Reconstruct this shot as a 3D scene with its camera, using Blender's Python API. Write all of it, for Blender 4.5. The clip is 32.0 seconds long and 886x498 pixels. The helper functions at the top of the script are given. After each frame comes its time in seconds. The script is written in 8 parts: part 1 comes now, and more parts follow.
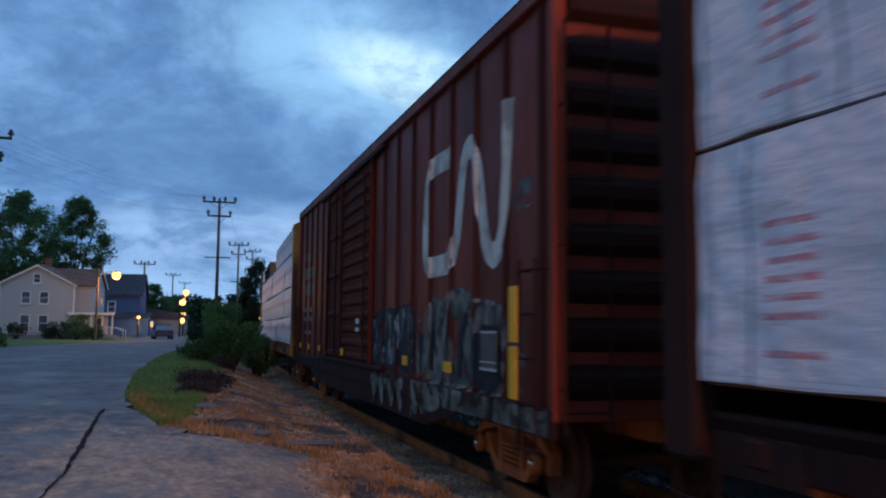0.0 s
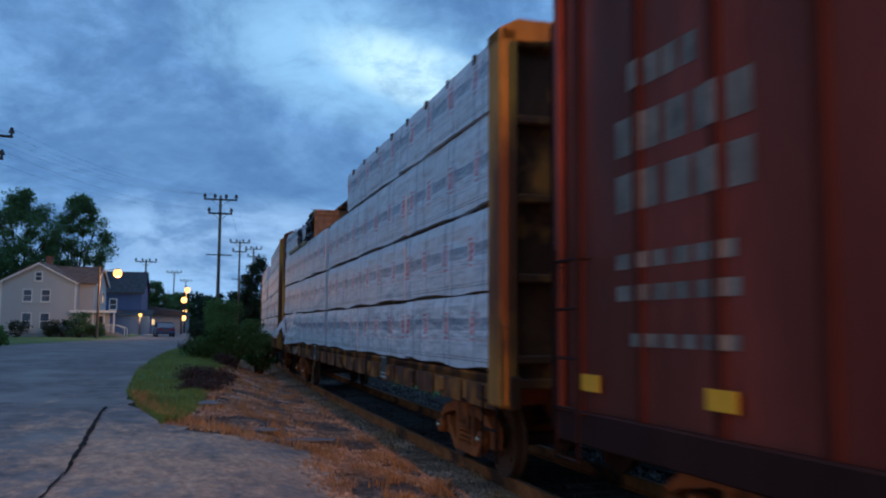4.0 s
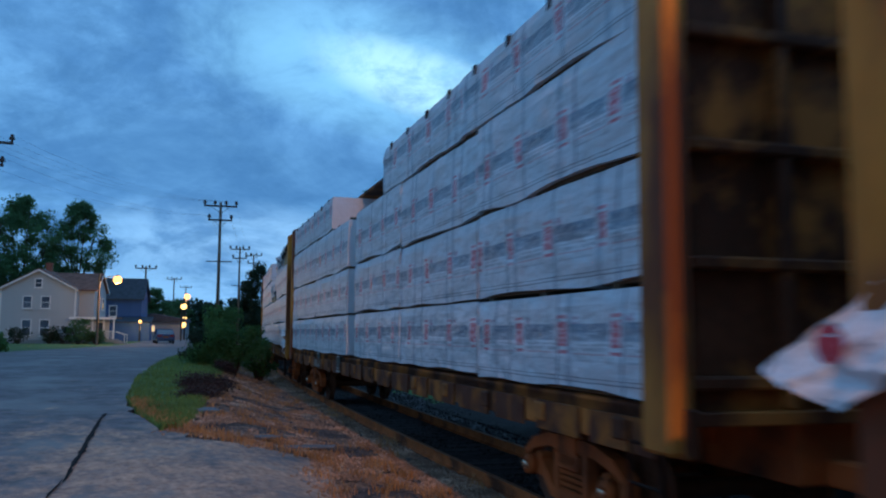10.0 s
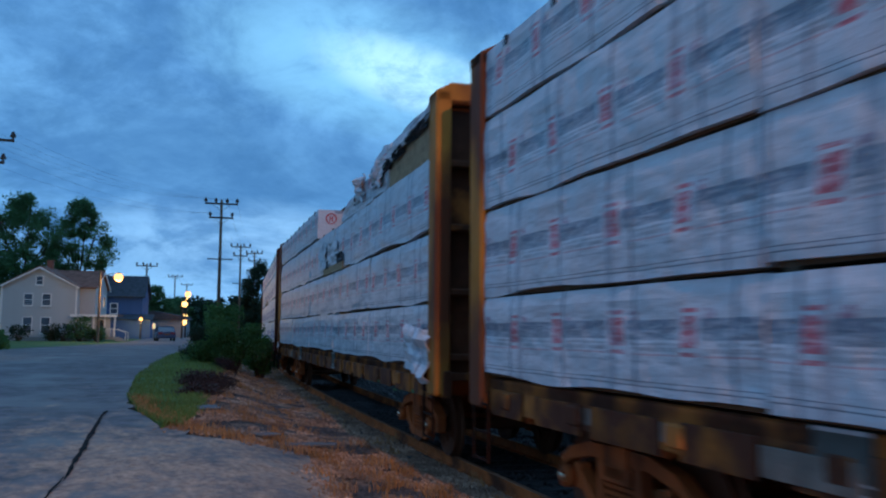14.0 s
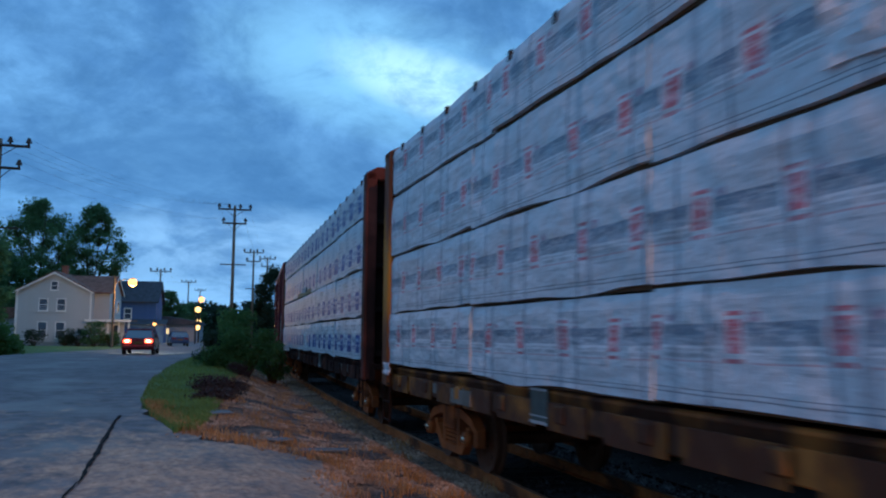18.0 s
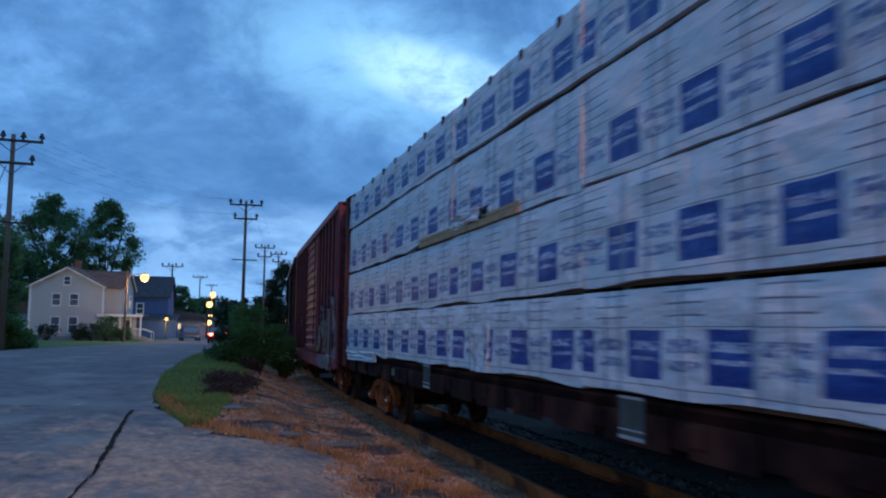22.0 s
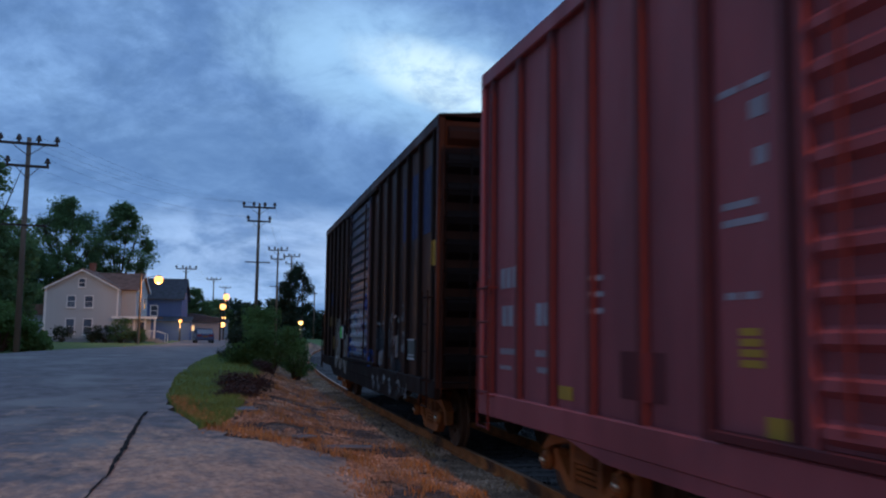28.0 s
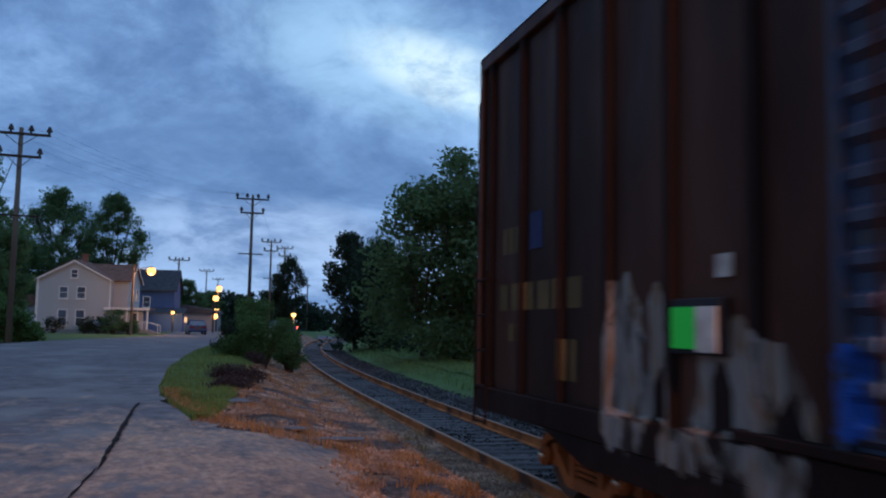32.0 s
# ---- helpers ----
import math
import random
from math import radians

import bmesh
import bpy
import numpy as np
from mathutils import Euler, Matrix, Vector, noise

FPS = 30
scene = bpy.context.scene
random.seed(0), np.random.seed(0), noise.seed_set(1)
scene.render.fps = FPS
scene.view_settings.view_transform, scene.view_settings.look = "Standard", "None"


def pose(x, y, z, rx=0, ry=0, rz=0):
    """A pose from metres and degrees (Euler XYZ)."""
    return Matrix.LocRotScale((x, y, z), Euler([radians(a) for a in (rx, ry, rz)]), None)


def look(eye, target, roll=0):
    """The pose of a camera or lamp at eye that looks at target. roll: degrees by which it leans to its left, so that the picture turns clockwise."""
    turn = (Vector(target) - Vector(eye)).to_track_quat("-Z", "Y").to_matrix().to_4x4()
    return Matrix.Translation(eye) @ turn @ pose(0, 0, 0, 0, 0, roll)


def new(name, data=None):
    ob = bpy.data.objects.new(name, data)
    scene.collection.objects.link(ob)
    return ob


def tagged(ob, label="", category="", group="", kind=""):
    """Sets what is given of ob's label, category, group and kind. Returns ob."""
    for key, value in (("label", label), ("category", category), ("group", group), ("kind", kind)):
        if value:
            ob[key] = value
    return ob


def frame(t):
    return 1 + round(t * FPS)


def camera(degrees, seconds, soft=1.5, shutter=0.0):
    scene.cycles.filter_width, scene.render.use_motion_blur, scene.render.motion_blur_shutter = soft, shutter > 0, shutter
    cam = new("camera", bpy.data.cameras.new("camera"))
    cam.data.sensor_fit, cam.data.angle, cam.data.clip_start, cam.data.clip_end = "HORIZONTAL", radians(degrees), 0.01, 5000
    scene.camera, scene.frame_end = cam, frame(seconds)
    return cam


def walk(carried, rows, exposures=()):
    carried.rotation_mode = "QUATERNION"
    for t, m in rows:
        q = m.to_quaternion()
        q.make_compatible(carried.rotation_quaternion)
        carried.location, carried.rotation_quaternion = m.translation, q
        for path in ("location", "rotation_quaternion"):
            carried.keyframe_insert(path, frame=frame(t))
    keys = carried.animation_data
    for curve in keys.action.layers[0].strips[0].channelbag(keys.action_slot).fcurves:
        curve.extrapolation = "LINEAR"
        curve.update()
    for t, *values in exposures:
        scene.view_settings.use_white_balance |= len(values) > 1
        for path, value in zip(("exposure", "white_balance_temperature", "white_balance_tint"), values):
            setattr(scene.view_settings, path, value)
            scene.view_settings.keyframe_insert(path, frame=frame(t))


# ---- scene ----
from collections import namedtuple
R = random.Random(7)

# ---------- camera ----------
EYE = 1.84
LOOK = [
    (0, 95.41, -0.54, -18.34), (0.5, 95.45, -0.52, -18.44), (1, 95.49, -0.49, -18.45), (1.5, 95.48, -0.46, -18.48), (2, 95.45, -0.43, -18.56),
    (2.5, 95.42, -0.40, -18.52), (3, 95.24, -0.38, -18.44), (3.5, 95.19, -0.36, -18.24), (5.5, 95.24, -0.39, -18.35), (6, 95.35, -0.39, -18.39),
    (6.5, 95.32, -0.40, -18.44), (7, 95.29, -0.40, -18.48), (7.5, 95.25, -0.40, -18.44), (8, 95.28, -0.41, -18.34), (8.5, 95.44, -0.41, -18.27),
    (9, 95.53, -0.40, -18.28), (9.5, 95.58, -0.38, -18.24), (10, 95.63, -0.36, -18.25), (10.5, 95.76, -0.34, -18.28), (11, 95.80, -0.34, -18.26),
    (11.5, 95.87, -0.34, -18.35), (12, 95.91, -0.35, -18.23), (12.5, 95.80, -0.38, -18.23), (13, 95.74, -0.40, -18.30), (13.5, 95.61, -0.42, -18.28),
    (14, 95.49, -0.43, -18.20), (14.5, 95.55, -0.45, -17.99), (16.5, 95.76, -0.48, -17.70), (17, 95.81, -0.50, -17.62), (17.5, 95.83, -0.52, -17.51),
    (18, 95.86, -0.55, -17.38), (18.5, 95.72, -0.59, -17.31), (19, 95.66, -0.62, -17.14), (19.5, 95.63, -0.64, -17.04), (20, 95.60, -0.66, -16.93),
    (20.5, 95.54, -0.66, -16.82), (21, 95.48, -0.67, -16.85), (21.5, 95.48, -0.68, -16.73), (22, 95.56, -0.70, -16.68), (22.5, 95.66, -0.70, -16.54),
    (23, 95.69, -0.70, -16.45), (23.5, 95.73, -0.70, -16.42), (24, 95.77, -0.68, -16.27), (24.5, 95.65, -0.67, -16.18), (25, 95.63, -0.66, -16.09),
    (25.5, 95.72, -0.65, -16.07), (27.5, 95.64, -0.74, -15.93), (28, 95.70, -0.75, -15.84), (28.5, 95.62, -0.76, -15.81), (29, 95.53, -0.77, -15.87),
    (29.5, 95.46, -0.79, -15.95), (30, 95.40, -0.83, -16.07), (30.5, 95.38, -0.88, -16.07), (31, 95.39, -0.94, -16.09), (31.5, 95.28, -0.98, -16.24),
    (32, 95.23, -1.03, -16.30)]
cam = camera(54.58, 32.0, soft=2.1, shutter=0.8)
walk(cam, [(t, pose(0, 0, EYE, rx, ry, rz)) for t, rx, ry, rz in LOOK],
     [(0, 0, 5950, 8), (3, 0, 6200, 11), (5.5, 0, 5280, -5), (17, 0, 5220, -5), (20, 0, 5250, 0), (22, 0, 5250, 3), (25, 0, 5600, 9), (27, 0, 6200, 14), (32, 0, 6300, 15)])

# ---------- light: a clouded dusk sky, one soft low sun behind the clouds, sodium street lamps ----------
world = bpy.data.worlds.new("dusk")
scene.world = world
world.use_nodes = True


def dusk_sky():
    nt = world.node_tree
    n, l = nt.nodes, nt.links
    n.clear()

    def node(kind, **kw):
        nd = n.new(kind)
        for k, v in kw.items():
            if k == "op":
                nd.operation = v
            elif k == "blend":
                nd.blend_type, nd.data_type = v, "RGBA"
        return nd

    def math_(op, a, b=None, c=None):
        nd = node("ShaderNodeMath", op=op)
        for i, v in enumerate((a, b, c)):
            if v is None:
                continue
            if isinstance(v, (int, float)):
                nd.inputs[i].default_value = v
            else:
                l.new(v, nd.inputs[i])
        return nd.outputs[0]

    def mix(f, a, b):
        nd = node("ShaderNodeMix", blend="MIX")
        for sock, v in ((nd.inputs[0], f), (nd.inputs[6], a), (nd.inputs[7], b)):
            if isinstance(v, (int, float)):
                sock.default_value = v
            elif isinstance(v, tuple):
                sock.default_value = (*v, 1)
            else:
                l.new(v, sock)
        return nd.outputs[2]

    def ramp(v, stops):
        nd = node("ShaderNodeMapRange")
        nd.interpolation_type = "SMOOTHSTEP"
        l.new(v, nd.inputs[0])
        for i, s in enumerate(stops):
            nd.inputs[i + 1].default_value = s
        return nd.outputs[0]

    co = node("ShaderNodeTexCoord")
    sep = node("ShaderNodeSeparateXYZ")
    l.new(co.outputs["Generated"], sep.inputs[0])
    x, y, z = sep.outputs
    # cloud sheet: billows in layers, flattened towards the horizon
    flat = node("ShaderNodeCombineXYZ")
    lean = math_("DIVIDE", z, math_("ADD", math_("ABSOLUTE", z), 0.55))
    l.new(x, flat.inputs[0])
    l.new(y, flat.inputs[1])
    l.new(math_("MULTIPLY", lean, 2.1), flat.inputs[2])

    def cloud(scale, detail, shift, warp=0.3, rough=0.6):
        mp = node("ShaderNodeMapping")
        l.new(flat.outputs[0], mp.inputs[0])
        mp.inputs["Location"].default_value = shift
        mp.inputs["Rotation"].default_value = (0.0, 0.22, 0.0)
        nz = node("ShaderNodeTexNoise")
        nz.inputs["Scale"].default_value = scale
        nz.inputs["Detail"].default_value = detail
        nz.inputs["Roughness"].default_value = rough
        nz.inputs["Distortion"].default_value = warp
        l.new(mp.outputs[0], nz.inputs["Vector"])
        return nz.outputs["Fac"]

    big, small = cloud(3.4, 6, (3.1, 0.4, 0.3), 0.5), cloud(8.5, 7, (0.6, 1.2, 0.8), 0.35, 0.62)
    body = math_("ADD", math_("MULTIPLY", big, 0.58), math_("MULTIPLY", small, 0.42))
    light = ramp(body, (0.38, 0.62, 0.0, 1.0))
    base = mix(light, (0.120, 0.246, 0.490), (0.275, 0.49, 0.825))
    fine = cloud(19.0, 7, (2.2, 0.1, 0.5), 0.25, 0.65)
    base = mix(math_("MULTIPLY", ramp(fine, (0.40, 0.68, 0.0, 1.0)), 0.38), base, (0.080, 0.175, 0.350))

    def toward(dx, dy, dz, inner, outer):
        d = Vector((dx, dy, dz)).normalized()
        s = math_("ADD", math_("ADD", math_("MULTIPLY", x, d.x), math_("MULTIPLY", y, d.y)), math_("MULTIPLY", z, d.z))
        return ramp(s, (math.cos(radians(outer)), math.cos(radians(inner)), 0.0, 1.0))

    def oval(dx, dy, dz, wide, high, tilt, soft=1.0):
        """A soft lens-shaped part of the sky round a direction."""
        d = Vector((dx, dy, dz)).normalized()
        e1 = Vector((d.y, -d.x, 0)).normalized()
        e2 = e1.cross(d)
        c, k = math.cos(radians(tilt)), math.sin(radians(tilt))
        f1, f2 = e1 * c + e2 * k, e2 * c - e1 * k
        dot = lambda q: math_("ADD", math_("ADD", math_("MULTIPLY", x, q.x), math_("MULTIPLY", y, q.y)), math_("MULTIPLY", z, q.z))
        q = math_("ADD", math_("POWER", math_("DIVIDE", math_("ABSOLUTE", dot(f1)), wide), 2.0), math_("POWER", math_("DIVIDE", math_("ABSOLUTE", dot(f2)), high), 2.0))
        return math_("MULTIPLY", ramp(q, (1.6, 0.05, 0.0, 1.0)), ramp(dot(d), (0.3, 0.6, 0.0, 1.0)))

    # thin places in the clouds and the clear strip above the horizon
    thin = math_("MULTIPLY", oval(0.225, 0.93, 0.297, 0.20, 0.072, -12), ramp(small, (0.30, 0.58, 0.35, 1.0)))
    sky = mix(math_("MULTIPLY", thin, 0.75), base, (0.42, 0.72, 1.0))
    core = math_("MULTIPLY", oval(0.277, 0.925, 0.287, 0.12, 0.036, -18), ramp(fine, (0.30, 0.60, 0.3, 1.0)))
    sky = mix(math_("MULTIPLY", core, 0.85), sky, (0.80, 1.05, 1.10))
    strip = math_("MULTIPLY", math_("MULTIPLY", ramp(z, (0.15, 0.06, 0.0, 1.0)), ramp(small, (0.36, 0.58, 0.15, 1.0))), ramp(y, (0.3, 0.8, 0.3, 1.0)))
    sky = mix(math_("MULTIPLY", strip, 0.6), sky, (0.46, 0.68, 0.98))
    low = math_("MULTIPLY", oval(0.10, 0.99, 0.105, 0.17, 0.040, -4), ramp(small, (0.34, 0.60, 0.25, 1.0)))
    sky = mix(math_("MULTIPLY", low, 0.42), sky, (0.54, 0.74, 1.02))
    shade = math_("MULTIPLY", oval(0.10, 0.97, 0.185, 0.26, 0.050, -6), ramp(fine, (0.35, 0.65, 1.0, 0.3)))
    sky = mix(math_("MULTIPLY", shade, 0.5), sky, (0.115, 0.235, 0.455))
    # overhead the cloud sheet lets more light through, as under any even overcast; the west, out of view, is darkened
    # to dim the train's side
    over = ramp(z, (0.36, 0.95, 0.0, 1.0))
    sky = mix(math_("MULTIPLY", over, 0.85), sky, (0.36, 0.60, 1.0))
    west = ramp(math_("ADD", math_("MULTIPLY", x, -0.95), math_("MULTIPLY", y, -0.30)), (-0.15, 0.85, 0.0, 1.0))
    sky = mix(math_("MULTIPLY", west, 0.68), sky, (0.14, 0.215, 0.375))
    ground = ramp(z, (-0.02, 0.0, 0.0, 1.0))
    sky = mix(ground, (0.02, 0.022, 0.03), sky)
    bg = node("ShaderNodeBackground")
    l.new(sky, bg.inputs[0])
    bg.inputs[1].default_value = 1.0
    out = node("ShaderNodeOutputWorld")
    l.new(bg.outputs[0], out.inputs[0])


dusk_sky()
sun = new("sun", bpy.data.lights.new("sun", "SUN"))
sun.data.energy, sun.data.angle, sun.data.color = 0.06, radians(40), (0.65, 0.82, 1.0)
sun.matrix_world = look((0, 0, 0), (0.75, 0.6, -0.5))


def sodium(name, at, watts, size=0.25, color=(1.0, 0.42, 0.10)):
    lamp = new(name, bpy.data.lights.new(name, "POINT"))
    lamp.data.energy, lamp.data.color, lamp.data.shadow_soft_size = watts, color, size
    lamp.location = at
    return lamp


# ---------- materials ----------
def material(name, color, rough=0.7, metal=0.0, var=0.25, scale=3.0, bump=0.15, bump_scale=40.0, dirt=None, dirt_amount=0.0,
             dirt_scale=1.2, spec=0.22, random_piece=0.0, stretch=(1, 1, 1), island=False):
    """A painted or natural surface: colour that varies at two scales, stains of another colour, fine relief."""
    m = bpy.data.materials.new(name)
    m.use_nodes = True
    nt = m.node_tree
    n, l = nt.nodes, nt.links
    bsdf = n["Principled BSDF"]
    co = n.new("ShaderNodeTexCoord")
    mp = n.new("ShaderNodeMapping")
    mp.inputs["Scale"].default_value = stretch
    l.new(co.outputs["Object"], mp.inputs[0])

    def noise_(sc, detail=4.0):
        t = n.new("ShaderNodeTexNoise")
        t.inputs["Scale"].default_value, t.inputs["Detail"].default_value = sc, detail
        l.new(mp.outputs[0], t.inputs["Vector"])
        return t.outputs["Fac"]

    def mixc(f, a, b, blend="MIX"):
        x = n.new("ShaderNodeMix")
        x.data_type, x.blend_type = "RGBA", blend
        for s, v in ((x.inputs[0], f), (x.inputs[6], a), (x.inputs[7], b)):
            if isinstance(v, (int, float)):
                s.default_value = v
            elif isinstance(v, tuple):
                s.default_value = (*v[:3], 1)
            else:
                l.new(v, s)
        return x.outputs[2]

    def rng(v, a, b, lo, hi):
        x = n.new("ShaderNodeMapRange")
        l.new(v, x.inputs[0])
        for i, s in enumerate((a, b, lo, hi)):
            x.inputs[i + 1].default_value = s
        return x.outputs[0]

    lo = tuple(c * (1 - var) for c in color)
    hi = tuple(min(1, c * (1 + var)) for c in color)
    col = mixc(rng(noise_(scale), 0.3, 0.7, 0, 1), lo, hi)
    col = mixc(rng(noise_(scale * 9, 3), 0.3, 0.7, 0, 0.5), col, tuple(c * (1 - var * 0.9) for c in color))
    if random_piece:
        if island:
            oi = n.new("ShaderNodeNewGeometry").outputs["Random Per Island"]
        else:
            oi = n.new("ShaderNodeObjectInfo").outputs["Random"]
        col = mixc(rng(oi, 0, 1, 0, random_piece), col, tuple(c * 0.35 for c in color))
    if dirt:
        col = mixc(rng(noise_(dirt_scale, 6), 0.62 - dirt_amount * 0.35, 0.72 - dirt_amount * 0.2, 0, 1), col, dirt)
    l.new(col, bsdf.inputs["Base Color"])
    bsdf.inputs["Metallic"].default_value = metal
    bsdf.inputs["Specular IOR Level"].default_value = spec
    l.new(rng(noise_(scale * 3), 0.25, 0.75, max(0.02, rough - 0.12), min(1, rough + 0.12)), bsdf.inputs["Roughness"])
    if bump:
        bp = n.new("ShaderNodeBump")
        bp.inputs["Strength"].default_value = bump
        bp.inputs["Distance"].default_value = 0.02
        l.new(noise_(bump_scale, 3), bp.inputs["Height"])
        l.new(bp.outputs[0], bsdf.inputs["Normal"])
    return m


def glow(name, color, strength):
    m = bpy.data.materials.new(name)
    m.use_nodes = True
    b = m.node_tree.nodes["Principled BSDF"]
    b.inputs["Base Color"].default_value = (*color, 1)
    b.inputs["Emission Color"].default_value = (*color, 1)
    b.inputs["Emission Strength"].default_value = strength
    return m


def glass(name, color=(0.05, 0.06, 0.08)):
    m = bpy.data.materials.new(name)
    m.use_nodes = True
    b = m.node_tree.nodes["Principled BSDF"]
    b.inputs["Base Color"].default_value = (*color, 1)
    b.inputs["Roughness"].default_value = 0.06
    b.inputs["Specular IOR Level"].default_value = 0.8
    return m


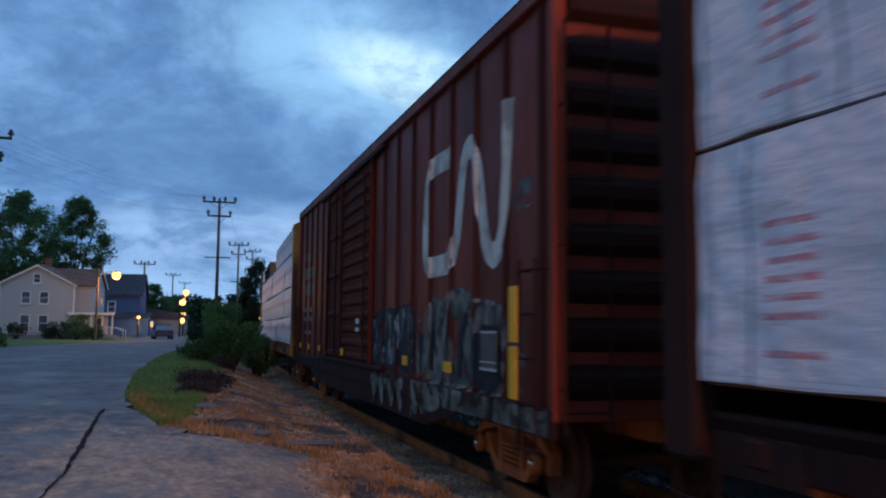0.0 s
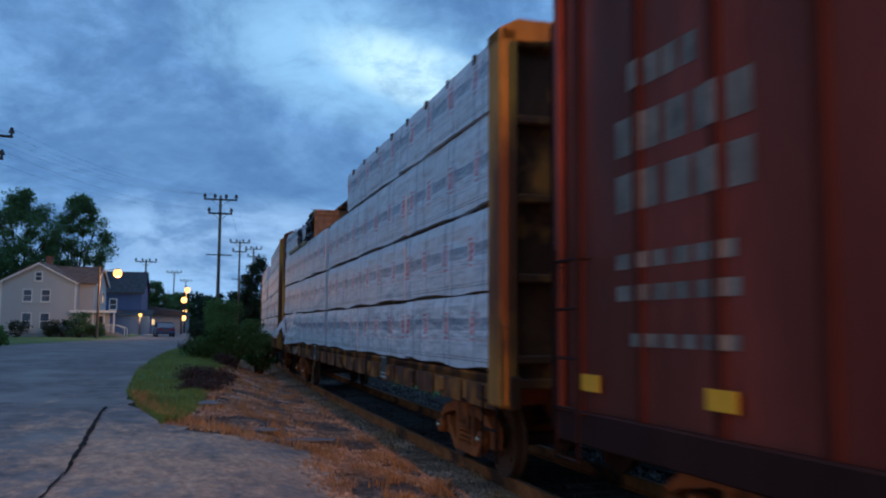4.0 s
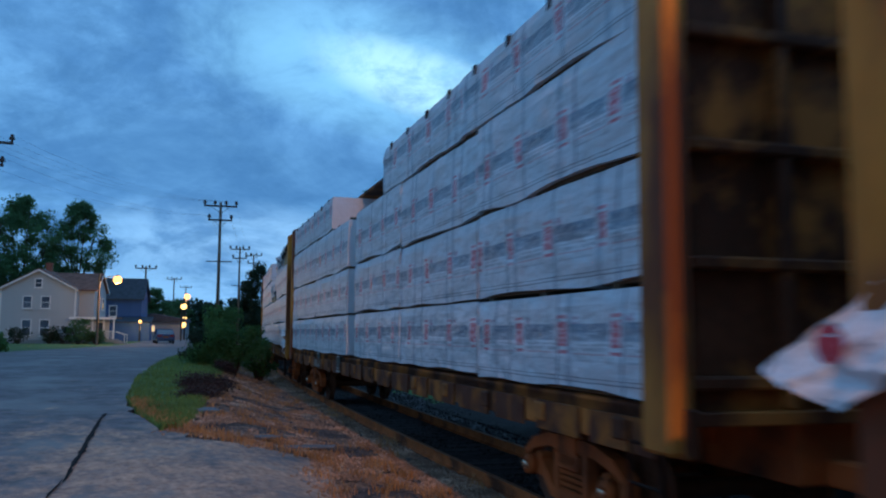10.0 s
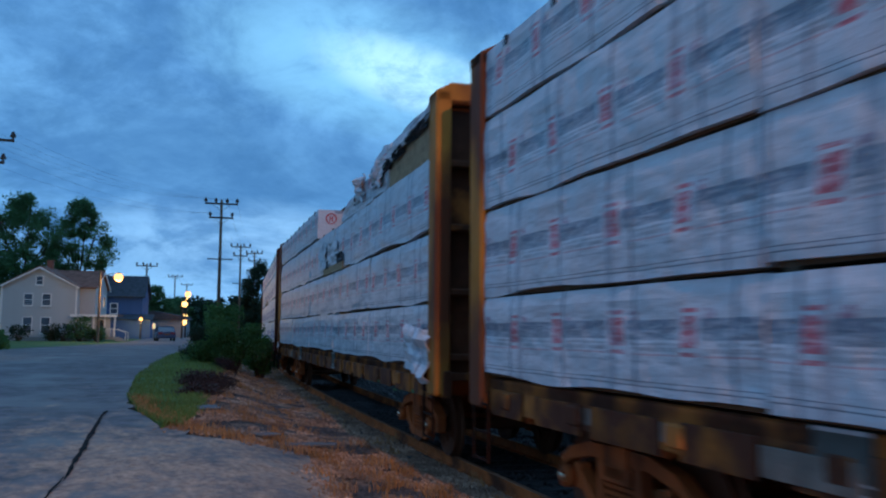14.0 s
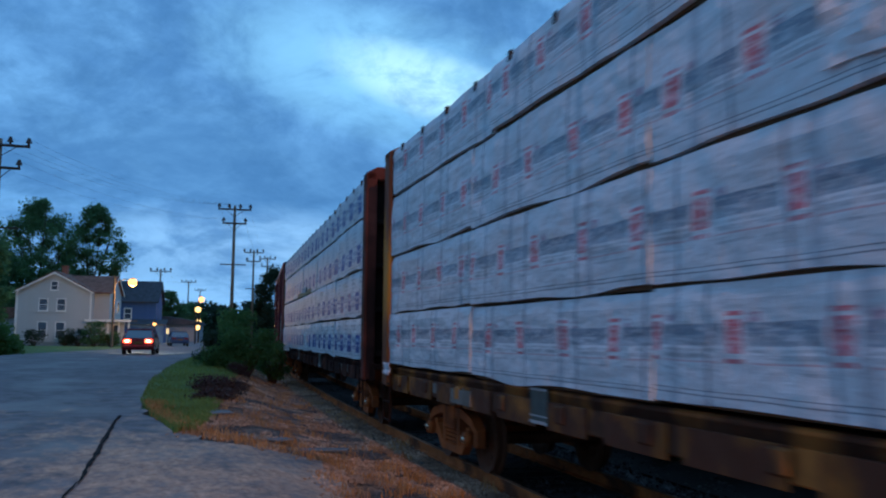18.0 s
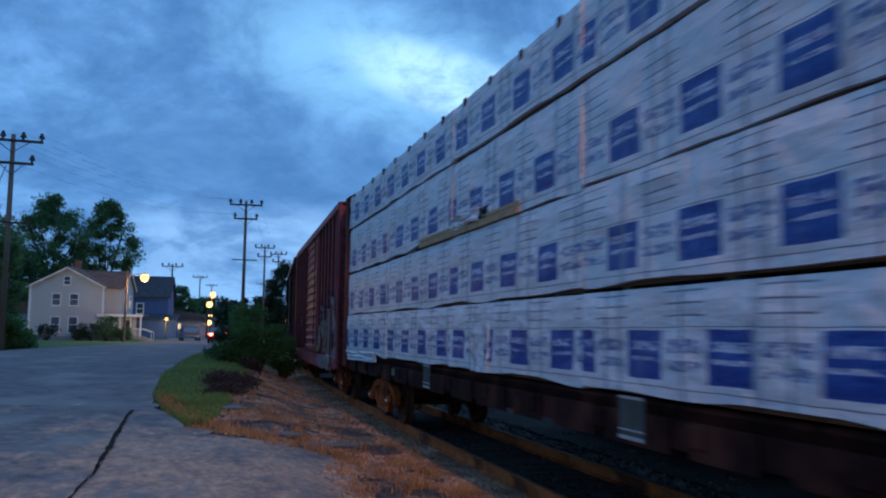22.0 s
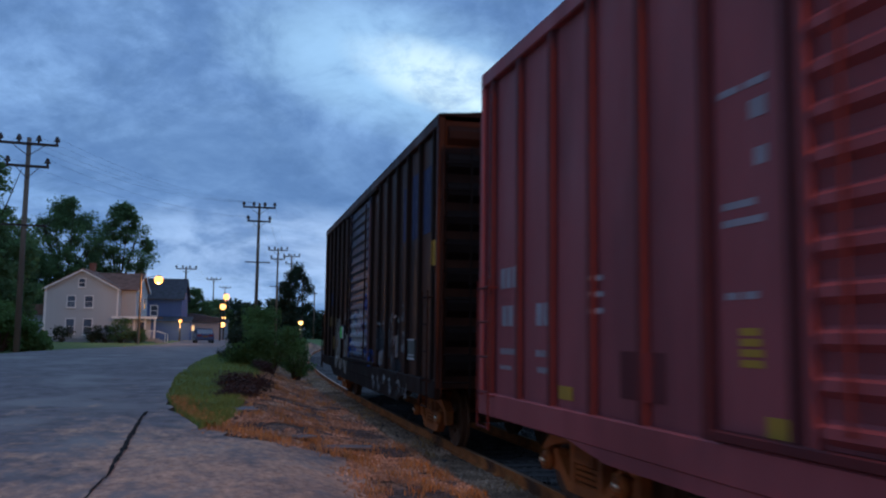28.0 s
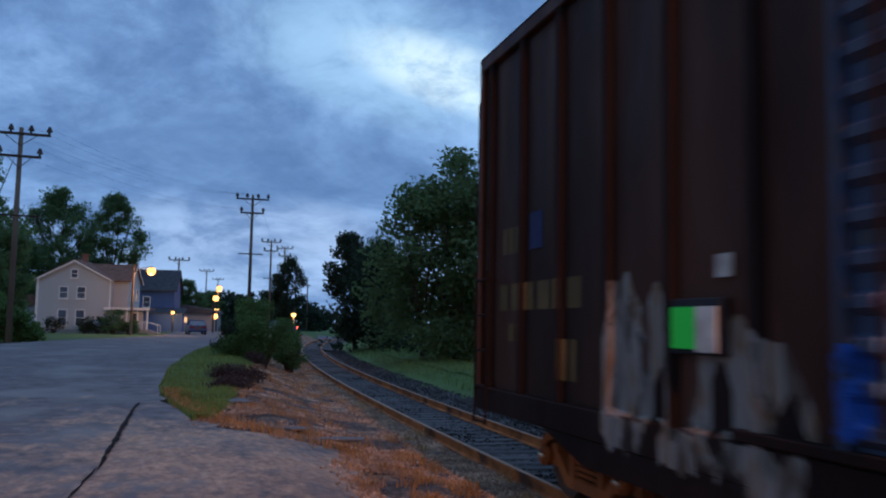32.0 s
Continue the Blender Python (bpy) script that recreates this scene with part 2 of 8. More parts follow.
M = {
    "asphalt": material("asphalt", (0.125, 0.128, 0.135), 0.85, var=0.3, scale=0.25, bump=0.5, bump_scale=60, dirt=(0.18, 0.175, 0.165), dirt_amount=0.35, dirt_scale=0.5),
    "tar": material("tar", (0.022, 0.021, 0.021), 0.95, spec=0.03),
    # near-black ground colour that stands in for shade east of the track
    "soil": material("soil", (0.025, 0.021, 0.018), 0.95, var=0.4, scale=0.6, bump=0.8, bump_scale=14),
    "gravel": material("gravel", (0.48, 0.27, 0.165), 0.95, var=0.7, scale=1.3, bump=1.0, bump_scale=30, dirt=(0.105, 0.074, 0.062), dirt_amount=0.8, dirt_scale=1.2),
    "stone": material("stone", (0.60, 0.38, 0.255), 0.8, var=0.75, scale=1.3, random_piece=0.95, island=True),
    "lawn": material("lawn", (0.085, 0.140, 0.042), 0.95, var=0.35, scale=0.5, bump=1.0, bump_scale=30),
    "grass": material("grass", (0.175, 0.265, 0.070), 0.8, var=0.35, scale=0.8, random_piece=0.55, island=True),
    "weed": material("weed", (0.56, 0.30, 0.12), 0.85, var=0.4, scale=1.0, random_piece=0.7, island=True),
    "leaf": material("leaf", (0.105, 0.175, 0.075), 0.75, var=0.4, scale=0.5, random_piece=0.6, island=True),
    "leaf_pine": material("leaf_pine", (0.030, 0.048, 0.028), 0.8, var=0.4, scale=0.5, random_piece=0.6, island=True),
    "leaf_bush": material("leaf_bush", (0.085, 0.165, 0.050), 0.75, var=0.4, scale=0.8, random_piece=0.6, island=True),
    "leaf_dry": material("leaf_dry", (0.075, 0.050, 0.046), 0.85, var=0.4, scale=0.8, random_piece=0.6, island=True),
    "bark": material("bark", (0.06, 0.048, 0.038), 0.95, var=0.4, scale=3, bump=0.8, bump_scale=18, stretch=(1, 1, 0.25)),
    "pole_wood": material("pole_wood", (0.15, 0.115, 0.085), 0.9, var=0.3, scale=2, bump=0.5, bump_scale=14, stretch=(1, 1, 0.15)),
    "arm_wood": material("arm_wood", (0.06, 0.05, 0.045), 0.9),
    "wire": material("wire", (0.02, 0.02, 0.022), 0.5, bump=0),
    "porcelain": material("porcelain", (0.05, 0.035, 0.03), 0.25, bump=0),
    "rail_rust": material("rail_rust", (0.46, 0.150, 0.042), 0.75, 0.25, var=0.4, scale=2, bump=0.4, bump_scale=50, dirt=(0.1, 0.04, 0.02), dirt_amount=0.4),
    "rail_top": material("rail_top", (0.36, 0.20, 0.12), 0.5, 0.5, var=0.25, scale=3, bump=0.05),
    "tie": material("tie", (0.115, 0.108, 0.108), 0.95, var=0.4, scale=3, bump=0.7, bump_scale=20, random_piece=0.6, stretch=(0.25, 1, 1)),
    "ballast": material("ballast", (0.085, 0.078, 0.076), 0.95, var=0.5, scale=3, bump=1.0, bump_scale=20),
    "steel_dark": material("steel_dark", (0.07, 0.028, 0.014), 0.8, 0.0, var=0.5, scale=2, bump=0.3, bump_scale=20, dirt=(0.40, 0.105, 0.024), dirt_amount=0.9),
    "wheel": material("wheel", (0.13, 0.055, 0.028), 0.7, 0.2, var=0.3, scale=4, bump=0.1),
    "bright_steel": material("bright_steel", (0.70, 0.55, 0.38), 0.3, 1.0, var=0.05, bump=0),
    "maroon": material("maroon", (0.20, 0.042, 0.027), 0.5, var=0.35, scale=0.9, bump=0.15, bump_scale=12, dirt=(0.110, 0.029, 0.019), dirt_amount=0.5, dirt_scale=0.8, stretch=(1, 1, 0.35), spec=0.08),
    # near-black maroon, far darker than the sides, for ends, sills, roof and ladders
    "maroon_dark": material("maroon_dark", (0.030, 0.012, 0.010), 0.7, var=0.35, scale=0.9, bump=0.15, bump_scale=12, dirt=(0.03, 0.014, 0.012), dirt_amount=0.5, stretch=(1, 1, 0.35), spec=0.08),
    "maroon_post": material("maroon_post", (0.085, 0.021, 0.014), 0.7, var=0.35, scale=0.9, bump=0.15, bump_scale=12, stretch=(1, 1, 0.35), spec=0.05),
    "red_paint": material("red_paint", (0.305, 0.076, 0.080), 0.5, var=0.2, scale=0.7, bump=0.1, bump_scale=12, dirt=(0.195, 0.050, 0.054), dirt_amount=0.45, dirt_scale=0.7, stretch=(1, 1, 0.35), spec=0.12),
    "red_dark": material("red_dark", (0.100, 0.025, 0.027), 0.6, var=0.25, scale=0.8, bump=0.1, bump_scale=12, stretch=(1, 1, 0.35), spec=0.08),
    "brown_paint": material("brown_paint", (0.050, 0.019, 0.012), 0.5, var=0.45, scale=0.8, bump=0.15, bump_scale=12, dirt=(0.075, 0.028, 0.016), dirt_amount=0.5, dirt_scale=0.8, stretch=(1, 1, 0.3), spec=0.07),
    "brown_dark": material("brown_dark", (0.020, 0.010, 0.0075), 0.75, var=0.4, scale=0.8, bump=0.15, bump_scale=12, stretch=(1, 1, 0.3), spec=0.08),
    "slate_door": material("slate_door", (0.036, 0.052, 0.096), 0.5, var=0.3, scale=0.8, bump=0.1, bump_scale=12, dirt=(0.05, 0.05, 0.06), dirt_amount=0.4),
    "yellow_paint": material("yellow_paint", (0.46, 0.20, 0.030), 0.65, var=0.35, scale=0.9, bump=0.15, bump_scale=14, dirt=(0.13, 0.045, 0.018), dirt_amount=0.62, dirt_scale=1.1, stretch=(1, 1, 0.5)),
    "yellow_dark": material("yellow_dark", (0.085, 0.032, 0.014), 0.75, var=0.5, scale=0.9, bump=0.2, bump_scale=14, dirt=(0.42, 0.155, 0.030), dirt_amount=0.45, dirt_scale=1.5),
    "yellow_sill": material("yellow_sill", (0.42, 0.150, 0.020), 0.7, var=0.5, scale=1.6, bump=0.2, bump_scale=14, dirt=(0.085, 0.028, 0.012), dirt_amount=0.9, dirt_scale=2.2, random_piece=0.35),
    "strap": material("strap", (0.20, 0.19, 0.12), 0.85, var=0.3, scale=5, bump=0.2),
    "chestnut": material("chestnut", (0.165, 0.044, 0.029), 0.7, var=0.35, scale=0.9, bump=0.15, bump_scale=14, dirt=(0.05, 0.02, 0.015), dirt_amount=0.6, dirt_scale=1.0, spec=0.08),
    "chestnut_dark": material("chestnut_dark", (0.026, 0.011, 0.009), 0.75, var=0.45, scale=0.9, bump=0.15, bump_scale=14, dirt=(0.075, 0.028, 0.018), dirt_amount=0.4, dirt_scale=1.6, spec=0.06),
    "white_paint": material("white_paint", (0.62, 0.57, 0.49), 0.6, var=0.12, scale=2, bump=0.05, dirt=(0.35, 0.28, 0.24), dirt_amount=0.4, dirt_scale=2.5),
    "marking_dim": material("marking_dim", (0.20, 0.17, 0.14), 0.7, var=0.4, scale=4, bump=0),
    "marking": material("marking", (0.45, 0.43, 0.42), 0.6, var=0.25, scale=3, bump=0),
    "reflector": material("reflector", (0.78, 0.40, 0.02), 0.35, var=0.1, scale=5, bump=0),
    "green_sticker": material("green_sticker", (0.02, 0.75, 0.06), 0.5, var=0.05, bump=0),
    # near-black: painted shade for a recessed bulkhead and the end steps
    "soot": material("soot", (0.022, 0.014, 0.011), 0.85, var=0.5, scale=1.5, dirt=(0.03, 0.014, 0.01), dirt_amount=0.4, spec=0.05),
    "spray_black": material("spray_black", (0.015, 0.016, 0.02), 0.7, var=0.3, scale=2, bump=0),
    "spray_navy": material("spray_navy", (0.018, 0.024, 0.075), 0.7, var=0.3, scale=2, bump=0),
    "spray_white": material("spray_white", (0.31, 0.27, 0.285), 0.7, var=0.25, scale=2, bump=0),
    "spray_slate": material("spray_slate", (0.085, 0.088, 0.078), 0.7, var=0.4, scale=2.5, bump=0),
    "spray_ochre": material("spray_ochre", (0.42, 0.24, 0.03), 0.6, var=0.2, scale=2, bump=0),
    "print_red": material("print_red", (0.50, 0.06, 0.08), 0.6, var=0.2, scale=4, bump=0),
    "spray_gold": material("spray_gold", (0.125, 0.07, 0.02), 0.7, var=0.3, scale=2, bump=0),
    "dunnage": material("dunnage", (0.13, 0.072, 0.036), 0.9, var=0.4, scale=5, bump=0.3, bump_scale=40),
    "osb": material("osb", (0.36, 0.19, 0.10), 0.85, var=0.35, scale=9, bump=0.2, bump_scale=60),
    "lumber_end": material("lumber_end", (0.42, 0.30, 0.17), 0.85, var=0.3, scale=8, bump=0.2, bump_scale=40),
    "batten": material("batten", (0.10, 0.075, 0.05), 0.9, var=0.4, scale=4),
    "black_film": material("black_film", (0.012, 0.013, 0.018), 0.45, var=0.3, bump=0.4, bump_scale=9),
    "siding": material("siding", (0.44, 0.44, 0.43), 0.8, var=0.06, scale=0.6, bump=0.1, bump_scale=10),
    "siding_blue": material("siding_blue", (0.06, 0.105, 0.23), 0.8, var=0.1, scale=0.6, bump=0.1, bump_scale=10),
    "siding_grey": material("siding_grey", (0.30, 0.31, 0.33), 0.8, var=0.1, scale=0.6, bump=0.1, bump_scale=10),
    "trim": material("trim", (0.75, 0.74, 0.70), 0.6, var=0.05, bump=0.05),
    "shingle": material("shingle", (0.17, 0.095, 0.07), 0.9, var=0.3, scale=2, bump=0.5, bump_scale=12),
    "shingle_grey": material("shingle_grey", (0.07, 0.07, 0.08), 0.9, var=0.3, scale=2, bump=0.5, bump_scale=12),
    "brick": material("brick", (0.22, 0.10, 0.07), 0.9, var=0.3, scale=5, bump=0.4),
    "concrete": material("concrete", (0.30, 0.29, 0.28), 0.9, var=0.2, scale=2, bump=0.3),
    "slab": material("slab", (0.15, 0.145, 0.145), 0.9, var=0.3, scale=3, bump=0.4),
    "pane": glass("pane"),
    "car_red": material("car_red", (0.12, 0.012, 0.015), 0.3, var=0.05, bump=0),
    "car_blue": material("car_blue", (0.03, 0.06, 0.14), 0.3, var=0.05, bump=0),
    "car_silver": material("car_silver", (0.10, 0.14, 0.21), 0.3, 0.4, var=0.05, bump=0),
    "tyre": material("tyre", (0.015, 0.015, 0.016), 0.85, var=0.2, bump=0.1),
    "chrome": material("chrome", (0.6, 0.6, 0.6), 0.2, 1.0, var=0.05, bump=0),
    "lamp_sodium": glow("lamp_sodium", (1.0, 0.40, 0.09), 3.4),
    "lamp_white": glow("lamp_white", (1.0, 0.50, 0.13), 3.6),
    "tail_light": glow("tail_light", (1.0, 0.06, 0.02), 14.0),
    "tail_core": glow("tail_core", (1.0, 0.55, 0.35), 14.0),
    "head_beam": glow("head_beam", (1.0, 0.80, 0.55), 1500.0),
    "window_lit": glow("window_lit", (1.0, 0.60, 0.25), 1.2),
}


def let_through(m, share, tint):
    """Thin leaves pass part of the light on."""
    nt = m.node_tree
    n, l = nt.nodes, nt.links
    out = next(q for q in n if q.type == "OUTPUT_MATERIAL")
    bsdf = n["Principled BSDF"]
    tr = n.new("ShaderNodeBsdfTranslucent")
    tr.inputs[0].default_value = (*tint, 1)
    mix = n.new("ShaderNodeMixShader")
    mix.inputs[0].default_value = share
    l.new(bsdf.outputs[0], mix.inputs[1])
    l.new(tr.outputs[0], mix.inputs[2])
    l.new(mix.outputs[0], out.inputs[0])


let_through(M["leaf"], 0.4, (0.14, 0.24, 0.09))
let_through(M["leaf_bush"], 0.35, (0.12, 0.22, 0.06))
let_through(M["leaf_pine"], 0.2, (0.05, 0.09, 0.04))


def spray_mix(name, colors, scale, cover=0.75, stretch=(1, 1, 1), ragged=2.6, shift=0.0):
    """Sprayed paint of several colours that run into one another, worn through in ragged places."""
    m = bpy.data.materials.new(name)
    m.use_nodes = True
    nt = m.node_tree
    n, l = nt.nodes, nt.links
    bsdf = n["Principled BSDF"]
    out = next(q for q in n if q.type == "OUTPUT_MATERIAL")
    co = n.new("ShaderNodeTexCoord")
    mp = n.new("ShaderNodeMapping")
    mp.inputs["Scale"].default_value = stretch
    mp.inputs["Location"].default_value = (shift, shift * 1.7, shift * 0.6)
    l.new(co.outputs["Object"], mp.inputs[0])

    def noise_(sc, detail, warp=0.0):
        t = n.new("ShaderNodeTexNoise")
        t.inputs["Scale"].default_value, t.inputs["Detail"].default_value, t.inputs["Distortion"].default_value = sc, detail, warp
        l.new(mp.outputs[0], t.inputs["Vector"])
        return t.outputs["Fac"]

    ramp = n.new("ShaderNodeValToRGB")
    k = len(colors)
    while len(ramp.color_ramp.elements) < k:
        ramp.color_ramp.elements.new(0.5)
    for i, c in enumerate(colors):
        ramp.color_ramp.elements[i].position = 0.34 + 0.32 * i / max(1, k - 1)
        ramp.color_ramp.elements[i].color = (*c, 1)
    l.new(noise_(scale, 3, 0.8), ramp.inputs[0])
    l.new(ramp.outputs[0], bsdf.inputs["Base Color"])
    bsdf.inputs["Roughness"].default_value = 0.65
    bsdf.inputs["Specular IOR Level"].default_value = 0.15
    keep = n.new("ShaderNodeMapRange")
    l.new(noise_(ragged, 6, 0.4), keep.inputs[0])
    edge = 0.66 - 0.36 * cover
    for i, v in enumerate((edge - 0.035, edge + 0.035, 0.0, 1.0)):
        keep.inputs[i + 1].default_value = v
    clear = n.new("ShaderNodeBsdfTransparent")
    mix = n.new("ShaderNodeMixShader")
    l.new(keep.outputs[0], mix.inputs[0])
    l.new(clear.outputs[0], mix.inputs[1])
    l.new(bsdf.outputs[0], mix.inputs[2])
    l.new(mix.outputs[0], out.inputs[0])
    return m


M["mix_grey"] = spray_mix("mix_grey", ((0.012, 0.013, 0.015), (0.05, 0.053, 0.048), (0.115, 0.12, 0.10), (0.20, 0.205, 0.165)), 4.5, 0.62, (1, 1, 0.55), 4.5)
M["mix_teal"] = spray_mix("mix_teal", ((0.012, 0.014, 0.018), (0.07, 0.085, 0.09), (0.28, 0.32, 0.32)), 5.0, 0.42, (1, 1, 0.45), 4.0, shift=2.0)
M["mix_olive"] = spray_mix("mix_olive", ((0.04, 0.04, 0.033), (0.105, 0.105, 0.085), (0.21, 0.20, 0.165)), 3.6, 0.60, ragged=3.5, shift=5.0)
M["mix_tan"] = spray_mix("mix_tan", ((0.13, 0.115, 0.13), (0.22, 0.185, 0.17), (0.27, 0.20, 0.14), (0.16, 0.16, 0.20), (0.26, 0.22, 0.20)), 4.2, 0.62, (1, 1, 0.45), 3.6, shift=1.0)
M["mix_ghost"] = spray_mix("mix_ghost", ((0.20, 0.19, 0.20), (0.28, 0.265, 0.26), (0.32, 0.28, 0.235)), 3.4, 0.78, ragged=3.2, shift=3.0)
M["mix_rust"] = spray_mix("mix_rust", ((0.16, 0.055, 0.025), (0.34, 0.125, 0.03)), 4.0, 0.66, (1, 1, 0.4), 4.0, shift=4.0)
M["mix_drip"] = spray_mix("mix_drip", ((0.075, 0.05, 0.036), (0.15, 0.13, 0.11), (0.23, 0.205, 0.18), (0.17, 0.10, 0.055), (0.21, 0.19, 0.17)), 3.4, 0.66, (1, 1, 0.3), 3.8, shift=6.0)
M["mix_pink"] = spray_mix("mix_pink", ((0.20, 0.055, 0.06), (0.30, 0.19, 0.21), (0.38, 0.36, 0.38), (0.19, 0.25, 0.26), (0.36, 0.34, 0.36)), 4.6, 0.76, ragged=4.0, shift=7.0)
M["mix_faded"] = spray_mix("mix_faded", ((0.035, 0.02, 0.02), (0.085, 0.05, 0.05), (0.06, 0.045, 0.05)), 4.0, 0.55, shift=12.0)
M["mix_blue"] = spray_mix("mix_blue", ((0.008, 0.032, 0.13), (0.012, 0.075, 0.34)), 4.0, 0.62, ragged=3.5, shift=8.0)
M["mix_pale"] = spray_mix("mix_pale", ((0.05, 0.047, 0.05), (0.13, 0.125, 0.125), (0.24, 0.225, 0.21)), 5.0, 0.46, ragged=4.5, shift=9.0)
M["mix_black"] = spray_mix("mix_black", ((0.008, 0.009, 0.012), (0.02, 0.022, 0.03)), 4.0, 0.62, ragged=4.0, shift=10.0)


def wrap_material(name, kind):
    """White plastic lumber wrap with its print: marks in one colour, rows of small grey type, fold lines. The print lies on the sides by height and length."""
    m = bpy.data.materials.new(name)
    m.use_nodes = True
    nt = m.node_tree
    n, l = nt.nodes, nt.links
    bsdf = n["Principled BSDF"]
    co = n.new("ShaderNodeTexCoord")
    sep = n.new("ShaderNodeSeparateXYZ")
    l.new(co.outputs["Object"], sep.inputs[0])
    oi = n.new("ShaderNodeObjectInfo")

    def ma(op, a, b=None):
        nd = n.new("ShaderNodeMath")
        nd.operation = op
        for i, v in enumerate((a, b)):
            if v is None:
                continue
            if isinstance(v, (int, float)):
                nd.inputs[i].default_value = v
            else:
                l.new(v, nd.inputs[i])
        return nd.outputs[0]

    def band(v, a, b):
        return ma("MULTIPLY", ma("GREATER_THAN", v, a), ma("LESS_THAN", v, b))

    def mixc(f, a, b):
        x = n.new("ShaderNodeMix")
        x.data_type = "RGBA"
        for s, v in ((x.inputs[0], f), (x.inputs[6], a), (x.inputs[7], b)):
            if isinstance(v, (int, float)):
                s.default_value = v
            elif isinstance(v, tuple):
                s.default_value = (*v, 1)
            else:
                l.new(v, s)
        return x.outputs[2]

    def noise_(scale, sc=(1, 1, 1), detail=3):
        mp = n.new("ShaderNodeMapping")
        mp.inputs["Scale"].default_value = sc
        l.new(co.outputs["Object"], mp.inputs[0])
        t = n.new("ShaderNodeTexNoise")
        t.inputs["Scale"].default_value, t.inputs["Detail"].default_value = scale, detail
        l.new(mp.outputs[0], t.inputs["Vector"])
        return t.outputs["Fac"]

    facing = n.new("ShaderNodeSeparateXYZ")
    l.new(co.outputs["Normal"], facing.inputs[0])
    on_side = ma("GREATER_THAN", ma("ABSOLUTE", facing.outputs[0]), 0.55)
    y = ma("ADD", sep.outputs[1], ma("MULTIPLY", oi.outputs["Random"], 3.0))
    z = ma("ADD", sep.outputs[2], ma("MULTIPLY", noise_(0.8), 0.05))
    white = mixc(noise_(1.1), (0.54, 0.55, 0.58), (0.68, 0.68, 0.71))
    crumple = noise_(2.2, (1, 0.6, 1.6), 5)
    type_ = ma("GREATER_THAN", noise_(16, (1, 1, 2.2), 2), 0.46)
    if kind == "blue":
        pitch = 1.15
        u = ma("FRACT", ma("DIVIDE", y, pitch))
        block = ma("MULTIPLY", band(u, 0.02, 0.48), band(z, 0.16, 0.54))
        words = ma("MULTIPLY", ma("ADD", band(z, 0.385, 0.455), band(z, 0.30, 0.335)), ma("MULTIPLY", band(u, 0.07, 0.43), type_))
        beside = ma("MULTIPLY", ma("ADD", band(z, 0.37, 0.47), band(z, 0.235, 0.315)), ma("MULTIPLY", band(u, 0.54, 0.95), type_))
        rule = ma("ADD", band(z, 0.105, 0.114), band(z, 0.555, 0.563))
        lines = ma("MULTIPLY", band(ma("FRACT", ma("MULTIPLY", z, 11.0)), 0.0, 0.15), ma("MULTIPLY", band(z, 0.60, 0.92), band(u, 0.50, 0.97)))
        col = mixc(ma("MULTIPLY", beside, 0.85), white, (0.06, 0.10, 0.30))
        col = mixc(ma("MULTIPLY", ma("ADD", lines, rule), 0.8), col, (0.06, 0.07, 0.11))
        col = mixc(block, col, (0.010, 0.042, 0.26))
        col = mixc(ma("MULTIPLY", words, 0.85), col, (0.50, 0.52, 0.62))
    elif kind == "lines":
        u = ma("FRACT", ma("DIVIDE", ma("ADD", sep.outputs[1], 21.5), 2.15))
        row = ma("MULTIPLY", z, 9.2)
        rows_ = ma("MULTIPLY", ma("LESS_THAN", ma("FRACT", row), 0.40), ma("GREATER_THAN", ma("FRACT", ma("MULTIPLY", ma("FLOOR", row), 0.37)), 0.22))
        words = ma("MULTIPLY", ma("MULTIPLY", band(u, 0.484, 0.70), band(z, 0.20, 1.02)), ma("MULTIPLY", rows_, ma("ADD", ma("MULTIPLY", type_, 0.6), 0.4)))
        col = mixc(ma("MULTIPLY", words, 0.75), white, (0.50, 0.07, 0.09))
        fold = ma("ADD", band(z, 0.05, 0.058), band(z, 0.09, 0.096))
        col = mixc(ma("MULTIPLY", fold, 0.4), col, (0.15, 0.16, 0.19))
    else:
        pitch = 1.03
        wob = ma("ADD", y, ma("MULTIPLY", noise_(0.55), 0.5))
        u = ma("FRACT", ma("DIVIDE", wob, pitch))
        grey = ma("MULTIPLY", band(z, 0.45, 0.60), ma("ADD", band(u, 0.33, 1.1), band(u, -0.1, 0.05)))
        fine = ma("MULTIPLY", ma("ADD", band(z, 0.365, 0.395), ma("ADD", band(z, 0.275, 0.295), band(z, 0.41, 0.43))), band(u, 0.30, 1.1))
        red_line = ma("MULTIPLY", band(z, 0.335, 0.347), band(u, 0.35, 1.1))
        fold = ma("ADD", band(z, 0.100, 0.110), band(z, 0.135, 0.143))
        mark = ma("MULTIPLY", band(u, 0.09, 0.28), ma("ADD", band(z, 0.40, 0.62), ma("ADD", band(z, 0.335, 0.365), band(z, 0.645, 0.675))))
        inner = ma("MULTIPLY", ma("ADD", band(z, 0.465, 0.485), band(z, 0.545, 0.56)), band(u, 0.12, 0.26))
        beside = ma("MULTIPLY", ma("MULTIPLY", band(u, 0.90, 1.0), band(z, 0.60, 0.67)), type_)
        bright = ma("MULTIPLY", band(z, 0.395, 0.45), band(u, 0.30, 1.1))
        halo = ma("MULTIPLY", band(u, 0.055, 0.315), band(z, 0.31, 0.70))
        col = mixc(ma("MULTIPLY", bright, 0.35), white, (0.74, 0.75, 0.78))
        col = mixc(ma("MULTIPLY", grey, ma("ADD", ma("MULTIPLY", type_, 0.42), ma("ADD", 0.26, ma("MULTIPLY", band(z, 0.525, 0.60), 0.2)))), col, (0.15, 0.19, 0.26))
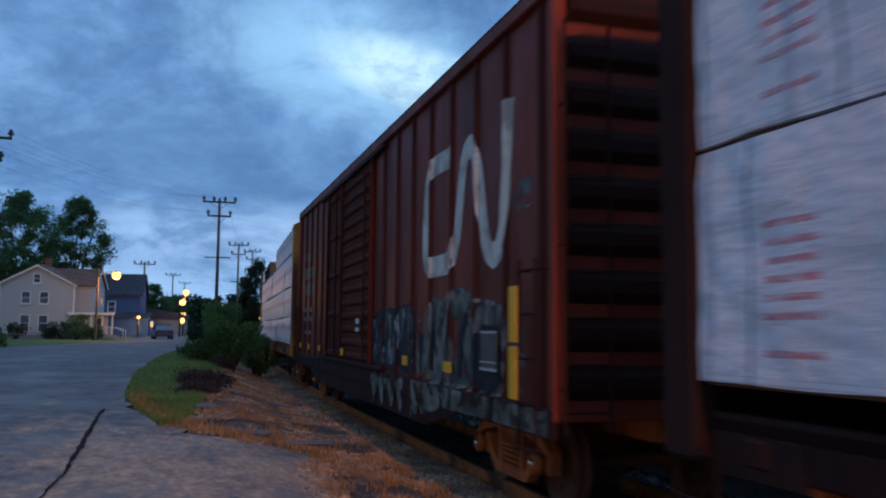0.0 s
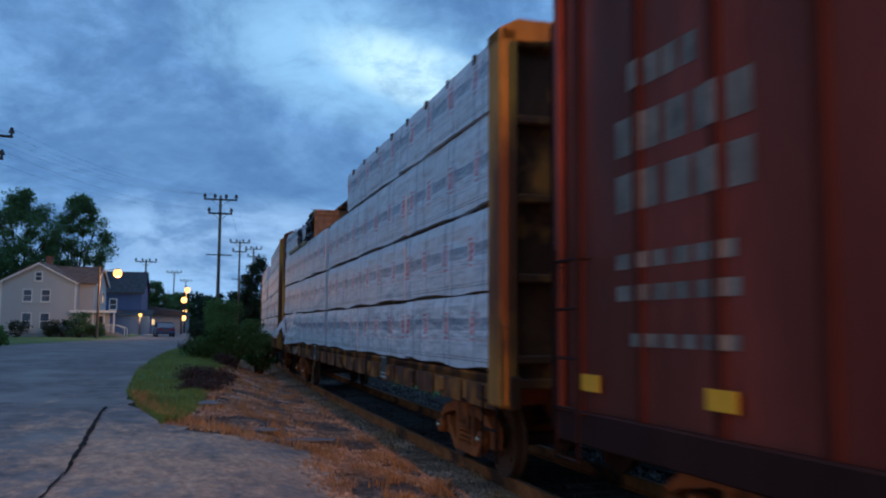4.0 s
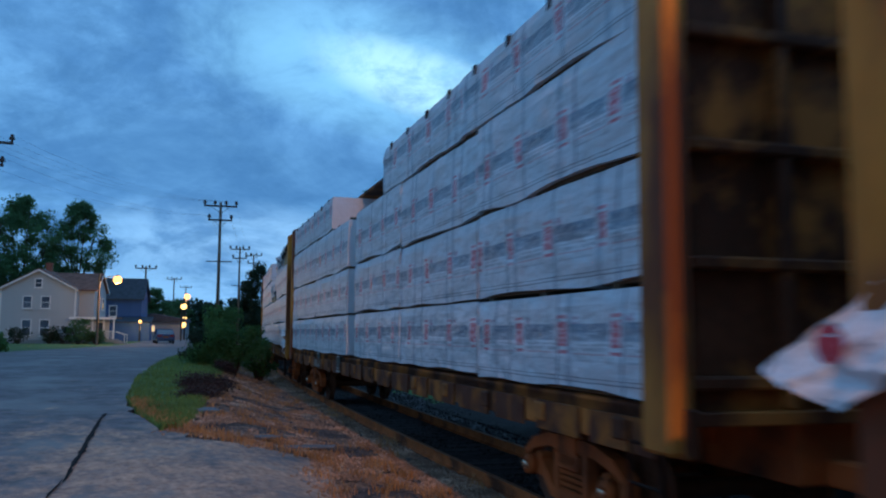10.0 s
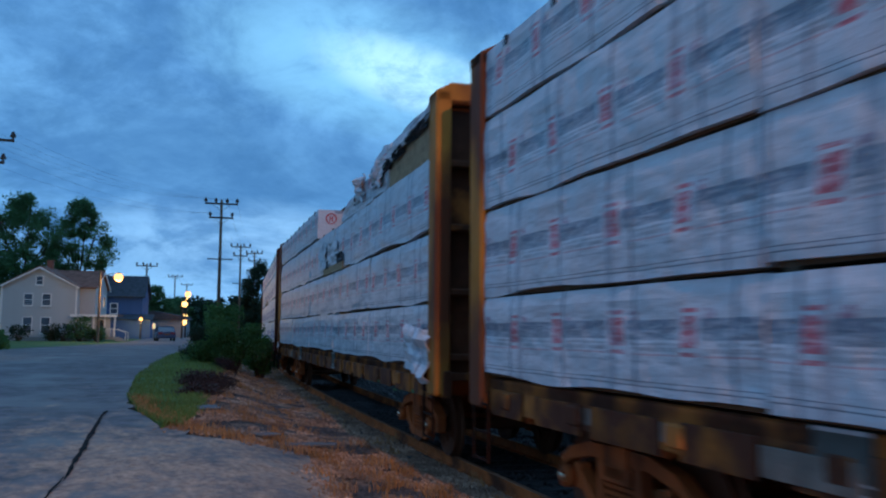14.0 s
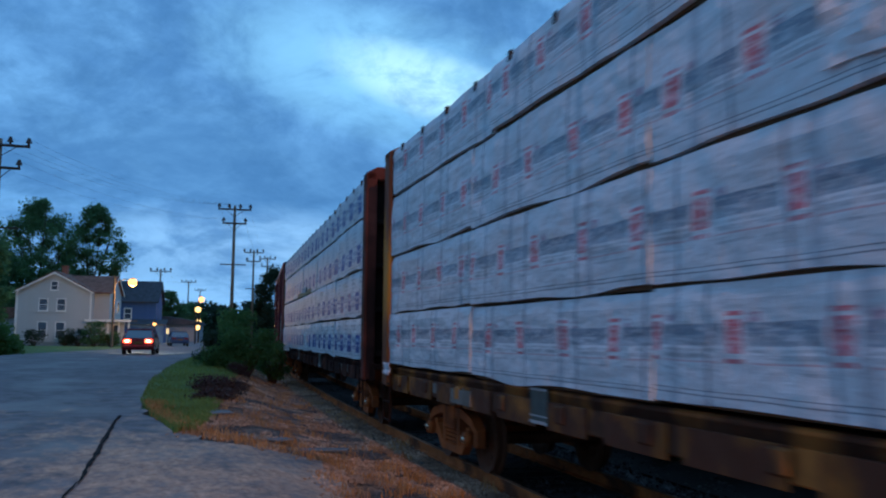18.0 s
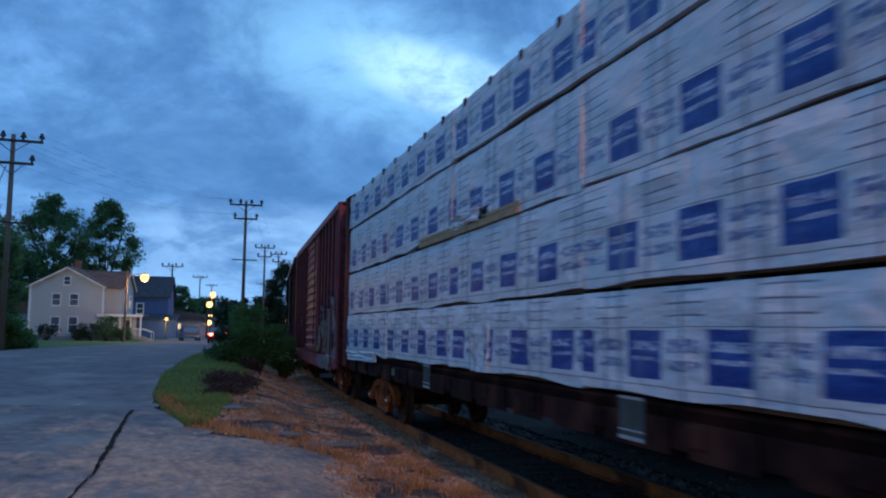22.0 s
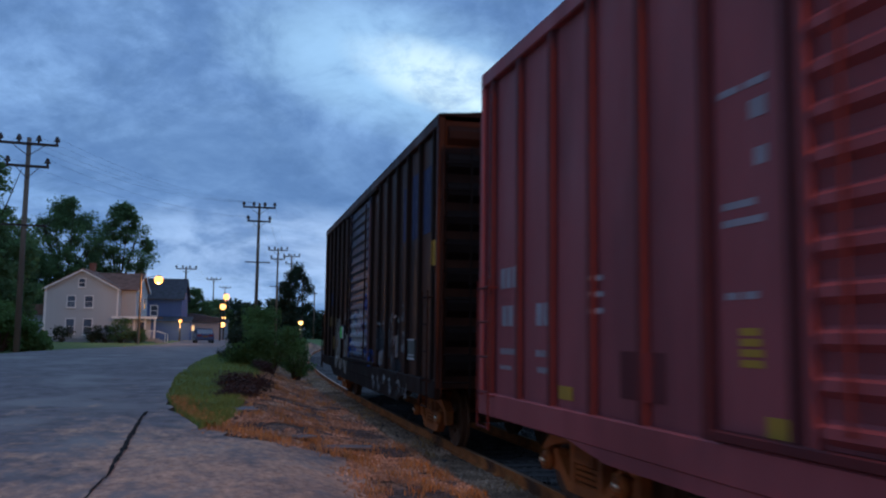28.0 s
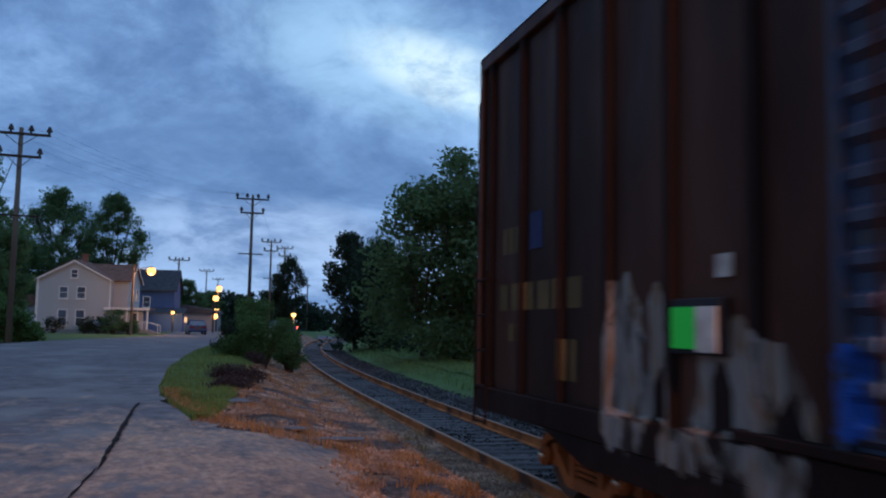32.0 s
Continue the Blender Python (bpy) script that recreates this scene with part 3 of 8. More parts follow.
        col = mixc(ma("MULTIPLY", halo, 0.5), col, (0.70, 0.69, 0.72))
        col = mixc(ma("MULTIPLY", fine, ma("MULTIPLY", type_, 0.45)), col, (0.2, 0.22, 0.26))
        col = mixc(ma("MULTIPLY", red_line, 0.45), col, (0.5, 0.13, 0.15))
        col = mixc(ma("MULTIPLY", beside, 0.7), col, (0.30, 0.10, 0.20))
        col = mixc(ma("MULTIPLY", mark, ma("ADD", ma("MULTIPLY", type_, 0.45), 0.42)), col, (0.55, 0.07, 0.10))
        col = mixc(ma("MULTIPLY", inner, 0.5), col, (0.75, 0.55, 0.56))
        col = mixc(ma("MULTIPLY", fold, 0.75), col, (0.10, 0.11, 0.14))
    col = mixc(on_side, white, col)
    # straps, overlaps of the sheet, dark creases
    wander = ma("ADD", y, ma("MULTIPLY", noise_(0.9, (1, 1, 1.5)), 0.12))
    strap = band(ma("FRACT", ma("DIVIDE", ma("ADD", wander, 0.3), 1.22)), 0.0, 0.035)
    lap = band(ma("FRACT", ma("DIVIDE", wander, 1.87)), 0.0, 0.055)
    col = mixc(ma("MULTIPLY", strap, 0.75), col, (0.17, 0.20, 0.26))
    col = mixc(ma("MULTIPLY", lap, 0.5), col, (0.22, 0.26, 0.33))
    dirt = n.new("ShaderNodeMapRange")
    l.new(noise_(0.9, (1, 1, 0.5), 6), dirt.inputs[0])
    for i, v in enumerate((0.52, 0.75, 0.0, 0.35)):
        dirt.inputs[i + 1].default_value = v
    col = mixc(dirt.outputs[0], col, (0.40, 0.38, 0.38))
    l.new(col, bsdf.inputs["Base Color"])
    bsdf.inputs["Roughness"].default_value = 0.42
    bsdf.inputs["Specular IOR Level"].default_value = 0.5
    bp = n.new("ShaderNodeBump")
    bp.inputs["Strength"].default_value, bp.inputs["Distance"].default_value = 0.8, 0.07
    slant = n.new("ShaderNodeMapping")
    slant.inputs["Rotation"].default_value = (0.5, 0, 0)
    slant.inputs["Scale"].default_value = (1, 0.6, 1.5)
    l.new(co.outputs["Object"], slant.inputs[0])
    folds = n.new("ShaderNodeTexNoise")
    folds.inputs["Scale"].default_value, folds.inputs["Detail"].default_value = 2.6, 4
    l.new(slant.outputs[0], folds.inputs["Vector"])
    l.new(ma("ADD", ma("ADD", crumple, ma("MULTIPLY", folds.outputs["Fac"], 0.35)), ma("MULTIPLY", noise_(5.5, (1, 1.6, 0.5), 3), 0.5)), bp.inputs["Height"])
    l.new(bp.outputs[0], bsdf.inputs["Normal"])
    return m


def worn_asphalt():
    """Bleached asphalt: bluish grey on the road, washed over with tan grit in ragged streaks towards the track."""
    m = material("worn_asphalt", (0.145, 0.134, 0.137), 0.9, var=0.35, scale=2.6, bump=0.6, bump_scale=55, dirt=(0.20, 0.195, 0.185), dirt_amount=0.35, dirt_scale=0.5)
    nt = m.node_tree
    n, l = nt.nodes, nt.links
    bsdf = n["Principled BSDF"]
    grey = bsdf.inputs["Base Color"].links[0].from_socket
    co = n.new("ShaderNodeTexCoord")
    sep = n.new("ShaderNodeSeparateXYZ")
    l.new(co.outputs["Object"], sep.inputs[0])

    def noise_(scale, stretch, turn=0.0, detail=6):
        mp = n.new("ShaderNodeMapping")
        mp.inputs["Scale"].default_value = stretch
        mp.inputs["Rotation"].default_value = (0, 0, turn)
        l.new(co.outputs["Object"], mp.inputs[0])
        t = n.new("ShaderNodeTexNoise")
        t.inputs["Scale"].default_value, t.inputs["Detail"].default_value = scale, detail
        t.inputs["Roughness"].default_value = 0.62
        l.new(mp.outputs[0], t.inputs["Vector"])
        return t.outputs["Fac"]

    def rng(v, a, b, lo=0.0, hi=1.0):
        x = n.new("ShaderNodeMapRange")
        l.new(v, x.inputs[0])
        for i, q in enumerate((a, b, lo, hi)):
            x.inputs[i + 1].default_value = q
        return x.outputs[0]

    def ma(op, a, b):
        x = n.new("ShaderNodeMath")
        x.operation = op
        for i, v in enumerate((a, b)):
            if isinstance(v, (int, float)):
                x.inputs[i].default_value = v
            else:
                l.new(v, x.inputs[i])
        return x.outputs[0]

    grit = ma("MULTIPLY", rng(sep.outputs[0], -5.2, -0.2), rng(sep.outputs[1], 24.0, 13.0))
    streak = ma("ADD", ma("MULTIPLY", noise_(1.1, (0.9, 0.55, 1), 0.3), 0.55), ma("MULTIPLY", noise_(5.0, (0.9, 0.5, 1), 0.2), 0.45))
    cover = rng(ma("ADD", streak, ma("MULTIPLY", grit, 0.19)), 0.585, 0.76)
    x = n.new("ShaderNodeMix")
    x.data_type = "RGBA"
    l.new(cover, x.inputs[0])
    l.new(grey, x.inputs[6])
    sand = n.new("ShaderNodeMix")
    sand.data_type = "RGBA"
    l.new(rng(noise_(12.0, (1.0, 0.5, 1)), 0.35, 0.65), sand.inputs[0])
    sand.inputs[6].default_value = (0.31, 0.19, 0.125, 1)
    sand.inputs[7].default_value = (0.54, 0.35, 0.235, 1)
    l.new(sand.outputs[2], x.inputs[7])
    l.new(x.outputs[2], bsdf.inputs["Base Color"])
    return m


def pebbled(m, scale, depth):
    """Break a surface up into pebbles, each of its own brightness, with joints between them."""
    nt = m.node_tree
    n, l = nt.nodes, nt.links
    bsdf = n["Principled BSDF"]
    under = bsdf.inputs["Base Color"].links[0].from_socket
    co = n.new("ShaderNodeTexCoord")
    cells = n.new("ShaderNodeTexVoronoi")
    cells.inputs["Scale"].default_value = scale
    cells.inputs["Randomness"].default_value = 1.0
    l.new(co.outputs["Object"], cells.inputs["Vector"])
    sep = n.new("ShaderNodeSeparateColor")
    l.new(cells.outputs["Color"], sep.inputs[0])
    lum = n.new("ShaderNodeMapRange")
    l.new(sep.outputs[0], lum.inputs[0])
    for i, v in enumerate((0.0, 1.0, 0.25, 1.55)):
        lum.inputs[i + 1].default_value = v
    mul = n.new("ShaderNodeMix")
    mul.data_type, mul.blend_type = "RGBA", "MULTIPLY"
    mul.inputs[0].default_value = 1.0
    l.new(under, mul.inputs[6])
    l.new(lum.outputs[0], mul.inputs[7])
    l.new(mul.outputs[2], bsdf.inputs["Base Color"])
    bp = n.new("ShaderNodeBump")
    bp.invert = True
    bp.inputs["Strength"].default_value, bp.inputs["Distance"].default_value = 1.0, depth
    l.new(cells.outputs["Distance"], bp.inputs["Height"])
    l.new(bp.outputs[0], bsdf.inputs["Normal"])


pebbled(M["gravel"], 22.0, 0.03)
pebbled(M["ballast"], 14.0, 0.05)
M["asphalt"] = worn_asphalt()
M["wrap_red"] = wrap_material("wrap_red", "red")
M["wrap_blue"] = wrap_material("wrap_blue", "blue")
M["wrap_lines"] = wrap_material("wrap_lines", "lines")


# ---------- building helpers ----------
def mesh_of(bm, name, mat, smooth=False):
    me = bpy.data.meshes.new(name)
    bm.normal_update()
    bm.to_mesh(me)
    bm.free()
    for mt in (mat if isinstance(mat, (list, tuple)) else (mat,)):
        me.materials.append(M[mt] if isinstance(mt, str) else mt)
    if smooth:
        for p in me.polygons:
            p.use_smooth = True
    return me


def part(name, bm, mat, parent=None, label="", smooth=False, at=None):
    me = bm if isinstance(bm, bpy.types.Mesh) else mesh_of(bm, name, mat, smooth)
    ob = new(name, me)
    if parent:
        ob.parent = parent
    if at is not None:
        ob.matrix_basis = at
    if label:
        tagged(ob, label)
    return ob


def empty(name, m=None, **tags):
    ob = new(name)
    ob.empty_display_size = 0.3
    if m is not None:
        ob.matrix_basis = m
    return tagged(ob, **tags)


def box(bm, x0, x1, y0, y1, z0, z1, bevel=0.0, slot=0):
    vs = [bm.verts.new(c) for c in ((x0, y0, z0), (x1, y0, z0), (x1, y1, z0), (x0, y1, z0), (x0, y0, z1), (x1, y0, z1), (x1, y1, z1), (x0, y1, z1))]
    fs = [bm.faces.new([vs[i] for i in f]) for f in ((3, 2, 1, 0), (4, 5, 6, 7), (0, 1, 5, 4), (1, 2, 6, 5), (2, 3, 7, 6), (3, 0, 4, 7))]
    for f in fs:
        f.material_index = slot
    if bevel:
        es = list({e for f in fs for e in f.edges})
        bmesh.ops.bevel(bm, geom=es, offset=bevel, segments=1, affect="EDGES", clamp_overlap=True)
    return bm


def boxes(*rows, bevel=0.0):
    bm = bmesh.new()
    for r in rows:
        box(bm, *r, bevel=bevel)
    return bm


def prism(profile, y0, y1, axis="y", bm=None):
    """A closed outline (a, b) swept along an axis: for y the outline lies in x, z; for x in y, z; for z in x, y."""
    bm = bm or bmesh.new()
    put = {"y": lambda a, b, c: (a, c, b), "x": lambda a, b, c: (c, a, b), "z": lambda a, b, c: (a, b, c)}[axis]
    lo = [bm.verts.new(put(a, b, y0)) for a, b in profile]
    hi = [bm.verts.new(put(a, b, y1)) for a, b in profile]
    k = len(profile)
    for i in range(k):
        bm.faces.new((lo[i], lo[(i + 1) % k], hi[(i + 1) % k], hi[i]))
    bm.faces.new(lo[::-1])
    bm.faces.new(hi)
    bmesh.ops.recalc_face_normals(bm, faces=bm.faces)
    return bm


def tube(bm, a, b, r0, r1=None, sides=8, caps=True):
    a, b = Vector(a), Vector(b)
    r1 = r0 if r1 is None else r1
    d = (b - a).normalized()
    u = d.orthogonal().normalized()
    w = d.cross(u)
    ra, rb = [], []
    for i in range(sides):
        t = math.tau * i / sides
        o = u * math.cos(t) + w * math.sin(t)
        ra.append(bm.verts.new(a + o * r0))
        rb.append(bm.verts.new(b + o * r1))
    for i in range(sides):
        k = (i + 1) % sides
        bm.faces.new((ra[i], ra[k], rb[k], rb[i]))
    if caps:
        bm.faces.new(ra[::-1])
        bm.faces.new(rb)
    return bm


def tubes(*rows, sides=8):
    bm = bmesh.new()
    for r in rows:
        tube(bm, *r, sides=sides)
    return bm


def polyline(points, r, sides=6):
    """One bent round bar through the points."""
    bm = bmesh.new()
    pts = [Vector(p) for p in points]
    rings = []
    for i, p in enumerate(pts):
        d = (pts[min(i + 1, len(pts) - 1)] - pts[max(i - 1, 0)]).normalized()
        u = d.cross(Vector((0, 0, 1)))
        u = u.normalized() if u.length > 1e-3 else Vector((1, 0, 0))
        w = d.cross(u)
        rings.append([bm.verts.new(p + (u * math.cos(math.tau * k / sides) + w * math.sin(math.tau * k / sides)) * r) for k in range(sides)])
    for a, b in zip(rings, rings[1:]):
        for k in range(sides):
            bm.faces.new((a[k], a[(k + 1) % sides], b[(k + 1) % sides], b[k]))
    bm.faces.new(rings[0][::-1])
    bm.faces.new(rings[-1])
    return bm


def smooth(a, b, v):
    t = min(1.0, max(0.0, (v - a) / (b - a)))
    return t * t * (3 - 2 * t)


# ---------- the line of the track: straight past the viewer, then bending gently to the east ----------
STEP = 0.5
_s = np.arange(-140, 260, STEP)
_k = 0.00203 / (1 + np.exp(-(_s - 0.6) / 5))
_h = np.cumsum(_k) * STEP
_h -= np.interp(0, _s, _h)
_x, _y = np.cumsum(np.sin(_h)) * STEP, np.cumsum(np.cos(_h)) * STEP
_x += 4.896 - np.interp(0, _s, _x)
_y -= np.interp(0, _s, _y)


def line(s, off=0.0):
    """Place on the track s metres along it, off metres to the right of its middle, and the heading there."""
    x, y, h = np.interp(s, _s, _x), np.interp(s, _s, _y), np.interp(s, _s, _h)
    return float(x + off * np.cos(h)), float(y - off * np.sin(h)), float(h)


def track_x(y):
    return float(np.interp(y, _y, _x))


def gz(x, y):
    """Height of the ground: the rails lie at 0; the road rises away from the viewer."""
    u = x - track_x(y)
    side = -0.20 + 0.02 * math.sin(x * 1.7) * math.sin(y * 1.3)
    if u < 0:
        up = 0.16 + 0.52 * smooth(6, 42, y)
        return side + (up - side) * smooth(-1.6, -4.4, u)
    return side + 0.35 * smooth(2.0, 6.0, u)


# ---------- ground, road, track ----------
def lerp_table(table):
    ys, vs = [a for a, b in table], [b for a, b in table]
    return lambda y: float(np.interp(y, ys, vs))


road_left = lerp_table([(-30, -12), (30, -9.6), (46, -8.9), (56, -7.7), (65, -5.4), (80, -3.0), (100, -2.2), (140, -1.0), (200, 2)])
road_right = lerp_table([(-30, -0.87), (16, -0.87), (20, -0.6), (27, -0.55), (36, 0.1), (49, 1.4), (66, 2.4), (90, 3.6), (140, 6.5), (200, 11)])
apron_right = lerp_table([(-30, 2.0), (9.5, 2.14), (13.0, 2.2), (13.4, 1.5), (13.9, 0.8), (14.9, 0.15), (17.5, -0.3), (20.3, -0.58)])
grass_right = lerp_table([(14.9, 0.18), (17, 0.6), (26, 1.55), (36, 2.5), (50, 3.6), (70, 5.2), (95, 8.0)])


def verge_left(y):
    return max(road_right(y), apron_right(y)) if y < 20.3 else road_right(y)


def spaced(a, b, near=0.4, grow=0.03):
    ys, y = [a], a
    while y < b:
        y += max(near, abs(y) * grow)
        ys.append(min(y, b))
    return ys


def strip(name, ys, left, right, cols, lift, mat, label, rough=0.0, skirt=0.12, category="ground", edge=0.0):
    """A sheet between two lines, laid on the ground."""
    bm = bmesh.new()
    rows = []
    for j, y in enumerate(ys):
        a, b = left(y), right(y)
        l0, l1 = lift if isinstance(lift, tuple) else (lift, lift)
        b = max(b, a + 0.01)
        if edge:
            b += edge * noise.noise(Vector((3.3, y * 1.9, 0.7)))
        row = []
        for i in range(cols + 1):
            x = a + (b - a) * i / cols
            row.append(bm.verts.new((x, y, gz(x, y) + l0 + (l1 - l0) * min(1.0, 2.0 * i / cols) + rough * noise.noise(Vector((x * 1.3, y * 1.3, 5))))))
        rim = [[bm.verts.new((v.co.x, v.co.y, v.co.z - d)) for d in (0, skirt)] for v in (row[0], row[-1])]
        rows.append((row, rim[0][::-1], rim[1]))
    for r0, r1 in zip(rows, rows[1:]):
        for a, b in zip(r0, r1):
            for i in range(len(a) - 1):
                bm.faces.new((a[i], a[i + 1], b[i + 1], b[i]))
    ob = part(name, bm, mat, smooth=True)
    return tagged(ob, label, category, kind="structure")


def ground():
    """One sheet to the horizon, a hand's width under the road and lawns."""
    bm = bmesh.new()
    ys = [-900, -400, -200, -100, -60] + [-40 + 2.0 * i for i in range(21)] + spaced(1.0, 240, 1.0, 0.03) + [300, 400, 600, 1000, 2500]
    us = [-2500, -900, -400, -200, -120, -70, -45, -30, -22, -16, -12, -9, -7, -5.5, -4.4, -3.4, -2.5, -1.6, 0, 1.6, 2.5, 3.5, 4.6, 6, 8, 11, 15, 22, 32, 50, 90, 180, 400, 900, 2500]
    rows = []
    for y in ys:
        row = []
        for u in us:
            x = track_x(y) + u
            z = gz(x, y) - 0.07 + (0.12 * noise.noise(Vector((x * 0.07, y * 0.07, 1))) if abs(u) > 30 else 0)
            row.append(bm.verts.new((x, y, z)))
        rows.append(row)
    for r0, r1 in zip(rows, rows[1:]):
        for i in range(len(us) - 1):
            bm.faces.new((r0[i], r0[i + 1], r1[i + 1], r1[i]))
    return tagged(part("ground", bm, "lawn", smooth=True), "dusky grass and soil that reaches the horizon", "ground", kind="structure")


ground()
strip("road", spaced(-30, 200, 1.0, 0.03), road_left, road_right, 14, 0.0, "asphalt", "worn grey asphalt road with patched lanes", category="road")
strip("pavement", spaced(-30, 20.3, 0.5, 0.0), lambda y: -0.868, apron_right, 8, 0.004, "asphalt", "cracked pale asphalt apron washed with tan grit", rough=0.012, category="pavement", edge=0.4)
strip("verge", spaced(14.9, 95, 0.6, 0.02), lambda y: verge_left(y) + 0.02, grass_right, 6, 0.02, "lawn", "mown green verge between road and track", rough=0.05, category="grass")
strip("gravel_shoulder", spaced(-30, 120, 0.5, 0.02),
      lambda y: apron_right(y) - 0.35 if y < 14.9 else max(grass_right(y), grass_right(14.9)) - 0.12 if y < 95 else track_x(y) - 4, lambda y: track_x(y) - 0.86, 10, (-0.06, 0.035), "gravel",
      "brown gravel shoulder with dry weeds beside the track", rough=0.03, category="gravel")
strip("lawn_east", spaced(24, 120, 1.0, 0.02), lambda y: track_x(y) + 4.6, lambda y: track_x(y) + 16, 6, 0.0, "lawn", "dim green lawn beyond the track", rough=0.06, category="grass")
# this strip puts the shade beyond the train into the ground's colour
strip("cinder_shoulder", spaced(-30, 24, 1.0), lambda y: track_x(y) + 1.9, lambda y: track_x(y) + 9, 6, 0.02, "soil", "ground east of the track, coloured dark for the train's shade", rough=0.06, category="soil")
strip("far_crossing", spaced(121, 131, 1.0), lambda y: 6.0, lambda y: track_x(y) + 60, 12, 0.03, "asphalt", "grey road that crosses the track far off", category="road")


def tar_crack():
    """A crooked filled crack that runs out thin at both ends, with a short branch."""
    bm = bmesh.new()

    def run_of(pts, wide):
        rows = []
        for i, (x, y) in enumerate(pts):
            u = i / (len(pts) - 1)
            w = wide * (0.30 + 0.9 * math.sin(u * math.pi) ** 0.7) * (1 + 0.9 * noise.noise(Vector((1, y * 3.1, 0))))
            rows.append([bm.verts.new((x + k * max(0.008, w), y, gz(x, y) + 0.020 + 0.005 * (1 - abs(k)))) for k in (-1, 0, 1)])
        for a, b in zip(rows, rows[1:]):
            bm.faces.new((a[0], a[1], b[1], b[0]))
            bm.faces.new((a[1], a[2], b[2], b[1]))

    run_of([(-0.93 + 0.016 * noise.noise(Vector((0, y * 0.9, 2))) + 0.012 * noise.noise(Vector((0, y * 3.3, 5))), y) for y in np.arange(10.4, 17.5, 0.14)], 0.030)
    run_of([(-0.95 - 0.05 * (10.6 - y) + 0.02 * noise.noise(Vector((4, y * 2.7, 5))), y) for y in np.arange(8.6, 10.7, 0.14)], 0.012)
    run_of([(-0.90 + (17.3 - y) * -0.05, y) for y in np.arange(16.9, 17.6, 0.1)], 0.03)
    tagged(part("tar_seam", bm, "tar"), "black crooked tar-filled seam between road and apron", "road seam", kind="structure")


tar_crack()


def rails_and_ties():
    prof_foot = [(-0.07, -0.172), (0.07, -0.172), (0.07, -0.158), (0.012, -0.14), (0.012, -0.05), (0.036, -0.038), (0.036, -0.002), (0.028, 0.0), (-0.028, 0.0), (-0.036, -0.002), (-0.036, -0.038), (-0.012, -0.05), (-0.012, -0.14), (-0.07, -0.158)]
    for off in (-0.7525, 0.7525):
        bm = bmesh.new()
        rows = []
        for s in list(np.arange(-120, 0, 5.0)) + list(np.arange(0, 165, 1.5)):
            rows.append([])
            for a, b in prof_foot:
                x, y, h = line(s, off + a)
                rows[-1].append(bm.verts.new((x, y, b)))
        k = len(prof_foot)
        for r0, r1 in zip(rows, rows[1:]):
            for i in range(k):
                f = bm.faces.new((r0[i], r0[(i + 1) % k], r1[(i + 1) % k], r1[i]))
                f.material_index = 1 if i in (6, 7, 8) else 0
        bmesh.ops.recalc_face_normals(bm, faces=bm.faces)
        tagged(part("rail", bm, ["rail_rust", "rail_top"]), "rust-brown steel rail with a worn bright head", "rail", group="rails of the track", kind="structure")
    bed = bmesh.new()
    rows = []
    for s in list(np.arange(-120, 0, 4.0)) + list(np.arange(0, 166, 1.0)):
        rows.append([])
        for u, z in ((-2.0, -0.30), (-1.45, -0.215), (-0.7, -0.19), (0.7, -0.19), (1.6, -0.215), (3.4, -0.27), (5.5, -0.12)):
            x, y, h = line(s, u)
            rows[-1].append(bed.verts.new((x, y, z + 0.02 * noise.noise(Vector((x * 2, y * 2, 3))))))
    for r0, r1 in zip(rows, rows[1:]):
        for i in range(6):
            bed.faces.new((r0[i], r0[i + 1], r1[i + 1], r1[i]))
    track = tagged(part("track_bed", bed, "ballast", smooth=True), "dark stone ballast bed with grey wooden ties", "track bed", kind="structure")
    kinds = []
    for k in range(4):
        bm = bmesh.new()
        box(bm, -1.3, 1.3, -0.115, 0.115, -0.13, 0.0, bevel=0.012)
        for v in bm.verts:
            v.co.z += 0.008 * noise.noise(v.co * 3 + Vector((k, 0, 0)))
        kinds.append(mesh_of(bm, "tie", "tie"))
    rr = random.Random(3)
    for i in range(250):
        s = 2.0 + i * 0.52
        x, y, h = line(s, rr.uniform(-0.04, 0.04))
        part("tie", kinds[i % 4], None, track, at=pose(x, y, -0.168 + rr.uniform(-0.01, 0.004), 0, 0, -math.degrees(h) + rr.uniform(-1, 1)))


def on_gravel(x, y):
    """How far the loose gravel stands over the ground."""
    a = apron_right(y) if y < 14.9 else grass_right(y)
    return 0.038 * smooth(a - 0.3, a + 0.7, x) * (1 if x < track_x(y) - 0.84 else 0)


def scatter_stones(name, count, place, size, label, mat="stone"):
    """Loose stones, each a small uneven block."""
    rr = random.Random(11)
    v, f = [], []
    for _ in range(count):
        x, y = place(rr)
        r = rr.uniform(*size)
        z = gz(x, y) + r * 0.3 + on_gravel(x, y)
        a = rr.uniform(0, math.tau)
        base = len(v)
        for k in range(4):
            t = a + k * math.tau / 4
            v.append((x + math.cos(t) * r * rr.uniform(0.7, 1.3), y + math.sin(t) * r * rr.uniform(0.7, 1.3), z - r * 0.5 * rr.uniform(0.6, 1.2)))
        for k in range(4):
            t = a + 0.3 + k * math.tau / 4
            v.append((x + math.cos(t) * r * 0.6, y + math.sin(t) * r * 0.6, z + r * rr.uniform(0.3, 0.7)))
        f += [(base + 4, base + 5, base + 6, base + 7)] + [(base + k, base + (k + 1) % 4, base + 4 + (k + 1) % 4, base + 4 + k) for k in range(4)]
    me = bpy.data.meshes.new(name)
    me.from_pydata(v, [], f)
    me.materials.append(M[mat])
    return tagged(new(name, me), label, "stones", kind="stuff")


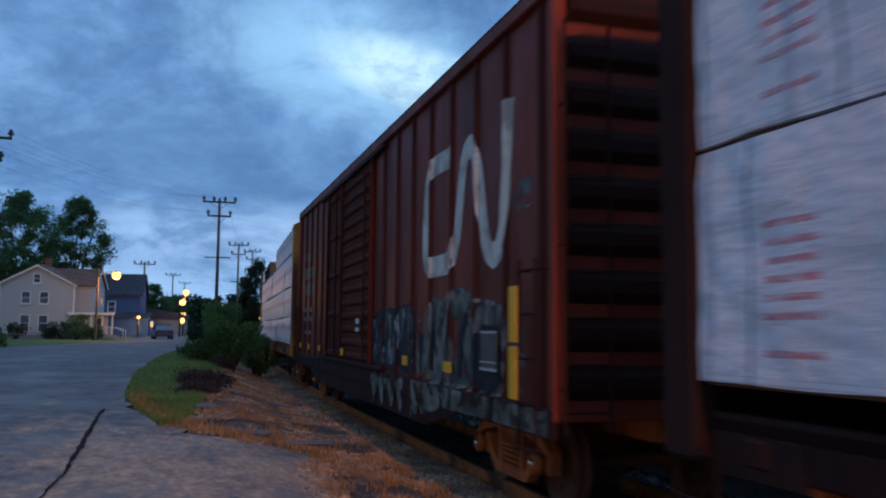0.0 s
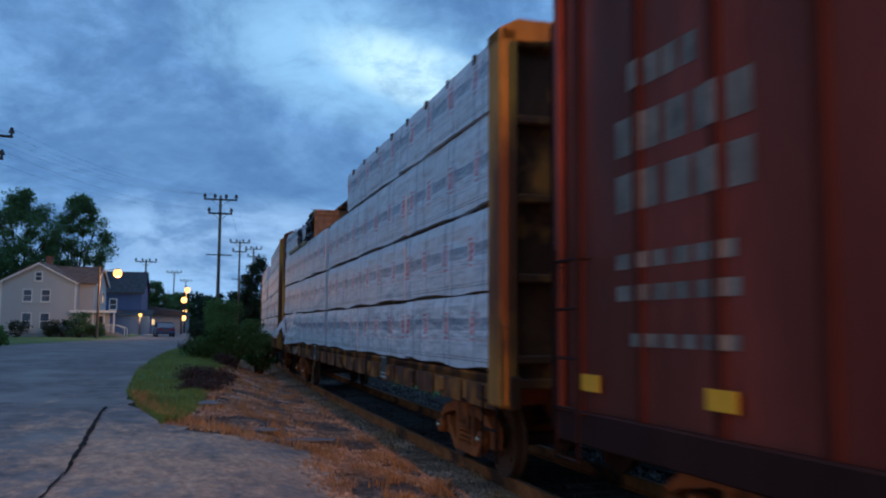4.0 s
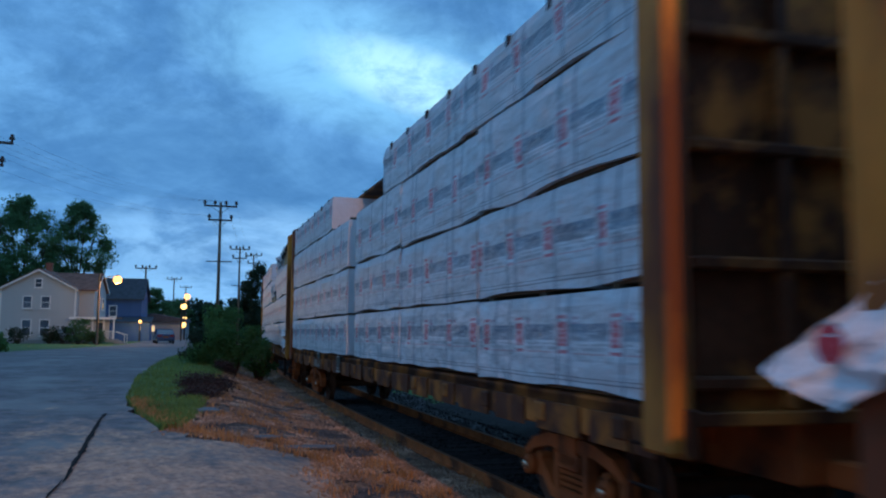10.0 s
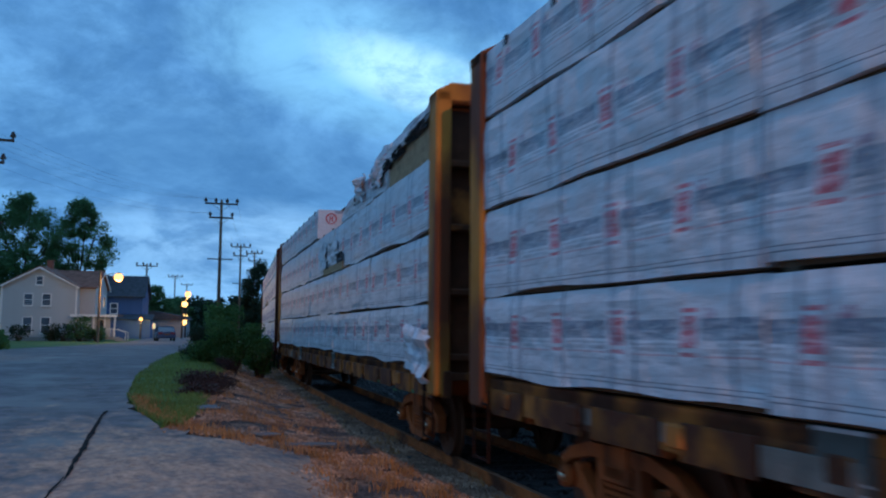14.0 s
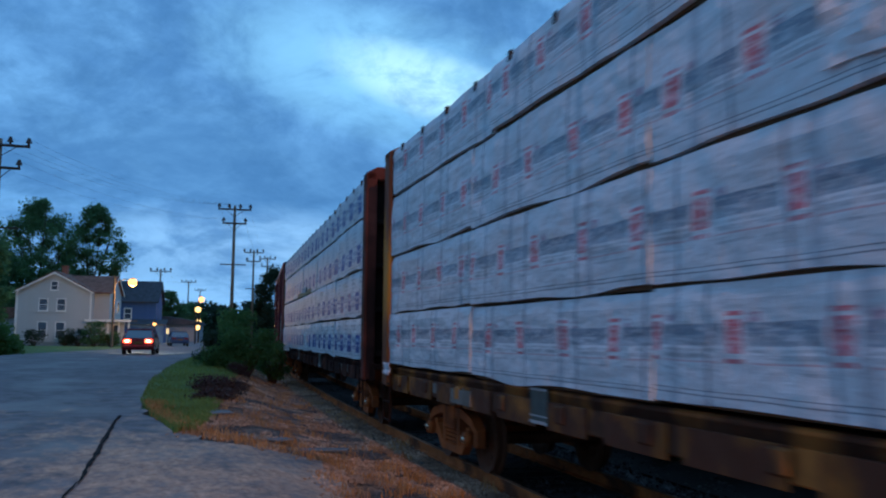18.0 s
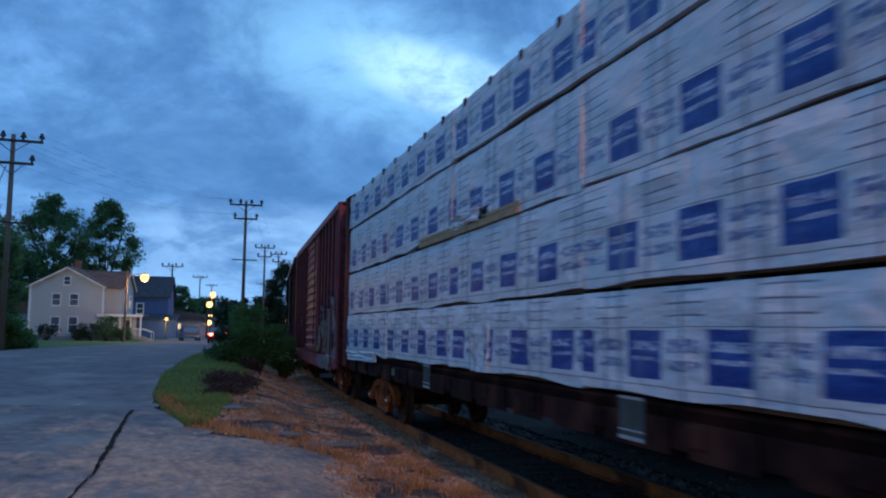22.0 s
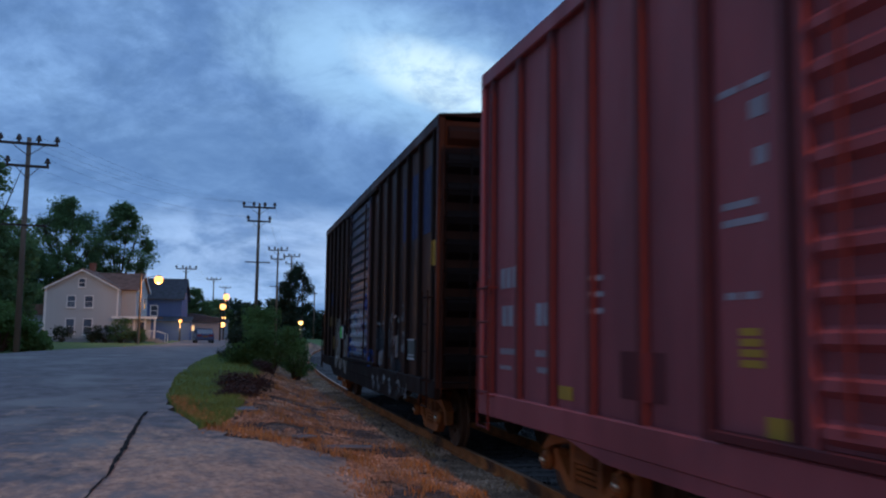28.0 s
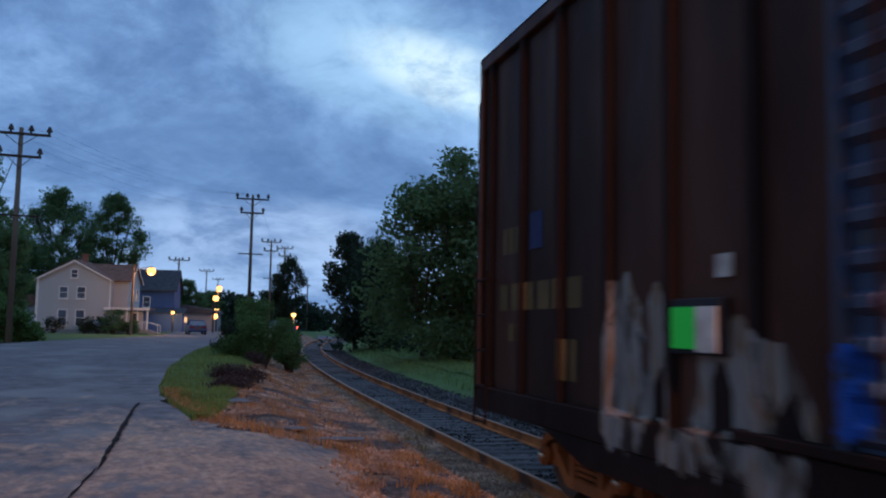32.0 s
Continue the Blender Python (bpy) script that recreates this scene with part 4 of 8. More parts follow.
def blades(name, count, place, height, width, mat, label, lean=0.35, category="grass", seed=5):
    """Single blades or stalks, each a bent strip of two faces."""
    rr = random.Random(seed)
    v, f = [], []
    for _ in range(count):
        x, y = place(rr)
        z = gz(x, y) + on_gravel(x, y)
        h, w, a = rr.uniform(*height), rr.uniform(*width), rr.uniform(0, math.tau)
        dx, dy = math.cos(a), math.sin(a)
        lx, ly = rr.uniform(-lean, lean) * h, rr.uniform(-lean, lean) * h
        b = len(v)
        v += [(x - dx * w, y - dy * w, z - 0.02), (x + dx * w, y + dy * w, z - 0.02), (x + dx * w * 0.8 + lx * 0.4, y + dy * w * 0.8 + ly * 0.4, z + h * 0.6),
              (x - dx * w * 0.8 + lx * 0.4, y - dy * w * 0.8 + ly * 0.4, z + h * 0.6), (x + lx, y + ly, z + h)]
        f += [(b, b + 1, b + 2, b + 3), (b + 3, b + 2, b + 4)]
    me = bpy.data.meshes.new(name)
    me.from_pydata(v, [], f)
    me.materials.append(M[mat])
    return tagged(new(name, me), label, category, kind="stuff")


rails_and_ties()


def in_gravel(rr):
    while True:
        y = 7.0 + 38 * rr.random() ** 1.8
        a = apron_right(y) - 0.6 * rr.random() ** 3 if y < 14.9 else grass_right(max(y, 14.9))
        b = track_x(y) - 0.85
        return rr.uniform(a, b), y


def in_patches(rr):
    """Stones lie thick along the rail and in patches elsewhere."""
    for _ in range(40):
        x, y = in_gravel(rr)
        u = track_x(y) - x
        if u < 1.5 or noise.noise(Vector((x * 1.4, y * 0.8, 21))) > rr.uniform(-0.1, 0.3):
            break
    return x, y


def in_bed(rr):
    s = 2 + 70 * rr.random() ** 1.6
    x, y, h = line(s, rr.uniform(-0.68, 2.6))
    return x, y


scatter_stones("gravel_stones", 24000, in_patches, (0.009, 0.036), "loose brown and grey gravel stones")
scatter_stones("ballast_stones", 14000, in_bed, (0.02, 0.05), "angular grey ballast stones between the ties", "ballast")


def weedy(rr):
    for _ in range(60):
        x, y = in_gravel(rr)
        if noise.noise(Vector((x * 2.3, y * 1.3, 9))) + 0.5 * noise.noise(Vector((x * 0.8, y * 0.5, 4))) > rr.uniform(0.1, 0.45):
            break
    return x, y


def on_verge(rr):
    y = 14.9 + 45 * rr.random() ** 1.5
    return rr.uniform(verge_left(y) - 0.04, grass_right(y) + 0.25 * rr.random()), y


def edge_tuft(rr):
    y = rr.uniform(12.6, 20)
    x = apron_right(y)
    return x + abs(rr.gauss(0, 0.22)), y + rr.gauss(0, 0.15)


def on_east(rr):
    y = 24.5 + 52 * rr.random() ** 1.3
    return track_x(y) + rr.uniform(3.0, 14), y


blades("dry_weeds", 6200, weedy, (0.03, 0.15), (0.003, 0.008), "weed", "dry straw-coloured weeds on the gravel", 0.6, "weeds", 5)
blades("dry_tufts", 2600, edge_tuft, (0.04, 0.16), (0.003, 0.008), "weed", "yellowed grass tufts along the apron edge", 0.7, "weeds", 6)
blades("verge_grass", 26000, on_verge, (0.05, 0.14), (0.004, 0.009), "grass", "short green grass of the verge", 0.5, "grass", 7)
blades("lawn_grass", 9000, on_east, (0.08, 0.25), (0.008, 0.016), "grass", "rough green grass beyond the track", 0.5, "grass", 8)


# ---------- the train ----------
def run(t):
    """Metres that the train has rolled at t seconds."""
    return 4.5074 * t + 0.4006 * (t - 16) ** 2 / 200 + 2.634 * (t - 16) ** 3 / 20000


WHEEL = 0.46
WHEELSETS, CARS = [], []


def wheel_parts(parent, y):
    """Two flanged wheels on an axle: one piece that turns."""
    bm = bmesh.new()
    prof = [(0.0, 0.16), (0.10, 0.16), (0.10, 0.12), (0.06, 0.2), (0.06, 0.38), (0.11, WHEEL), (0.02, WHEEL), (0.0, WHEEL + 0.028), (-0.03, WHEEL + 0.028), (-0.03, 0.38), (0.0, 0.3)]
    n = 28
    for side in (-1, 1):
        rings = []
        for k in range(n):
            a = math.tau * k / n
            rings.append([bm.verts.new((side * (0.735 + px), math.cos(a) * pr, math.sin(a) * pr)) for px, pr in prof])
        for k in range(n):
            r0, r1 = rings[k], rings[(k + 1) % n]
            for i in range(len(prof) - 1):
                bm.faces.new((r0[i], r0[i + 1], r1[i + 1], r1[i]))
        for k in range(5):
            a = math.tau * k / 5
            tube(bm, (side * 0.76, math.cos(a) * 0.27, math.sin(a) * 0.27), (side * 0.815, math.cos(a) * 0.27, math.sin(a) * 0.27), 0.035, sides=6)
    tube(bm, (-0.95, 0, 0), (0.95, 0, 0), 0.085, sides=10)
    bmesh.ops.recalc_face_normals(bm, faces=bm.faces)
    return mesh_of(bm, "wheelset", "wheel")


WHEEL_MESH = wheel_parts(None, 0)


def side_frame_mesh():
    bm = bmesh.new()
    prism([(-1.12, 0.50), (-0.9, 0.62), (-0.5, 0.70), (0.5, 0.70), (0.9, 0.62), (1.12, 0.50), (1.12, 0.60), (0.9, 0.74), (0.5, 0.83), (-0.5, 0.83), (-0.9, 0.74), (-1.12, 0.60)], -0.07, 0.07, "x", bm)
    prism([(-0.86, 0.52), (-0.46, 0.19), (0.46, 0.19), (0.86, 0.52), (0.74, 0.57), (0.40, 0.30), (-0.40, 0.30), (-0.74, 0.57)], -0.06, 0.06, "x", bm)
    for s in (-1, 1):
        a, b = sorted((s * 0.27, s * 0.38))
        box(bm, -0.065, 0.065, a, b, 0.26, 0.74, 0.01)
        for e in (0.70, 1.02):
            a, b = sorted((s * e, s * (e + 0.12)))
            box(bm, -0.07, 0.07, a, b, 0.36, 0.60, 0.015)
    box(bm, -0.10, 0.06, -0.24, 0.24, 0.52, 0.68, 0.02)
    for k in range(4):
        for z in range(4):
            tube(bm, (-0.02, -0.18 + 0.12 * k, 0.29 + 0.06 * z), (-0.02, -0.18 + 0.12 * k, 0.325 + 0.06 * z), 0.055, sides=8)
    return mesh_of(bm, "side_frame", "steel_dark")


def cap_mesh():
    bm = bmesh.new()
    tube(bm, (0, 0, 0), (-0.09, 0, 0), 0.115, 0.105, sides=14)
    k = len(bm.faces)
    tube(bm, (-0.09, 0, 0), (-0.125, 0, 0), 0.055, 0.03, sides=14)
    bm.faces.ensure_lookup_table()
    for f in bm.faces[k:]:
        f.material_index = 1
    return mesh_of(bm, "bearing_cap", ["steel_dark", "bright_steel"], True)


FRAME_MESH, CAP_MESH = side_frame_mesh(), cap_mesh()


def bolster_mesh():
    return mesh_of(boxes((-1.1, 1.1, -0.2, 0.2, 0.55, 0.86), (-0.3, 0.3, -0.3, 0.3, 0.8, 0.98), (-0.8, 0.8, -0.6, -0.5, 0.35, 0.5), (-0.8, 0.8, 0.5, 0.6, 0.35, 0.5), bevel=0.02), "bolster", "steel_dark")


BOLSTER_MESH = bolster_mesh()


def truck(car, y):
    tr = part("truck", BOLSTER_MESH, None, car, "rusty dark freight truck", at=pose(0, y, 0))
    for sx in (-1, 1):
        part("side_frame", FRAME_MESH, None, tr, at=pose(sx * 1.0, 0, 0))
        for dy in (-0.88, 0.88):
            part("bearing_cap", CAP_MESH, None, tr, "bright worn bearing cap", at=pose(sx * 1.07, dy, WHEEL, 0, 0, 0 if sx < 0 else 180))
    for dy in (-0.88, 0.88):
        w = part("wheelset", WHEEL_MESH, None, tr, at=pose(0, dy, WHEEL))
        WHEELSETS.append((w, dy))


def coupler(car, y, way):
    bm = boxes((-0.09, 0.09, min(y, y + way * 0.75), max(y, y + way * 0.75), 0.72, 0.92), bevel=0.02)
    box(bm, -0.16, 0.14, min(y + way * 0.62, y + way * 0.95), max(y + way * 0.62, y + way * 0.95), 0.68, 0.97, 0.04)
    part("coupler", bm, "steel_dark", car)
    hose = polyline([(0.35, y, 0.8), (0.36, y + way * 0.25, 0.55), (0.3, y + way * 0.5, 0.42), (0.15, y + way * 0.75, 0.46)], 0.025)
    part("brake_hose", hose, "tyre", car)


def on_rails(car, front, length, truck_in):
    """Keep where a car stands along the line at the start; its middle is the origin of its parts."""
    CARS.append((car, front + length / 2, length / 2 - truck_in))


def ribbon(bm, points, width, surf, steps=0.06):
    """A painted stroke on the side of a car: points in (y, z); surf gives how far out the side is at y."""
    fine = []
    for (y0, z0), (y1, z1) in zip(points, points[1:]):
        k = max(1, int(math.hypot(y1 - y0, z1 - z0) / steps))
        fine += [(y0 + (y1 - y0) * i / k, z0 + (z1 - z0) * i / k) for i in range(k)]
    fine.append(points[-1])
    prev = None
    for i, (y, z) in enumerate(fine):
        a, b = fine[max(0, i - 1)], fine[min(len(fine) - 1, i + 1)]
        d = Vector((b[0] - a[0], b[1] - a[1]))
        d = d.normalized() if d.length > 1e-6 else Vector((1, 0))
        w = width(i / len(fine)) if callable(width) else width
        p, q = (y - d.y * w / 2, z + d.x * w / 2), (y + d.y * w / 2, z - d.x * w / 2)
        across = [(p[0] + (q[0] - p[0]) * e / 14, p[1] + (q[1] - p[1]) * e / 14) for e in range(15)]
        cur = [bm.verts.new((-surf(c[0]), c[0], c[1])) for c in across]
        if prev:
            for e in range(14):
                bm.faces.new((prev[e], prev[e + 1], cur[e + 1], cur[e]))
        prev = cur
    return bm


def patch(bm, y0, y1, z0, z1, surf, steps=0.08):
    k = max(1, int(abs(y1 - y0) / steps))
    for i in range(k):
        a, b = y0 + (y1 - y0) * i / k, y0 + (y1 - y0) * (i + 1) / k
        bm.faces.new([bm.verts.new(c) for c in ((-surf(a), a, z0), (-surf(b), b, z0), (-surf(b), b, z1), (-surf(a), a, z1))])
    return bm


def lettering(car, rows, surf, mat="marking"):
    """Rows of painted characters that cannot be read, as bars: (y0, y1, z, height, count)."""
    s = lambda y: surf(y) + 0.005
    rr = random.Random(len(rows))
    for y0, y1, z, h, count in rows:
        w = (y1 - y0) / count
        for i in range(count):
            a = y0 + i * w
            part("lettering", patch(bmesh.new(), a + 0.06 * w, a + w * rr.uniform(0.7, 0.92), z, z + h, s), mat, car)


def sprayed(car, at, tops, foots, face, mat, name="graffiti", label="", seed=1, lift=0.004, ragged=0.05, drips=0.0):
    """A sprayed body between an upper and a lower line, both (place along the train, height), which lies on the side of the car."""
    s0, s1 = tops[0][0], tops[-1][0]
    hi = lambda s: float(np.interp(s, [a for a, b in tops], [b for a, b in tops]))
    lo = lambda s: float(np.interp(s, [a for a, b in foots], [b for a, b in foots]))
    n = max(4, int((s1 - s0) / 0.045))
    bm = bmesh.new()
    prev = None
    for i in range(n + 1):
        s = s0 + (s1 - s0) * i / n
        y = at(s)
        z1 = hi(s) + ragged * noise.noise(Vector((s * 6, seed, 0)))
        z0 = lo(s) + ragged * noise.noise(Vector((s * 7, seed, 3))) - drips * max(0.0, noise.noise(Vector((s * 5.5, seed, 8)))) * 2
        zs = [z0 + (z1 - z0) * q / 24 for q in range(25)]
        cur = [bm.verts.new((-face(y, z) - lift, y, z)) for z in zs]
        if prev:
            for q in range(24):
                bm.faces.new((prev[q], cur[q], cur[q + 1], prev[q + 1]))
        prev = cur
    return part(name, bm, mat, car, label)


def strokes(car, at, rows, face, mat, lift=0.010, name="graffiti_stroke"):
    """Sprayed strokes, each a row of a width and the points (place along the train, height) that it passes."""
    for k, (wide, *pts) in enumerate(rows):
        fine = [(at(a), b) for a, b in pts]
        part(name, ribbon(bmesh.new(), fine, lambda t, w=wide: w * (0.75 + 0.35 * math.sin(2.6 * t + 0.3)), lambda y: face(y, 2.0) + lift + 0.001 * k), mat, car)


def reflectors(car, ys, surf, z=1.32, size=(0.24, 0.11), mat="reflector"):
    for y in ys:
        bm = boxes((-surf(y) - 0.012, -surf(y) - 0.002, y - size[0] / 2, y + size[0] / 2, z, z + size[1]))
        part("reflector", bm, mat, car, "yellow safety reflector")


def boxcar(front, length, paint, dark, label, door, door_paint, posts, top=5.17, roof_paint=None, plug=None, door_ribs=14, wide=1.50, post_paint=None, post_depth=0.065, sill_paint=None, belly=(0.42, 0.62, 0.60)):
    """A ribbed steel boxcar. The front end lies at -length / 2 of its own y; the viewer sees its -x side."""
    car = empty("boxcar", label=label, category="boxcar", group="cars of the train")
    hl, lo = length / 2, 1.02
    skin = wide - 0.065
    # core with doors cut back, sills
    part("body", boxes((-skin, skin, -hl + 0.05, hl - 0.05, lo, top - 0.06), bevel=0.01), paint, car)
    for sx in (-1, 1):
        a, b = sorted((sx * (skin - 0.02), sx * (wide + 0.012)))
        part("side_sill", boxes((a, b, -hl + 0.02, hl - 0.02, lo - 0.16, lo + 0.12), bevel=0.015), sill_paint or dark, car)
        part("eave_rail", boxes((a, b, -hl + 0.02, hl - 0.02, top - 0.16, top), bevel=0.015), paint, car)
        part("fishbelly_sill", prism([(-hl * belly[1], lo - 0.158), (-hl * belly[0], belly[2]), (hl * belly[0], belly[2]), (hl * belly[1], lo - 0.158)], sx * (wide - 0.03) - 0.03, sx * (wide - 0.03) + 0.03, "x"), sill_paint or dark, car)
    d0, d1 = door
    ends = (plug[0] if plug else d0, plug[1] if plug else d1)
    ys = [y for y in posts if not (min(d0, ends[0]) - 0.05 < y < max(d1, ends[1]) + 0.05)]
    # post_paint is a darkened body colour that offsets lamplight on the post slopes
    post_me = mesh_of(prism([(-0.085, 0.0), (-0.045, post_depth), (0.045, post_depth), (0.085, 0.0)], lo + 0.1, top - 0.15, "z"), "side_post", post_paint or paint)
    for sx in (-1, 1):
        for y in ys:
            part("side_post", post_me, None, car, at=pose(sx * skin, y, 0, 0, 0, 90 if sx < 0 else -90))
        for y in (-hl + 0.06, hl - 0.06):
            a, b = sorted((sx * (skin - 0.05), sx * (wide + 0.005)))
            part("corner_post", boxes((a, b, y - 0.06, y + 0.06, lo, top - 0.02), bevel=0.02), paint, car)

    def leaf(y0, y1, name, mat, ribs, lab):
        """A corrugated door leaf."""
        n = ribs
        rib = mesh_of(prism([(0.035, -0.075), (0.085, -0.03), (0.085, 0.03), (0.035, 0.075)], y0 + 0.08, y1 - 0.08, "y"), "door_rib", mat)
        bar = mesh_of(tubes(((0.12, 0, lo + 0.3), (0.12, 0, top - 0.4), 0.02), sides=6), "lock_bar", dark)
        stile = mesh_of(boxes((0.02, 0.095, -0.03, 0.03, lo + 0.14, top - 0.24)), "door_stile", mat)
        grip = mesh_of(boxes((0.1, 0.15, -0.12, 0.12, 0, 0.05), bevel=0.01), "door_handle", dark)
        for sx in (-1, 1):
            ob = part(name, boxes((-0.02, 0.035, y0, y1, lo + 0.16, top - 0.26), bevel=0.01), mat, car, lab, at=Matrix.Translation((sx * skin, 0, 0)) @ Matrix.Diagonal((sx, 1, 1, 1)))
            for i in range(n):
                part("door_rib", rib, None, ob, at=pose(0, 0, lo + 0.30 + (top - lo - 0.75) * i / max(1, n - 1)))
            for y in (y0, y1):
                part("door_stile", stile, None, ob, at=pose(0, y, 0))
            for y in (y0 + 0.35, y1 - 0.35):
                part("lock_bar", bar, None, ob, at=pose(0, y, 0))
            for z in (1.5, 2.0):
                part("door_handle", grip, None, ob, at=pose(0, y0 + 0.42, z))

    leaf(d0, d1, "door", door_paint, door_ribs, "corrugated sliding door")
    if plug:
        leaf(plug[0], plug[1], "plug_door", door_paint, 5, "plain plug door with heavy panels")
    for sx in (-1, 1):
        a, b = sorted((sx * skin, sx * (wide + 0.04)))
        for za, zb in ((lo + 0.125, lo + 0.2), (top - 0.26, top - 0.18)):
            part("door_track", boxes((a, b, min(d0, ends[0]) - 1.0, max(d1, ends[1]) + 1.0, za, zb), bevel=0.01), dark, car)
    # roof, shallow and ribbed
    roof = bmesh.new()
    prism([(-wide, top), (-wide, top + 0.03), (0, top + 0.16), (wide, top + 0.03), (wide, top)], -hl, hl, "y", roof)
    top_sheet = part("roof", roof, roof_paint or dark, car)
    rib = mesh_of(prism([(-wide + 0.02, top + 0.035), (0, top + 0.20), (wide - 0.02, top + 0.035)], -0.04, 0.04, "y"), "roof_rib", roof_paint or dark)
    n = int(length / 0.62)
    for i in range(n + 1):
        part("roof_rib", rib, None, top_sheet, at=pose(0, -hl + 0.1 + (length - 0.2) * i / n, 0))
    # ends: deep horizontal corrugations
    for sy in (-1, 1):
        n = 9
        for i in range(n):
            z = lo + 0.35 + (top - lo - 0.65) * i / (n - 1)
            y = sy * (hl - 0.05)
            bm = bmesh.new()
            prism([(0, z - 0.16), (sy * 0.09, z - 0.06), (sy * 0.09, z + 0.06), (0, z + 0.16)], -wide + 0.16, wide - 0.16, "x", bm)
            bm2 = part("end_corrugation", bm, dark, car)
            bm2.location = (0, y, 0)
        y = sy * (hl + 0.14)
        stile = mesh_of(tubes(((0, y, lo - 0.1), (0, y, top - 0.5), 0.016), sides=6), "end_ladder", dark)
        ladder = part("end_ladder", stile, None, car, at=pose(-wide + 0.05, 0, 0))
        part("ladder_stile", stile, None, ladder, at=pose(0.45, 0, 0))
        rung = mesh_of(tubes(((0, y, 0), (0.45, y, 0), 0.014), sides=6), "ladder_rung", dark)
        bracket = mesh_of(tubes(((0, sy * (hl - 0.05), 0), (0, y, 0), 0.014), sides=6), "ladder_bracket", dark)
        for k in range(9):
            part("ladder_rung", rung, None, ladder, at=pose(0, 0, lo + 0.1 + k * 0.42))
        for k in range(3):
            for e in (0, 0.45):
                part("ladder_bracket", bracket, None, ladder, at=pose(e, 0, lo + 0.3 + k * 1.3))
        y = sy * (hl - 0.42)
        stile = mesh_of(tubes(((0, 0, lo - 0.30), (0, 0, lo + 1.5), 0.014), sides=6), "side_ladder", dark)
        ladder = part("side_ladder", stile, None, car, at=pose(-wide - 0.09, y - 0.2, 0))
        part("ladder_stile", stile, None, ladder, at=pose(0, 0.4, 0))
        rung = mesh_of(tubes(((0, 0, 0), (0, 0.4, 0), 0.014), sides=6), "ladder_rung", dark)
        bracket = mesh_of(tubes(((0, 0, 0), (0.12, 0, 0), 0.012), sides=6), "ladder_bracket", dark)
        for k in range(5):
            part("ladder_rung", rung, None, ladder, at=pose(0, 0, lo - 0.28 + k * 0.42))
        for e in (0, 0.4):
            for z in (lo + 0.1, lo + 1.4):
                part("ladder_bracket", bracket, None, ladder, at=pose(0, e, z))
        coupler(car, sy * (hl - 0.1), sy)
    part("centre_sill", boxes((-0.3, 0.3, -hl + 0.3, hl - 0.3, 0.78, lo), (-1.2, 1.2, -hl + 1.6, -hl + 2.0, 0.9, lo), (-1.2, 1.2, hl - 2.0, hl - 1.6, 0.9, lo)), "steel_dark", car)
    brake = tubes(((-0.7, -1.4, 0.72), (-0.7, -0.3, 0.72), 0.19), ((-0.55, 0.6, 0.7), (-0.55, 1.0, 0.7), 0.14), sides=12)
    part("air_reservoir", brake, "steel_dark", car)
    for y in (-hl + 2.2, hl - 2.2):
        truck(car, y)
    on_rails(car, front, length, 2.2)

    def surf(y):
        if ends[0] - 0.03 < y < ends[1] + 0.03 or d0 - 0.03 < y < d1 + 0.03:
            return skin + 0.09
        gap = min((abs(y - p) for p in ys), default=9)
        return skin + post_depth * min(1.0, max(0.0, (0.092 - gap) / 0.04))

    def on_door(y, z):
        """The side of the corrugated door: out on the ribs, in between them; the plain side elsewhere, the sill below."""
        if z < lo + 0.13:
            return wide + 0.013
        if not d0 + 0.06 < y < d1 - 0.06:
            return surf(y)
        pitch = (top - lo - 0.75) / max(1, door_ribs - 1)
        k = round((z - lo - 0.30) / pitch)
        off = abs(z - lo - 0.30 - k * pitch) if 0 <= k < door_ribs else 1.0
        return skin + 0.037 + 0.05 * min(1.0, max(0.0, (0.075 - off) / 0.045))
    return car, surf, on_door


